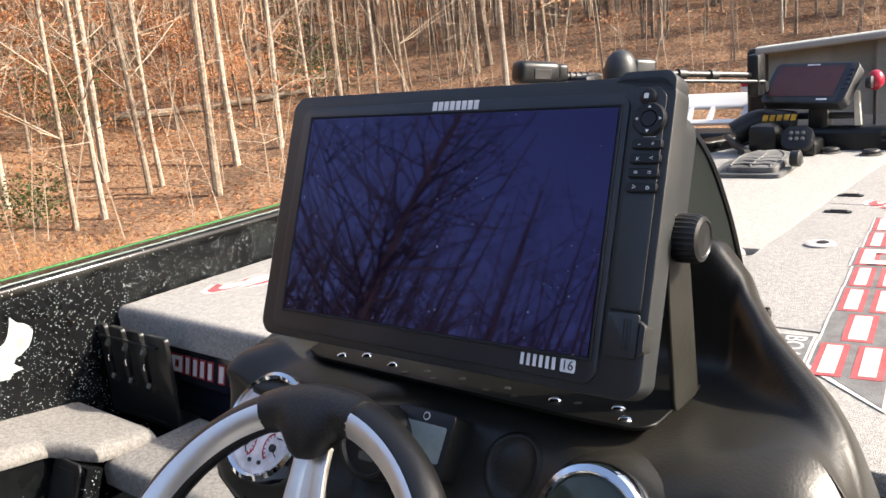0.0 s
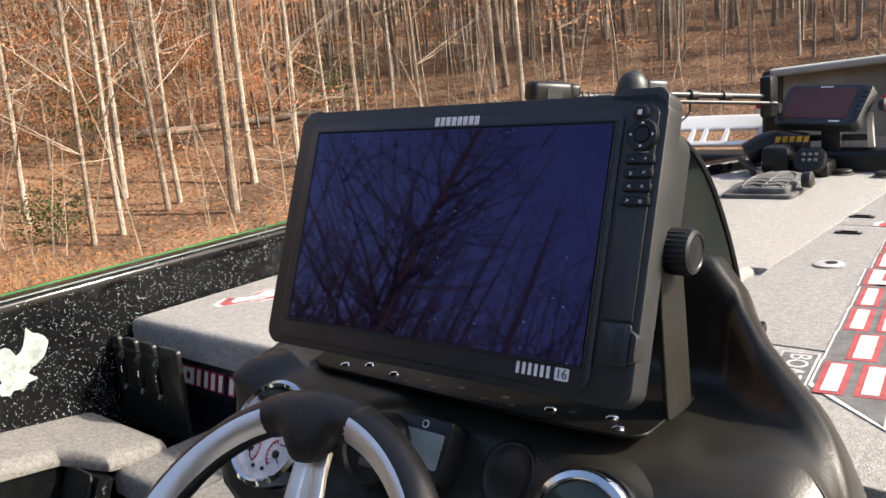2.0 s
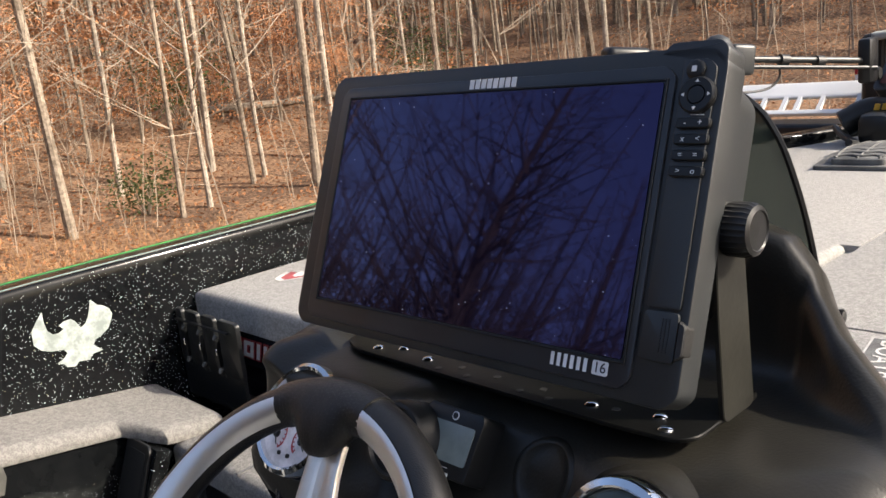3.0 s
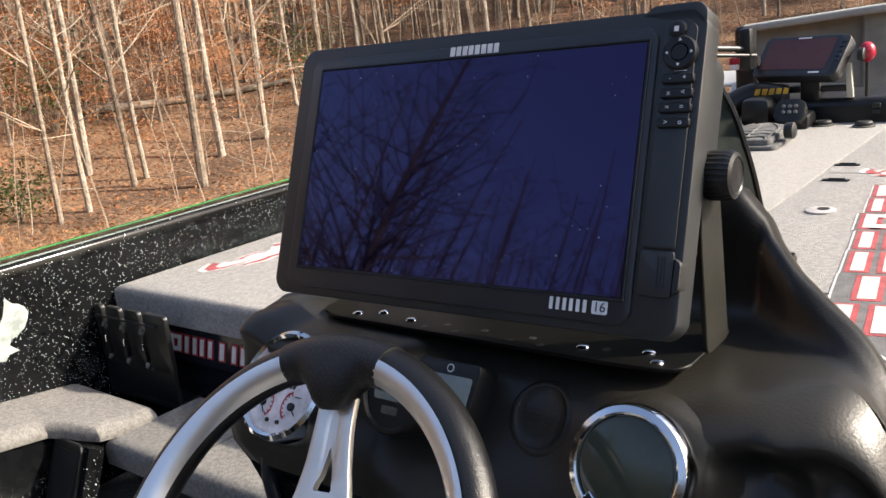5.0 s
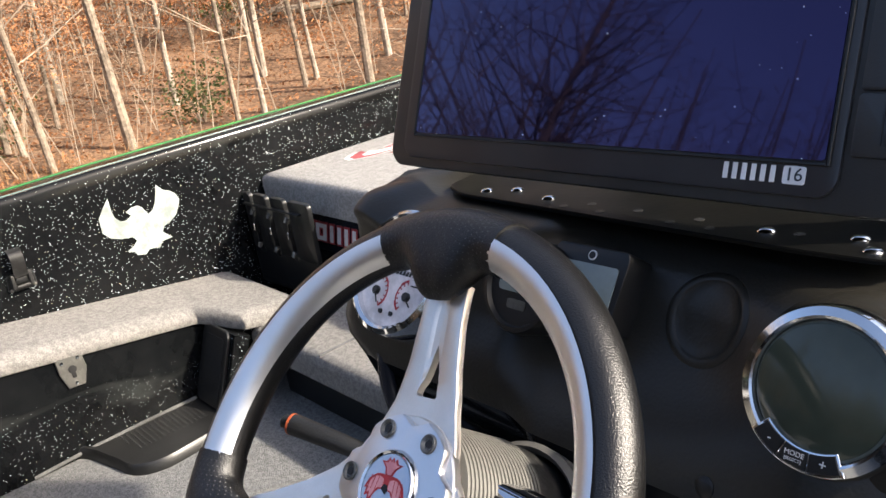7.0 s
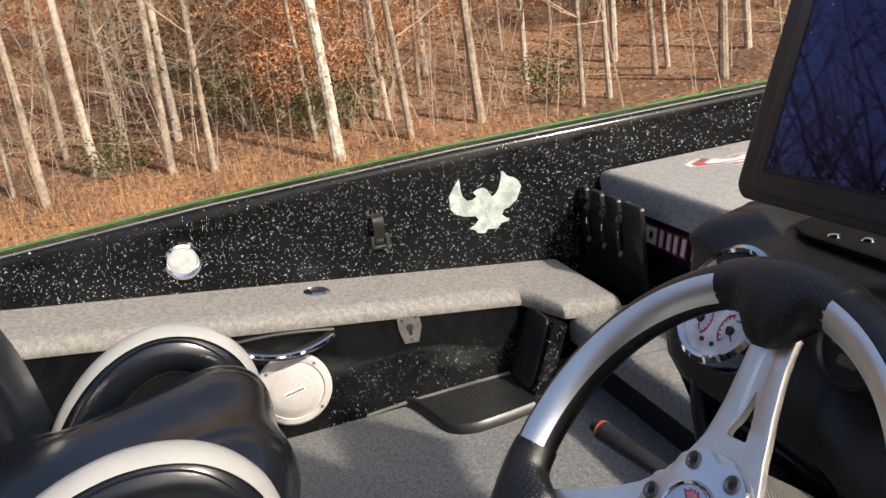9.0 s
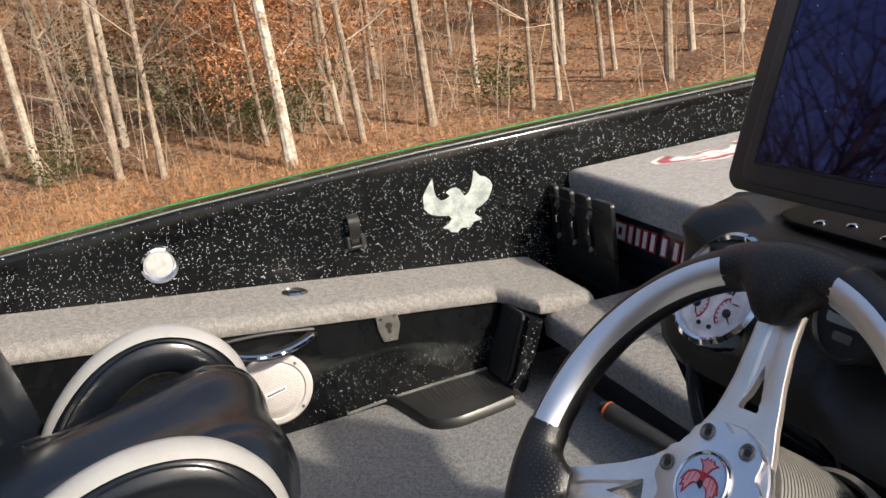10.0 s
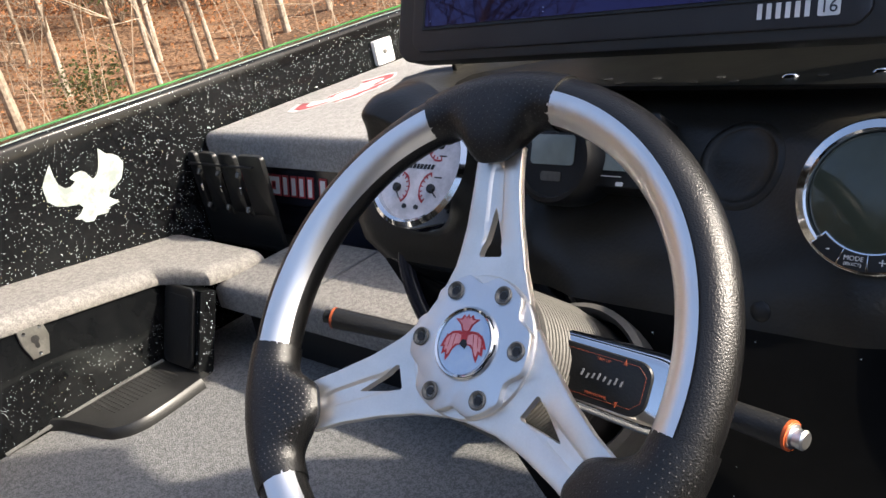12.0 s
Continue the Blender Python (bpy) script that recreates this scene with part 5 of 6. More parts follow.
def wing(s, k):
    pts = [(0, 0.36), (0.24, 0.44), (0.52, 0.40), (0.78, 0.20), (0.93, -0.14), (0.80, -0.10), (0.82, -0.38), (0.68, -0.28), (0.62, -0.58), (0.50, -0.40), (0.40, -0.18), (0.26, -0.04), (0, -0.02)]
    c = Vector((0.48, 0.10))
    out = [tuple((c + (Vector(p) - c) * k) * 0.0212) for p in pts]
    out = [(x * s, y - 0.0012) for x, y in out]
    return out if s > 0 else out[::-1]


def fan(k):
    pts = [(0.13, 0.30), (0.26, 0.60), (0.52, 0.80), (0.28, 0.80), (0.18, 0.96), (0.08, 0.84), (0, 0.98), (-0.08, 0.84), (-0.18, 0.96), (-0.28, 0.80), (-0.52, 0.80), (-0.26, 0.60), (-0.13, 0.30)]
    c = Vector((0, 0.66))
    return [tuple((c + (Vector(p) - c) * k) * 0.0205) for p in pts]


for k, mat, lift in ((1.0, red, 0.0007), (0.72, pink, 0.0009)):
    for s in (1, -1):
        part("wing_shape", prism(soften(wing(s, k), 0.0008, 2), 0.0002, em, z0=lift), mat, emblem)
    part("fan_shape", prism(soften(fan(k), 0.0008, 2), 0.0002, em, z0=lift - 0.0001), mat, emblem)
for s in (1, -1):
    for q in (0.34, 0.52, 0.68):
        part("feather_line", prism([(s * 0.0212 * (q + d), 0.0212 * y) for d, y in ((0.0, 0.26), (0.03, 0.26), (0.09, -0.16), (0.07, -0.16))][::s], 0.0002, em, z0=0.0010), red, emblem)
part("head_shape", prism([(-0.0032, -0.0012), (-0.001, -0.0028), (0.0022, -0.0044), (0.0034, -0.001), (0.0020, 0.0018), (-0.0012, 0.0020)], 0.0002, em, z0=0.0011), plastic, emblem)

column = thing("steering_column", WC - WN * 0.12, "grey ribbed rubber boot on the steering column", "column")
cm2 = wm @ Matrix.Translation((0, 0, HB))
ribs = [(0.034, -0.006)]
for k in range(20):
    ribs += [(0.0465 + 0.0003 * k, -0.010 - 0.0034 * k), (0.0470 + 0.0003 * k, -0.0116 - 0.0034 * k), (0.0445 + 0.0003 * k, -0.0130 - 0.0034 * k)]
ribs += [(0.048, -0.080), (0.040, -0.1)]
grey_rubber = material("grey_boot_rubber", (0.105, 0.10, 0.09), 0.55, 0, (0.075, 0.072, 0.066), 20, 400, 0.2, 0.0006)
part("boot", lathe(ribs[::-1], cm2, 56), grey_rubber, column)
shade("collar", lathe([(0.052, -0.20), (0.052, -0.085), (0.049, -0.078), (0.044, -0.078), (0.043, -0.20)], cm2, 44), rubber, column)
shade("ring", lathe([(0.056, -0.13), (0.058, -0.10), (0.054, -0.096), (0.051, -0.10), (0.050, -0.13)], cm2 @ Matrix.Translation((0.012, 0.0, 0)), 44), grey_rubber, column)

# trim switch box and the two stalks
trim = thing("trim_switch", (-0.376, 0.44, 1.54), "chrome-cased trim switch with black face and orange outline", "switch")
tm = basis((-0.371, 0.464, 1.541), (0.985, 0.10, -0.15), (0.05, 0.55, 0.80)) @ Matrix.Translation((0.006, -0.004, 0)) @ Matrix.Diagonal((0.86, 0.78, 0.86, 1))
shade("case", prism(soften([(-0.055, -0.029), (0.038, -0.033), (0.053, -0.022), (0.053, 0.022), (0.038, 0.031), (-0.055, 0.029)], 0.012, 6), 0.030, tm, 0.010, 5, z0=-0.028), chrome, trim)
shade("face", prism(soften([(-0.052, -0.021), (0.022, -0.022), (0.029, -0.013), (0.029, 0.014), (0.022, 0.021), (-0.052, 0.021)], 0.006), 0.004, tm, 0.001, 1, z0=0.0), plastic, trim, "gloss black face")
for a, b in (((-0.045, 0.0165), (0.018, 0.0165)), ((-0.045, -0.0165), (0.018, -0.0165)), ((0.018, 0.0165), (0.0245, 0.010)), ((0.0245, 0.010), (0.0245, -0.010)), ((0.0245, -0.010), (0.018, -0.0165))):
    shade("outline", tube([tm @ Vector((*a, 0.004)), tm @ Vector((*b, 0.004))], 0.00013, 5), dim_orange, trim)
for s in (1, -1):
    part("arrow", prism([(0.0068, s * 0.0145), (0.0092, s * 0.0145), (0.008, s * 0.0188)], 0.0006, tm, z0=0.004), dim_orange, trim)
    part("word", text_bm("TRIM UP" if s > 0 else "TRIM DOWN", 0.0028, 0.0003, tm @ Matrix.Translation((-0.008, s * 0.0138, 0.0042))), dim_orange, trim)
for k in range(8):
    part("logo_bar", prism(slant_block(-0.022 + 0.0042 * k, -0.0022 - 0.0012 * (k % 4 == 1), 0.0013, 0.0042 + 0.0012 * (k % 3 == 0), 0.0010), 0.0005, tm, z0=0.004), print_grey, trim)


def stalk(tip, root, label, ring):
    st = thing("control_stalk", root, label, "lever", "column stalks")
    tip, root = Vector(tip), Vector(root)
    d = (tip - root).normalized()
    shade("shaft", tube([root, root.lerp(tip, 0.35), root.lerp(tip, 0.8), tip - d * 0.010], [0.0060, 0.0066, 0.0080, 0.0084], 14), rubber, st)
    shade("band", tube([tip - d * 0.010, tip - d * 0.0080], [0.0085, 0.0085], 16), ring, st, "coloured band")
    shade("button", tube([tip - d * 0.0080, tip - d * 0.0068, tip - d * 0.0060, tip - d * 0.0012, tip], [0.0070, 0.0070, 0.0050, 0.0056, 0.0044], 14), silver if ring is orange else plastic, st, "round end button")
    return st


stalk((-0.6104, 0.4458, 1.543), (-0.478, 0.490, 1.515), "black lever with a thin dull red ring pointing to port", dim_orange)
stalk((-0.252, 0.464, 1.528), (-0.40, 0.492, 1.525), "black lever with orange ring and chrome button", orange)
shade("stalk_mount", join(tube([(-0.495, 0.455, 1.535), (-0.46, 0.47, 1.53)], 0.020, 16)), chrome, column)
shade("column_shroud", tube(curve_pts([(-0.640, 0.57, 1.555), (-0.634, 0.562, 1.51), (-0.612, 0.56, 1.46), (-0.58, 0.572, 1.42), (-0.53, 0.585, 1.39)], 6), 0.008, 10), navy, console, "curved glossy black trim")

# ---- passenger seat ----
seat = thing("captain_chair", (-1.01, 0.0, SOLE), "black vinyl boat seat with looped armrests edged in light grey", "seat")
SX = -1.01


def pad_bm(w, ctrl, thick, bulge=0.02, nx=36, fold=0.0):
    """A cushion swept along a side profile, crowned across."""
    line = curve_pts([(0, y, z) for y, z in ctrl], 6)
    bm = bmesh.new()
    rows = []
    k = len(line)
    for i, p in enumerate(line):
        a, b = line[max(i - 1, 0)], line[min(i + 1, k - 1)]
        t = (b - a).normalized()
        nrm = Vector((0, -t.z, t.y))
        row = []
        for j in range(nx + 1):
            u = j / nx * 2 - 1
            e = (1 - abs(u) ** 5) ** 0.4
            groove = 0.004 * math.exp(-((abs(u) - 0.55) / 0.05) ** 2)
            row.append(p + Vector((u * w / 2, 0, 0)) + nrm * (thick * (e - 1) + bulge * 0.4 * (1 - u * u) - groove + fold * math.sin(5.5 * u + 9.0 * i / k + 1.2 * math.sin(7 * i / k)) * (1 - u ** 4)))
        rows.append([bm.verts.new(q) for q in row])
    for a, b in zip(rows, rows[1:]):
        for j in range(nx):
            bm.faces.new((a[j], b[j], b[j + 1], a[j + 1]))
    bm.faces.new([r[0] for r in rows])
    bm.faces.new([r[-1] for r in rows][::-1])
    bm.faces.new(rows[0])
    bm.faces.new(rows[-1])
    bm.transform(Matrix.Translation((SX, 0, 0)))
    return bm


shade("cushion", pad_bm(0.345, [(-0.24, 1.412), (-0.1, 1.425), (0.0, 1.438), (0.1, 1.458), (0.163, 1.463), (0.203, 1.432), (0.212, 1.36), (0.19, 1.26)], 0.05, 0.02, fold=0.005), vinyl, seat, "black vinyl seat cushion")
shade("seat_shell", box((SX - 0.19, -0.24, 1.24), (SX + 0.19, 0.20, 1.37), 0.03, 3), vinyl, seat)
part("pedestal", box((SX - 0.16, -0.2, SOLE - 0.002), (SX + 0.16, 0.14, 1.25), 0.02), gel, seat)
shade("backrest", pad_bm(0.46, [(-0.118, 1.36), (-0.130, 1.44), (-0.145, 1.51), (-0.170, 1.562), (-0.205, 1.585), (-0.25, 1.57), (-0.28, 1.48), (-0.26, 1.34)], 0.05, 0.03), vinyl, seat, "black vinyl backrest")
def arm_pad(line):
    """A deep padded roll swept along the loop, thicker towards its inside."""
    bm = bmesh.new()
    rings = []
    for i, p in enumerate(line):
        t = (line[min(i + 1, len(line) - 1)] - line[max(i - 1, 0)]).normalized()
        nrm = Vector((0, -t.z, t.y))
        rings.append([bm.verts.new(p + nrm * (0.0325 * math.cos(q) - 0.004) + Vector((0.031 * math.sin(q), 0, 0))) for q in [2 * math.pi * k / 20 for k in range(20)]])
    for a, b in zip(rings, rings[1:]):
        for k in range(20):
            bm.faces.new((a[k], a[(k + 1) % 20], b[(k + 1) % 20], b[k]))
    bm.faces.new(rings[0])
    bm.faces.new(rings[-1])
    return bm


for x, fore, lag in ((SX - 0.195, 0.016, 0.0), (SX + 0.160, 0.002, 0.034)):
    loop = curve_pts([(x, y + fore - lag * (1 - smooth01(-0.06, 0.13, y)), z - 0.006) for y, z in ((-0.078, 1.360), (-0.046, 1.415), (0.004, 1.463), (0.060, 1.486), (0.112, 1.478), (0.150, 1.443), (0.163, 1.395), (0.160, 1.345))], 7)
    shade("armrest_pad", arm_pad(loop), vinyl, seat, "padded black looped armrest")
    band = bmesh.new()
    rows = []
    for i, p in enumerate(loop):
        a, b = loop[max(i - 1, 0)], loop[min(i + 1, len(loop) - 1)]
        t = (b - a).normalized()
        nrm = Vector((0, -t.z, t.y))
        rows.append([band.verts.new(p + nrm * (0.0325 * math.cos(q)) + Vector((0.0325 * math.sin(q), 0, 0))) for q in [radians(-46 + 11.5 * k) for k in range(9)]])
    for a, b in zip(rows, rows[1:]):
        for j in range(8):
            band.faces.new((a[j], b[j], b[j + 1], a[j + 1]))
    shade("armrest_band", band, vinyl_light, seat, "light grey vinyl edge band")
    shade("armrest_seam", tube([Vector((p.x + 0.0, p.y, p.z)) + Vector((0.027, 0, 0.018)) for p in loop], 0.0012, 5), vinyl, seat)
    shade("side_bolster", box((x - 0.02, -0.16, 1.30), (x + 0.02, 0.17, 1.40), 0.018, 3), vinyl, seat)

# ---- bow fittings ----
# dull glass; its red is the woods' reflection put into the colour
bow_glass = material("red_reflection_glass", (0.085, 0.038, 0.042), 0.35, 0, (0.10, 0.048, 0.05), 8, 60, spec=0.2)
bowf = thing("fish_finder", (-0.83, 3.15, 1.56), "bow-mounted fish finder on a stand, its switched-off screen toned for mirrored woods", "fish finder")
bm4 = basis((-0.886, 3.160, 1.643), (0.962, -0.274, -0.008), (0.19, 0.646, 0.739))
shade("housing", prism(soften(chamfered(0.325, 0.178, 0.015), 0.01), 0.040, bm4, 0.004, 2, z0=-0.04), casing, bowf)
part("screen", prism(rounded(-0.140, 0.028, 0.115, 0.160, 0.003, 2), 0.001, bm4, z0=0.0006), bow_glass, bowf, "dark glossy screen")
shade("frame", prism(soften(chamfered(0.29, 0.162, 0.008, -0.012, 0.008), 0.004), 0.0015, bm4, 0, 1, z0=-0.0012), bezel_mat, bowf)
for k in range(5):
    part("key", prism(rounded(0.135, 0.060 + 0.020 * k, 0.153, 0.072 + 0.020 * k, 0.003, 2), 0.003, bm4), bezel_mat, bowf)
part("mark", prism([(-0.035, 0.163), (0.015, 0.163), (0.015, 0.168), (-0.035, 0.168)], 0.0006, bm4, z0=0.0004), white, bowf)
part("mark", prism([(0.06, 0.012), (0.10, 0.012), (0.10, 0.019), (0.06, 0.019)], 0.0006, bm4, z0=0.0004), white, bowf)
shade("stand", join(box((-0.87, 3.21, 1.53), (-0.80, 3.29, 1.64), 0.01), box((-0.95, 3.225, 1.575), (-0.70, 3.265, 1.60), 0.006)), plastic, bowf)
for s in (-1, 1):
    shade("knob", lathe([(0.020, 0), (0.022, 0.006), (0.022, 0.018), (0.016, 0.022)], basis(Vector((-0.845 + s * 0.168, 3.215, 1.70)), (0, s, 0), (0, 0, 1)), 20), rubber, bowf)

remote = thing("control_pad", (-0.86, 3.12, DECK), "black keypad box under the bow display", "control box")
rmx = basis((-0.86, 3.06, 1.535), (0.99, 0.1, 0), (0, 0.55, 0.83))
shade("body", prism(soften(chamfered(0.105, 0.09, 0.02, 0, -0.05), 0.01), 0.05, rmx, 0.008, 2, z0=-0.04), plastic, remote)
shade("foot", box((-0.91, 3.06, DECK), (-0.80, 3.18, 1.52), 0.012), plastic, remote)
for k in range(6):
    shade("key", lathe([(0.007, 0), (0.007, 0.013), (0.005, 0.014)], rmx @ Matrix.Translation((-0.02 + 0.02 * (k % 3), 0.01 - 0.022 * (k // 3), 0)), 12), steel, remote)

panel = thing("switch_console", (-0.75, 3.42, DECK), "dark moulded bow panel with switches", "panel")
shade("cover", prism(soften([(-1.08, 3.20), (-0.42, 3.20), (-0.40, 3.55), (-1.02, 3.60)], 0.05), 0.085, Matrix.Translation((0, 0, DECK + 0.001)), 0.03, 4), plastic, panel)
for s in range(2):
    part("switch", box((-0.625 + 0.0, 3.190, 1.495 + 0.022 * s), (-0.60, 3.199, 1.512 + 0.022 * s), 0.003), rubber, panel)
shade("arm_plate", prism(soften([(-0.712, 1.553), (-0.690, 1.553), (-0.700, 1.672), (-0.716, 1.672)], 0.004), 0.02, basis((0, 3.23, 0), (1, 0, 0), (0, 0, 1)), 0.001, 1), cream, panel, "cream metal upright")

for x, y in ((-0.806, 3.26), (-0.666, 3.218)):
    t = thing("filler_plug", (x, y, DECK), "low round dark deck knob with a bright rim", "knob", "deck knobs")
    shade("base", lathe([(0.036, 0), (0.036, 0.004), (0.030, 0.006)], Matrix.Translation((x, y, DECK)), 28), steel, t)
    shade("cap", lathe([(0.028, 0.004), (0.029, 0.014), (0.024, 0.019), (0, 0.020)], Matrix.Translation((x, y, DECK)), 28), rubber, t)

pedal = thing("foot_pedal", (-0.88, 2.80, DECK), "black ribbed trolling motor foot pedal on the deck", "pedal")
pmx = basis((-0.88, 2.64, DECK + 0.012), (0.99, 0.05, 0), (-0.12, 0.99, 0.04))
shade("base", prism(soften([(-0.12, -0.02), (0.10, -0.02), (0.11, 0.24), (-0.02, 0.30), (-0.13, 0.18)], 0.02), 0.014, pmx, 0.004, 2, z0=-0.012), dusty, pedal)
shade("tread", prism(soften([(-0.075, 0.0), (0.080, 0.0), (0.09, 0.21), (0.01, 0.26), (-0.07, 0.21)], 0.02), 0.018, pmx @ Matrix.Rotation(radians(2), 4, "X"), 0.006, 2, z0=0.002), dusty, pedal)
for k in range(5):
    # scalloped cross ribs like a web between three long ribs
    y0 = 0.022 + 0.045 * k
    w = 0.070 + 0.004 * min(k, 2) - (0.018 if k == 4 else 0)
    shade("rib", tube(curve_pts([pmx @ Vector(q) for q in ((-w, y0, 0.022), (-w / 2, y0 + 0.018, 0.023), (0.0, y0 + 0.004, 0.024), (w / 2, y0 + 0.018, 0.023), (w, y0, 0.022))], 4), 0.0034, 6), dusty, pedal)
for w in (-0.066, 0.0, 0.068):
    shade("rib", tube(curve_pts([pmx @ Vector(q) for q in ((w * 0.9, 0.008, 0.021), (w * 1.05, 0.09, 0.024), (w * 0.95, 0.17, 0.026), (w * 0.45, 0.235, 0.027))], 5), 0.0036, 6), dusty, pedal)
shade("side_knob", lathe([(0.024, 0), (0.026, 0.006), (0.026, 0.026), (0.018, 0.030)], basis(pmx @ Vector((0.105, 0.09, 0.03)), (0, 1, 0), (0, 0, 1)), 16), rubber, pedal)
shade("cable", tube(curve_pts([pmx @ Vector((-0.10, 0.25, 0.02)), (-1.02, 3.02, DECK + 0.02), (-1.10, 3.12, DECK + 0.03), (-1.16, 3.20, DECK + 0.05)], 6), 0.012, 8), rubber, pedal)

motor = thing("trolling_motor", (-1.1, 2.9, DECK), "stowed black bow trolling motor with long shaft", "trolling motor")
A, B = Vector((-1.44, 2.26, 1.866)), Vector((-0.97, 3.16, 1.735))
ax = (B - A).normalized()


def along(d, up=0.0, out=0.0):
    return A + ax * d + Vector((0, 0, up)) + Vector((ax.y, -ax.x, 0)) * out


lay = ax.to_track_quat("X", "Z").to_matrix().to_4x4()
unit = shade("lower_unit", box((-0.075, -0.036, -0.034), (0.075, 0.036, 0.036), 0.020, 4, Matrix.Translation(along(0.10)) @ lay), plastic, motor)
shade("lower_collar", box((-0.022, -0.030, -0.028), (0.022, 0.030, 0.030), 0.012, 3, Matrix.Translation(along(0.185)) @ lay), plastic, motor)
part("recess", box((-0.030, -0.0385, -0.020), (0.030, -0.0355, 0.012), 0.001, 1, Matrix.Translation(along(0.105)) @ lay), rubber, motor)
shade("neck", tube([along(0.185, -0.01), along(0.34, -0.005)], 0.013, 12), rubber, motor)
for k in range(5):
    shade("neck_ring", tube([along(0.20 + 0.022 * k, -0.009), along(0.208 + 0.022 * k, -0.009)], 0.017, 12), rubber, motor)
hd = along(0.42, 0.0)
shade("head", tube([hd + Vector(q) for q in ((-0.006, 0, -0.19), (-0.004, 0, -0.17), (0, 0, -0.06), (0.004, 0, 0.02), (0.010, 0, 0.055), (0.014, 0, 0.074), (0.016, 0, 0.083))], [0.030, 0.048, 0.058, 0.056, 0.046, 0.030, 0.008], 22), casing, motor, "dark grey rounded motor head")
shade("head_cover", box((-0.045, -0.045, -0.052), (0.045, 0.04, 0.045), 0.014, 3, Matrix.Translation(along(0.495, 0.012)) @ lay), casing, motor)
shade("shaft", tube([along(0.50, 0.010, 0), along(1.03, 0.02, 0)], 0.011, 12), casing, motor)
shade("shaft", tube([along(0.52, -0.014, 0.02), along(1.03, -0.004, 0.02)], 0.007, 12), casing, motor)
for d in (0.66, 0.80):
    shade("clamp", tube([along(d, 0.012), along(d + 0.03, 0.012)], 0.019, 12), rubber, motor)
shade("cable", tube(curve_pts([along(0.66, 0.0), along(0.655, -0.05), along(0.60, -0.085), along(0.48, -0.10), along(0.40, -0.12)], 6), 0.004, 6), rubber, motor)
shade("mount", box((-0.99, 3.08, DECK), (-0.88, 3.26, 1.585), 0.03), plastic, motor)
shade("shaft_rest", box((-1.00, 3.12, 1.68), (-0.955, 3.20, 1.83), 0.012), plastic, motor)
shade("mount_body", tube(curve_pts([(-1.06, 3.16, 1.54), (-0.98, 3.20, 1.580), (-0.86, 3.2, 1.57)], 5), 0.048, 14), plastic, motor)
for k in range(5):
    part("logo_bar", prism(slant_block(-0.955 + 0.024 * k, 1.588, 0.018, 0.022, 0.006), 0.002, basis((0, 3.150 + 0.003 * k, 0), (1, 0, 0), (0, 0, 1))), yellow, motor)
shade("stand_foot", box((-1.30, 2.40, DECK), (-1.24, 2.50, 1.83), 0.01), plastic, motor)

light = thing("bow_light", (-0.63, 3.23, DECK), "round red bow marker ball on a black base", "light")
shade("ball", lathe([(0.030 * math.sin(radians(a)), -0.030 * math.cos(radians(a))) for a in range(0, 181, 15)], Matrix.Translation((-0.656, 3.25, 1.704)) @ Matrix.Diagonal((0.95, 1, 1.18, 1)), 24), red_lens, light)
shade("stem", tube([(-0.656, 3.25, DECK + 0.08), (-0.656, 3.25, 1.69)], 0.006, 10), plastic, light)

for ob in (bowf, remote, panel, pedal, light):
    ob.location += Vector((-0.035, 0.12, 0))
motor.location += Vector((-0.085, 0.10, -0.005))

# ---- tow truck beyond the bow ----
truck = thing("pickup_truck", (-1.3, 5.4, 0.0), "white pickup truck with a slotted tailgate and dark lined bed", "truck")


def slotted(x0, x1, z0, z1, slots):
    parts = []
    edges = [x0] + [e for s in slots for e in s] + [x1]
    a, b = z0 + 0.023, z1 - 0.084
    parts.append(box((x0, 0, z0), (x1, 0.06, a), 0.006))
    parts.append(box((x0, 0, b), (x1, 0.06, z1), 0.012))
    for i in range(0, len(edges), 2):
        parts.append(box((edges[i], 0.002, a - 0.01), (edges[i + 1], 0.058, b + 0.01)))
    bm = join(*parts)
    return bm


gate = slotted(-3.05, -1.68, 1.328, 1.503, [(-2.94, -2.80), (-2.77, -2.63), (-2.59, -2.46), (-2.40, -2.29), (-2.265, -2.165), (-2.14, -2.085), (-2.06, -1.955), (-1.93, -1.757)])
gate.transform(Matrix.Translation((0, 4.95, 1.375)) @ Matrix.Rotation(radians(-52), 4, "X") @ Matrix.Diagonal((1, 0.4, 1.45, 1)) @ Matrix.Translation((0, 0, -1.328)))
part("tailgate", gate, truck_white, truck, "white tailgate with a row of cut-out slots")
part("bumper", box((-2.55, 4.98, 1.08), (-1.60, 5.25, 1.31), 0.02), plastic, truck)
part("number_plate", box((-1.98, 4.970, 1.205), (-1.82, 4.979, 1.275), 0.002), white, truck)
for k in range(5):
    part("plate_bar", box((-1.965 + 0.028 * k, 4.967, 1.225), (-1.947 + 0.028 * k, 4.9695, 1.255)), plastic, truck)
bed = basis((-1.62, 5.0, 0), (0.97, 0.24, 0.0), (0, 0, 1))
part("bed_side", prism([(0.0, 0.8), (3.2, 0.8), (3.2, 1.93), (0.0, 1.75)], 0.06, bed, z0=-0.06), liner, truck, "dark lined bed side panel")
part("bed_rail", prism([(-0.04, 1.745), (3.2, 1.925), (3.2, 1.975), (-0.04, 1.785)], 0.20, bed, 0.012, 2, z0=-0.10), rail_sunlit, truck, "grey bed rail in a sunlit tone")
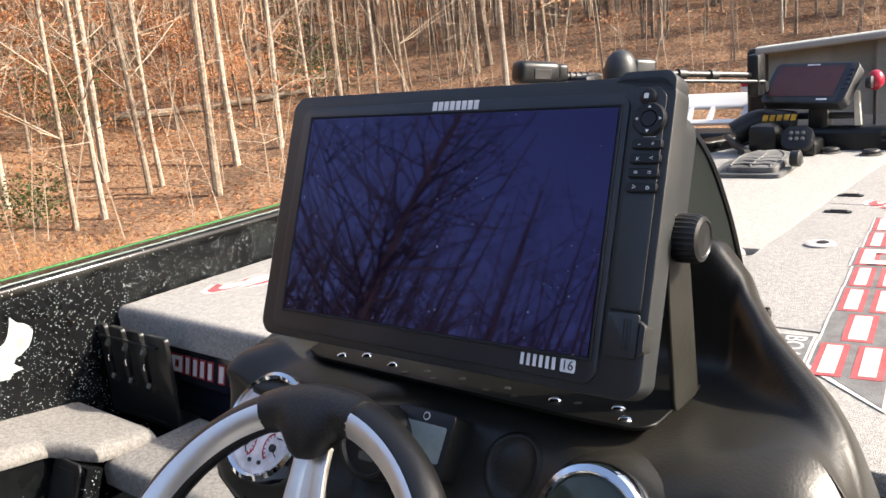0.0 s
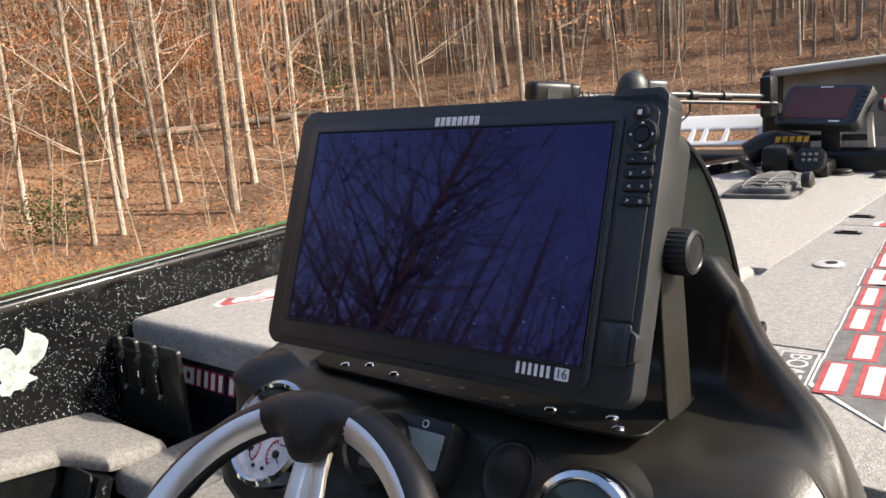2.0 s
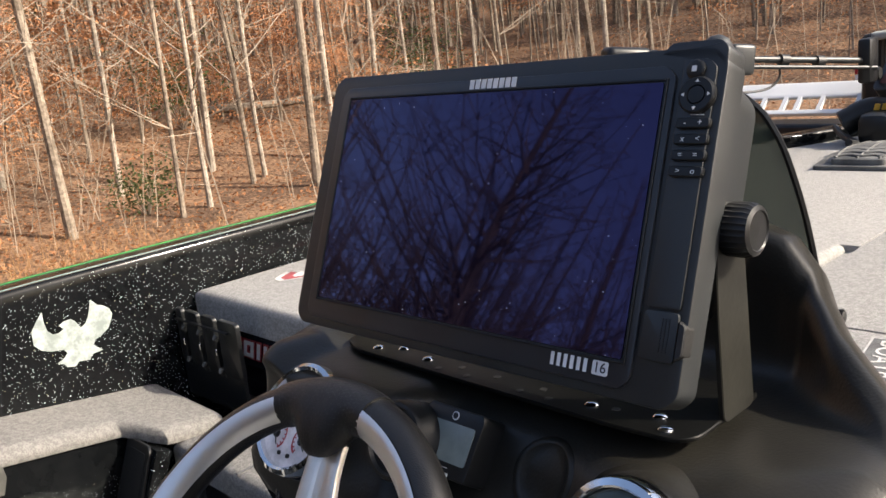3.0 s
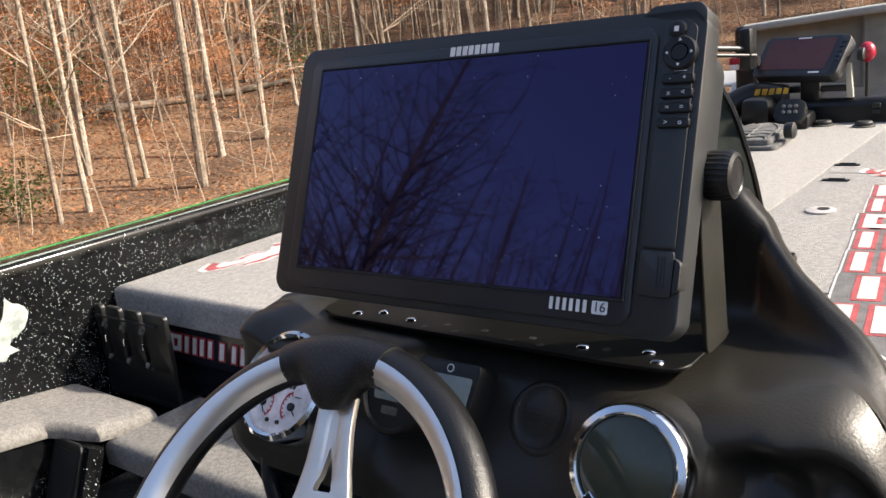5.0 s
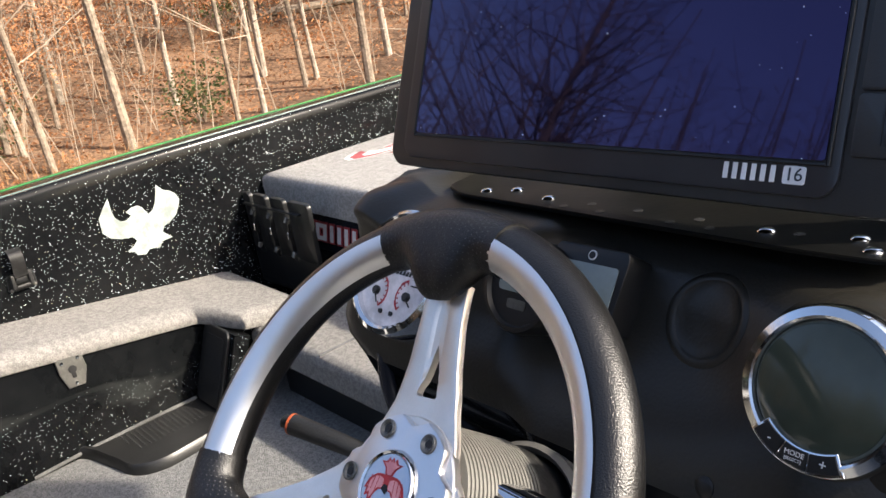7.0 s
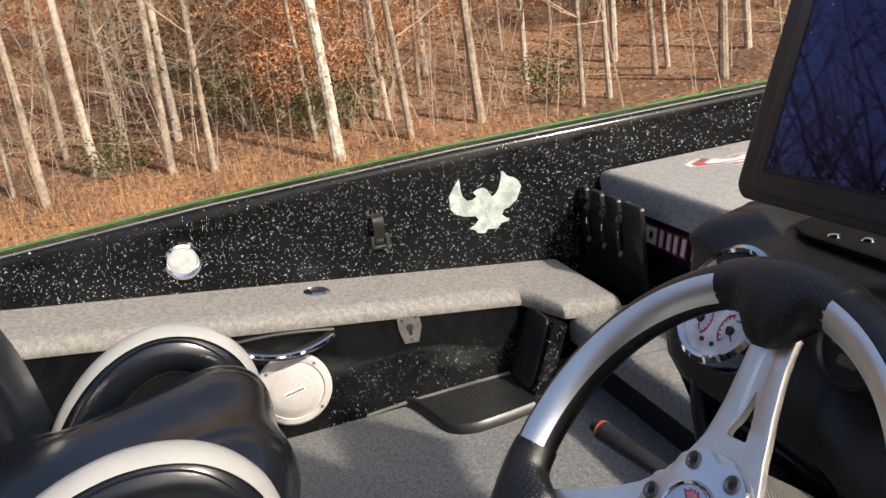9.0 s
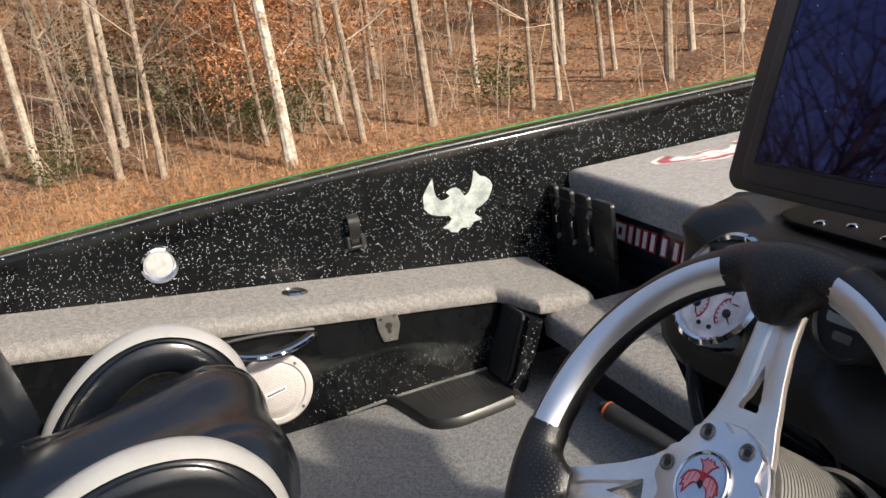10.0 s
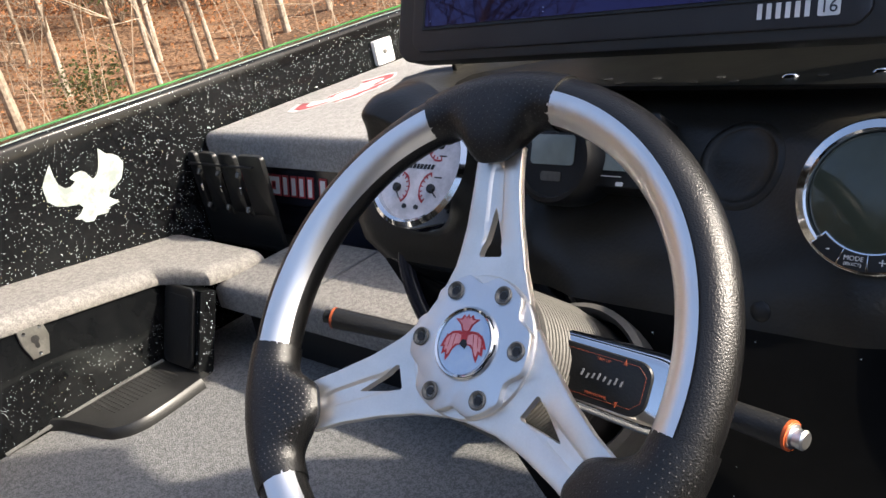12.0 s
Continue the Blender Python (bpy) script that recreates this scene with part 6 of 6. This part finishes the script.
for x in (0.55, 1.25, 2.0):
    part("bed_rib", prism([(x, 1.3), (x + 0.12, 1.3), (x + 0.12, 1.80 + 0.05 * x), (x, 1.77 + 0.05 * x)], 0.04, bed, 0.008, 1), liner, truck)
part("bed_floor", box((0.0, 1.24, -1.50), (3.2, 1.30, -0.055), 0, 1, bed), liner, truck)
for k in range(9):
    part("floor_rib", box((0.05, 1.30, -1.42 + 0.15 * k), (3.15, 1.315, -1.36 + 0.15 * k), 0, 1, bed), liner, truck)
part("bed_side", prism([(0.0, 0.8), (3.2, 0.8), (3.2, 1.70), (0.0, 1.62)], 0.06, bed, z0=-1.56), liner, truck)
part("front_wall", box((3.14, 0.8, -1.50), (3.2, 1.70, -0.06), 0, 1, bed), liner, truck)
part("lower_side", prism(soften([(0.0, 0.50), (3.2, 0.50), (3.2, 0.82), (0.0, 0.82)], 0.04), 1.56, bed, 0.02, 2, z0=-1.56), truck_white, truck)
cab = part("cab", prism(soften([(3.21, 0.50), (6.25, 0.50), (6.38, 0.95), (6.20, 1.25), (5.25, 1.34), (4.70, 1.97), (3.40, 2.0), (3.21, 1.40)], 0.10), 1.62, bed, 0.05, 3, z0=-1.60), truck_white, truck, "white truck cab and bonnet")
for x0, x1, t0, t1 in ((3.42, 4.10, 3.52, 4.10), (4.18, 5.00, 4.18, 4.62)):
    part("side_window", prism(soften([(x0, 1.42), (x1, 1.40), (t1, 1.86), (t0, 1.88)], 0.04), 0.006, bed, z0=0.021), navy, cab, "dark side window")
for x in (0.85, 5.35):
    for dz in (-0.10, -1.46):
        wt = shade("wheel", lathe([(0.22, -0.11), (0.36, -0.11), (0.385, -0.07), (0.385, 0.07), (0.36, 0.11), (0.22, 0.11)], bed @ Matrix.Translation((x, 0.385, dz)), 32), rubber, truck)
        shade("rim", lathe([(0.22, -0.09), (0.22, 0.08), (0.08, 0.05), (0, 0.05)], bed @ Matrix.Translation((x, 0.385, dz)), 24), silver, wt)
part("corner_post", box((-1.72, 4.98, 1.05), (-1.60, 5.10, 1.78), 0.03, 3), plastic, truck)
part("tail_lamp", box((-1.740, 4.955, 1.575), (-1.670, 5.0, 1.612), 0.008), red_lens, truck, "red tail lamp")
part("tail_lamp", box((-1.738, 4.957, 1.545), (-1.690, 5.0, 1.574), 0.005), white, truck)
part("wheel_well", box((0.45, 1.29, -0.40), (1.30, 1.52, -0.05), 0.06, 3, bed), liner, truck)

# ---- trailer bunks that carry the hull ----
trailer = thing("boat_trailer", (-0.68, 0.5, 0.0), "black boat trailer under the hull", "trailer")
for x in (-1.15, -0.21):
    part("bunk", box((x - 0.06, -1.5, 0.70), (x + 0.06, 2.6, 0.80), 0.01), plastic, trailer)
    part("beam", box((x - 0.05, -1.4, 0.45), (x + 0.05, 3.4, 0.58), 0.01), plastic, trailer)
for y in (-1.2, 0.4, 2.0):
    part("cross_beam", box((-1.5, y - 0.05, 0.50), (0.15, y + 0.05, 0.70), 0.01), plastic, trailer)
for x in (-1.62, 0.30):
    wz = basis((x, -0.6, 0.33), (0, 1, 0), (0, 0, 1))
    w = shade("wheel", lathe([(0.20, -0.09), (0.31, -0.09), (0.33, -0.06), (0.33, 0.06), (0.31, 0.09), (0.20, 0.09)], wz, 36), rubber, trailer)
    shade("rim", lathe([(0.20, -0.06), (0.20, 0.07), (0.06, 0.05), (0, 0.05)], wz, 24), silver, w)
part("tongue", box((-0.74, 3.3, 0.45), (-0.62, 5.0, 0.56), 0.01), plastic, trailer)
part("axle", box((-1.6, -0.65, 0.28), (0.28, -0.55, 0.38), 0.01), plastic, trailer)


# ---- woods ----
def add_tube(bm, path, radii, n):
    rings, side = [], None
    k = len(path)
    for i in range(k):
        t = (path[min(i + 1, k - 1)] - path[max(i - 1, 0)]).normalized()
        if side is None:
            side = t.orthogonal().normalized()
        side = (side - t * side.dot(t)).normalized()
        up = t.cross(side)
        rings.append([bm.verts.new(path[i] + radii[i] * (math.cos(6.2832 * j / n) * side + math.sin(6.2832 * j / n) * up)) for j in range(n)])
    for a, b in zip(rings, rings[1:]):
        for j in range(n):
            bm.faces.new((a[j], a[(j + 1) % n], b[(j + 1) % n], b[j]))


def wander(rng, start, way, length, segs, bend, rise):
    pts, p, d = [start], start.copy(), way.normalized()
    for _ in range(segs):
        d = (d + Vector((rng.uniform(-bend, bend), rng.uniform(-bend, bend), rng.uniform(-bend, bend) * 0.6 + rise))).normalized()
        p = p + d * (length / segs)
        pts.append(p.copy())
    return pts


def branches(rng, bm, trunk, r0, height, count, low, fine=True, reach=1.0):
    k = len(trunk)
    for _ in range(count):
        t = low + (0.97 - low) * rng.random()
        f = t * (k - 1)
        i = min(int(f), k - 2)
        p = trunk[i].lerp(trunk[i + 1], f - i)
        a = rng.uniform(0, 6.2832)
        ln = height * rng.uniform(0.10, 0.26) * (1.15 - t) * reach
        ln = max(ln, 0.5)
        limb = wander(rng, p, Vector((math.cos(a), math.sin(a), rng.uniform(0.1, 0.9))), ln, 5, 0.22, 0.06)
        rr = max(0.006, r0 * (1 - t) * rng.uniform(0.25, 0.45))
        add_tube(bm, limb, [rr * (1 - 0.8 * q / 5) for q in range(6)], 4 if fine else 3)
        if not fine:
            continue
        for _ in range(4):
            j = rng.randint(1, 4)
            a2 = rng.uniform(0, 6.2832)
            sub = wander(rng, limb[j], (limb[j + 1] - limb[j]).normalized() + Vector((math.cos(a2), math.sin(a2), rng.uniform(-0.2, 0.6))) * 0.9, ln * rng.uniform(0.25, 0.5), 3, 0.25, 0.04)
            add_tube(bm, sub, [rr * 0.42, rr * 0.30, rr * 0.2, rr * 0.10], 3)
            for _ in range(3):
                q = rng.randint(0, 2)
                a3 = rng.uniform(0, 6.2832)
                tw = wander(rng, sub[q + 1], Vector((math.cos(a3), math.sin(a3), rng.uniform(-0.2, 0.7))), ln * rng.uniform(0.10, 0.24), 2, 0.3, 0.0)
                add_tube(bm, tw, [rr * 0.18 + 0.0015, rr * 0.12 + 0.001, 0.001], 3)


def leaves(rng, bm, points, per, spread, size):
    for p in points:
        for _ in range(per):
            c = p + Vector((rng.gauss(0, spread), rng.gauss(0, spread), rng.gauss(0, spread * 0.45)))
            u = Vector((rng.gauss(0, 1), rng.gauss(0, 1), rng.gauss(0, 0.5))).normalized() * size * rng.uniform(0.6, 1.3)
            v = u.orthogonal().normalized() * size * 0.42
            bm.faces.new([bm.verts.new(q) for q in (c - u * 0.5, c + v, c + u * 0.6, c - v)])


def tree_kind(seed, height, r0, count, low, mat, name="tree", label="tall bare winter tree with a pale grey-brown trunk", leafy=0, tw=None, reach=1.0):
    rng = random.Random(seed)
    tr = thing(name, (0, 0, 0), label, "tree", "wood edge trees")
    trunk = wander(rng, Vector((0, 0, -0.3)), Vector((rng.uniform(-0.03, 0.03), rng.uniform(-0.03, 0.03), 1)), height, 12, 0.035, 0.06)
    bm = bmesh.new()
    add_tube(bm, trunk, [r0 * (1.25 if q == 0 else 1.0) * (1 - 0.86 * (q / 12) ** 1.1) for q in range(13)], 9)
    shade("trunk", bm, mat, tr)
    bm = bmesh.new()
    branches(rng, bm, trunk, r0, height, count, low, True, reach)
    part("crown", bm, tw or twig, tr, "bare branches and twigs")
    if leafy:
        bm = bmesh.new()
        pts = []
        for _ in range(leafy):
            t = rng.uniform(0.12, 0.75)
            f = t * 12
            i = int(f)
            p = trunk[i].lerp(trunk[i + 1], f - i)
            a = rng.uniform(0, 6.2832)
            d = rng.uniform(0.2, 1.0) * height * 0.24 * (1.1 - t)
            for s in range(4):
                pts.append(p + Vector((math.cos(a), math.sin(a), 0.15)) * d * (0.4 + 0.22 * s))
        leaves(rng, bm, pts, 13, 0.11, 0.034)
        part("foliage", bm, leaf, tr, "dry orange leaves still on the twigs")
    return tr


def place(x, y, turn=0.0, s=1.0):
    return Matrix.LocRotScale((x, y, hill(x, y)), Euler((0, 0, turn)), None)


def polar(az, r):
    return -r * math.sin(radians(az)), r * math.cos(radians(az))


big = [tree_kind(10 + k, 15 + 1.3 * k, 0.066 - 0.004 * k, 30, 0.16, (bark, bark_dark, bark)[k % 3]) for k in range(5)]
slim = [tree_kind(30 + k, 11 + k, 0.046 - 0.004 * k, 24, 0.10, (bark, bark_dark)[k % 2], label="slender bare young tree with thin twigs") for k in range(4)]
beech = [tree_kind(50 + k, 5.5 + 0.8 * k, 0.035, 12, 0.12, bark_dark, "beech_sapling", "young beech holding dry orange leaves", 150) for k in range(4)]
patchy = tree_kind(47, 16.5, 0.074, 26, 0.12, bark_patchy, label="tall pale tree with patchy white and brown bark")
patchy.matrix_basis = place(*polar(79.25, 10.5), 1.0)
for ob in beech:
    ob["group"] = "beech saplings"

rng = random.Random(5)
used = set()


def stand(kinds, az, r):
    x, y = polar(az, r)
    src = kinds[rng.randrange(len(kinds))]
    m = place(x, y, rng.uniform(0, 6.28))
    if src not in used:
        used.add(src)
        src.matrix_basis = m
        return src
    return copy_thing(src, m)


# trees at the wood's edge, by bearing and distance
for az, r in ((97.8, 10.9), (94.6, 11.7), (90.2, 11.2), (89.4, 12.6), (69.6, 11.4), (54.1, 12.6), (60.8, 14.4), (52.6, 14.2), (92.0, 17), (45.5, 17), (36.4, 19), (34.5, 17), (104, 13), (27.9, 24), (20, 26), (14, 24), (72.2, 18)):
    stand(big, az, r)
for az, r in ((87.5, 10.9), (75.7, 12.0), (76.6, 12.3), (74.3, 11.0), (86.0, 13.7), (62.9, 11.8), (61.1, 12.2), (58.2, 13.3), (57.4, 13.6), (49.7, 14.7), (47.4, 16.8), (43.1, 18), (41.2, 16), (38.5, 22), (31.7, 18), (29.5, 25), (25.0, 22), (66.5, 13.6), (68, 15.5), (73.0, 14.5), (83.0, 14.5), (92.6, 13.5), (96.2, 13), (99.5, 11.6), (17.5, 20)):
    stand(slim, az, r)
for az, r in ((80.6, 11.4), (82.6, 12.2), (84.2, 13.0), (78.2, 12.6), (81.6, 14.0), (76.6, 14.2), (73.6, 13.2), (52.3, 19.0), (51.2, 16.6), (56, 17), (60.6, 16.5), (64.8, 16.5), (71, 17), (86.5, 18), (46.6, 21), (40, 23), (91, 20), (68.7, 19), (36, 26), (50, 24), (96, 21)):
    stand(beech, az, r)
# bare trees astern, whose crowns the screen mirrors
stern = [tree_kind(70 + k, 10.5 + 1.2 * k, 0.10, 110, 0.10, bark_silhouette, label="dark bare tree with a dense crown of twigs", tw=bark_silhouette, reach=2.2) for k in range(3)]
broad = tree_kind(76, 14.5, 0.20, 150, 0.14, bark_silhouette, label="broad dark bare tree with a wide crown", tw=bark_silhouette, reach=2.3)
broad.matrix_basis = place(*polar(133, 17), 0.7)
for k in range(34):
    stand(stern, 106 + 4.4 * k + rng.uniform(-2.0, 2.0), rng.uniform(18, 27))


def far_woods():
    bm = bmesh.new()
    r_ = random.Random(77)
    for _ in range(2500):
        az = r_.uniform(-25, 122)
        r = 19 + 62 * r_.random() ** 0.8
        x, y = polar(az, r)
        h = r_.uniform(10, 19)
        r0 = r_.uniform(0.025, 0.105) * (0.8 + r / 120)
        trunk = wander(r_, Vector((x, y, hill(x, y) - 0.3)), Vector((r_.uniform(-0.05, 0.05), r_.uniform(-0.05, 0.05), 1)), h, 6, 0.04, 0.06)
        add_tube(bm, trunk, [r0 * (1 - 0.85 * q / 6) for q in range(7)], 4)
        branches(r_, bm, trunk, r0 * 0.8, h, 9, 0.12, False)
    # a haze of thin saplings on the slope ahead of the bow
    for _ in range(1400):
        az, r = r_.uniform(-25, 62), 17 + 50 * r_.random() ** 0.9
        x, y = polar(az, r)
        h = r_.uniform(4, 13)
        r0 = r_.uniform(0.010, 0.035) * (0.8 + r / 60)
        trunk = wander(r_, Vector((x, y, hill(x, y) - 0.2)), Vector((r_.uniform(-0.07, 0.07), r_.uniform(-0.07, 0.07), 1)), h, 5, 0.06, 0.05)
        add_tube(bm, trunk, [r0 * (1 - 0.85 * q / 5) for q in range(6)], 4)
        branches(r_, bm, trunk, r0, h, 4, 0.2, False, 0.8)
    return bm


tagged(bm_out(far_woods(), "far_woods", bark_dark, True), "dense bare winter woods climbing the slope", "woods", kind="stuff")


def stern_woods():
    bm = bmesh.new()
    r_ = random.Random(79)
    for _ in range(700):
        az, r = r_.uniform(106, 262), 24 + 26 * r_.random()
        x, y = polar(az, r)
        h = r_.uniform(10, 17.5)
        r0 = r_.uniform(0.06, 0.14)
        trunk = wander(r_, Vector((x, y, hill(x, y) - 0.3)), Vector((r_.uniform(-0.08, 0.08), r_.uniform(-0.08, 0.08), 1)), h, 6, 0.07, 0.06)
        add_tube(bm, trunk, [r0 * (1 - 0.85 * q / 6) for q in range(7)], 5)
        branches(r_, bm, trunk, r0 * 1.3, h, 26, 0.10, False, 1.6)
    return bm


tagged(bm_out(stern_woods(), "stern_woods", bark_silhouette, True), "dark bare woods behind the boat", "woods", kind="stuff")


def brush():
    bm = bmesh.new()
    r_ = random.Random(78)
    for _ in range(1500):
        az, r = r_.uniform(-5, 112), 10.8 + 26 * r_.random() ** 1.4
        if az < 66 and r_.random() < 0.7:
            continue
        x, y = polar(az, r)
        h = r_.uniform(1.2, 4.0)
        stem = wander(r_, Vector((x, y, hill(x, y) - 0.1)), Vector((r_.uniform(-0.25, 0.25), r_.uniform(-0.25, 0.25), 1)), h, 5, 0.12, 0.03)
        r0 = 0.003 + 0.0022 * h * r_.random()
        add_tube(bm, stem, [r0 * (1 - 0.8 * q / 5) for q in range(6)], 3)
        for _ in range(7):
            j = r_.randint(1, 4)
            a = r_.uniform(0, 6.2832)
            tw = wander(r_, stem[j], Vector((math.cos(a), math.sin(a), r_.uniform(0.0, 0.9))), h * r_.uniform(0.12, 0.34), 3, 0.25, 0.02)
            add_tube(bm, tw, [r0 * 0.6, r0 * 0.45, r0 * 0.3, 0.001], 3)
    return bm


tagged(bm_out(brush(), "undergrowth", twig, False), "thin bare undergrowth stems and twigs", "undergrowth", kind="stuff")


def scattered(seed, n, r0, r1, size, up, az0=-10, az1=112):
    bm = bmesh.new()
    r_ = random.Random(seed)
    for _ in range(n):
        az, r = r_.uniform(az0, az1), r0 + (r1 - r0) * r_.random() ** 1.3
        x, y = polar(az, r)
        c = Vector((x, y, hill(x, y) + r_.uniform(0, up)))
        u = Vector((r_.gauss(0, 1), r_.gauss(0, 1), r_.gauss(0, 0.5))).normalized() * size * r_.uniform(0.6, 1.4)
        v = u.orthogonal().normalized() * size * 0.5
        bm.faces.new([bm.verts.new(q) for q in (c - u * 0.5, c + v * 0.6, c + u * 0.5, c - v * 0.6)])
    return bm


tagged(bm_out(scattered(81, 26000, 9.5, 30, 0.062, 0.06), "fallen_leaves", leaf, False), "loose dry leaves over the forest floor", "leaves", kind="stuff")


def far_leaves():
    bm = bmesh.new()
    r_ = random.Random(83)
    for k in range(1150):
        az, r = r_.uniform(58, 110) if k % 5 else r_.uniform(20, 58), 12.5 + 40 * r_.random() ** 1.2
        x, y = polar(az, r)
        p = Vector((x, y, hill(x, y) + r_.uniform(0.4, 5.5)))
        a = r_.uniform(0, 6.2832)
        out = Vector((math.cos(a), math.sin(a), r_.uniform(-0.15, 0.2))) * r_.uniform(0.15, 0.34)
        # a flat layered spray strung along a twig
        leaves(r_, bm, [p + out * q for q in range(8)], 12, 0.17, 0.034 + 0.0013 * r)
    return bm


tagged(bm_out(far_leaves(), "far_foliage", leaf, False), "sparse orange leaf sprays deep in the woods", "foliage", kind="stuff")


def grass():
    bm = bmesh.new()
    r_ = random.Random(84)
    for _ in range(6500):
        az, r = r_.uniform(60, 112), r_.uniform(8.6, 11.4)
        x, y = polar(az, r)
        b = Vector((x, y, hill(x, y)))
        d = Vector((r_.gauss(0, 0.3), r_.gauss(0, 0.3), 1)) * r_.uniform(0.08, 0.24)
        w = Vector((r_.gauss(0, 1), r_.gauss(0, 1), 0)).normalized() * 0.0035
        bm.faces.new([bm.verts.new(q) for q in (b - w, b + w, b + d)])
    return bm


tagged(bm_out(grass(), "dry_grass", straw, False), "strip of pale dry grass at the wood edge", "grass", kind="stuff")
for k, (az, r, h) in enumerate(((93.5, 11.5, 0.7), (84.8, 12.4, 1.5), (80.9, 11.7, 1.0), (78.3, 11.9, 1.1), (65.0, 12.2, 0.8), (62.2, 17.0, 2.2), (85.6, 17.2, 3.2), (91.1, 16.0, 1.7), (83.8, 22, 5.0), (88, 24, 6.0), (93.5, 25, 6.0), (56.5, 27, 4.0), (47, 19, 1.6), (70, 26, 4.0), (61, 30, 5.0))):
    x, y = polar(az, r)
    r_ = random.Random(90 + k)
    sh = thing("evergreen_shrub", (x, y, hill(x, y)), "dark green evergreen shrub among the dry leaves", "shrub", "evergreen shrubs")
    stems, pts = bmesh.new(), []
    base = Vector((x, y, hill(x, y) - 0.05))
    for _ in range(9 + int(2 * h)):
        a = r_.uniform(0, 6.28)
        st = wander(r_, base, Vector((math.cos(a) * 0.5, math.sin(a) * 0.5, 1)), h * r_.uniform(0.6, 1.1), 5, 0.2, 0.02)
        add_tube(stems, st, [0.012, 0.010, 0.008, 0.006, 0.004, 0.002], 4)
        pts += st[2:]
    part("stem", stems, twig, sh)
    bm = bmesh.new()
    leaves(r_, bm, pts, 20, 0.24 * h ** 0.5, 0.032 + 0.016 * h)
    part("foliage", bm, evergreen, sh)
for k, (az, r, ln, turn) in enumerate(((92, 17.5, 3.0, 75), (61, 18, 5, 70), (73, 22, 6, 110))):
    x, y = polar(az, r)
    d = Vector((math.cos(radians(turn)), math.sin(radians(turn)), 0))
    p = [Vector((x, y, 0)) + d * (ln * q / 6) for q in range(7)]
    for q in p:
        q.z = hill(q.x, q.y) + 0.10
    lg = tagged(bm_out(tube(p, [0.085, 0.08, 0.075, 0.07, 0.065, 0.055, 0.04], 8), "fallen_log", bark_dark, True), "fallen bare log lying in the leaf litter", "log", "fallen logs")
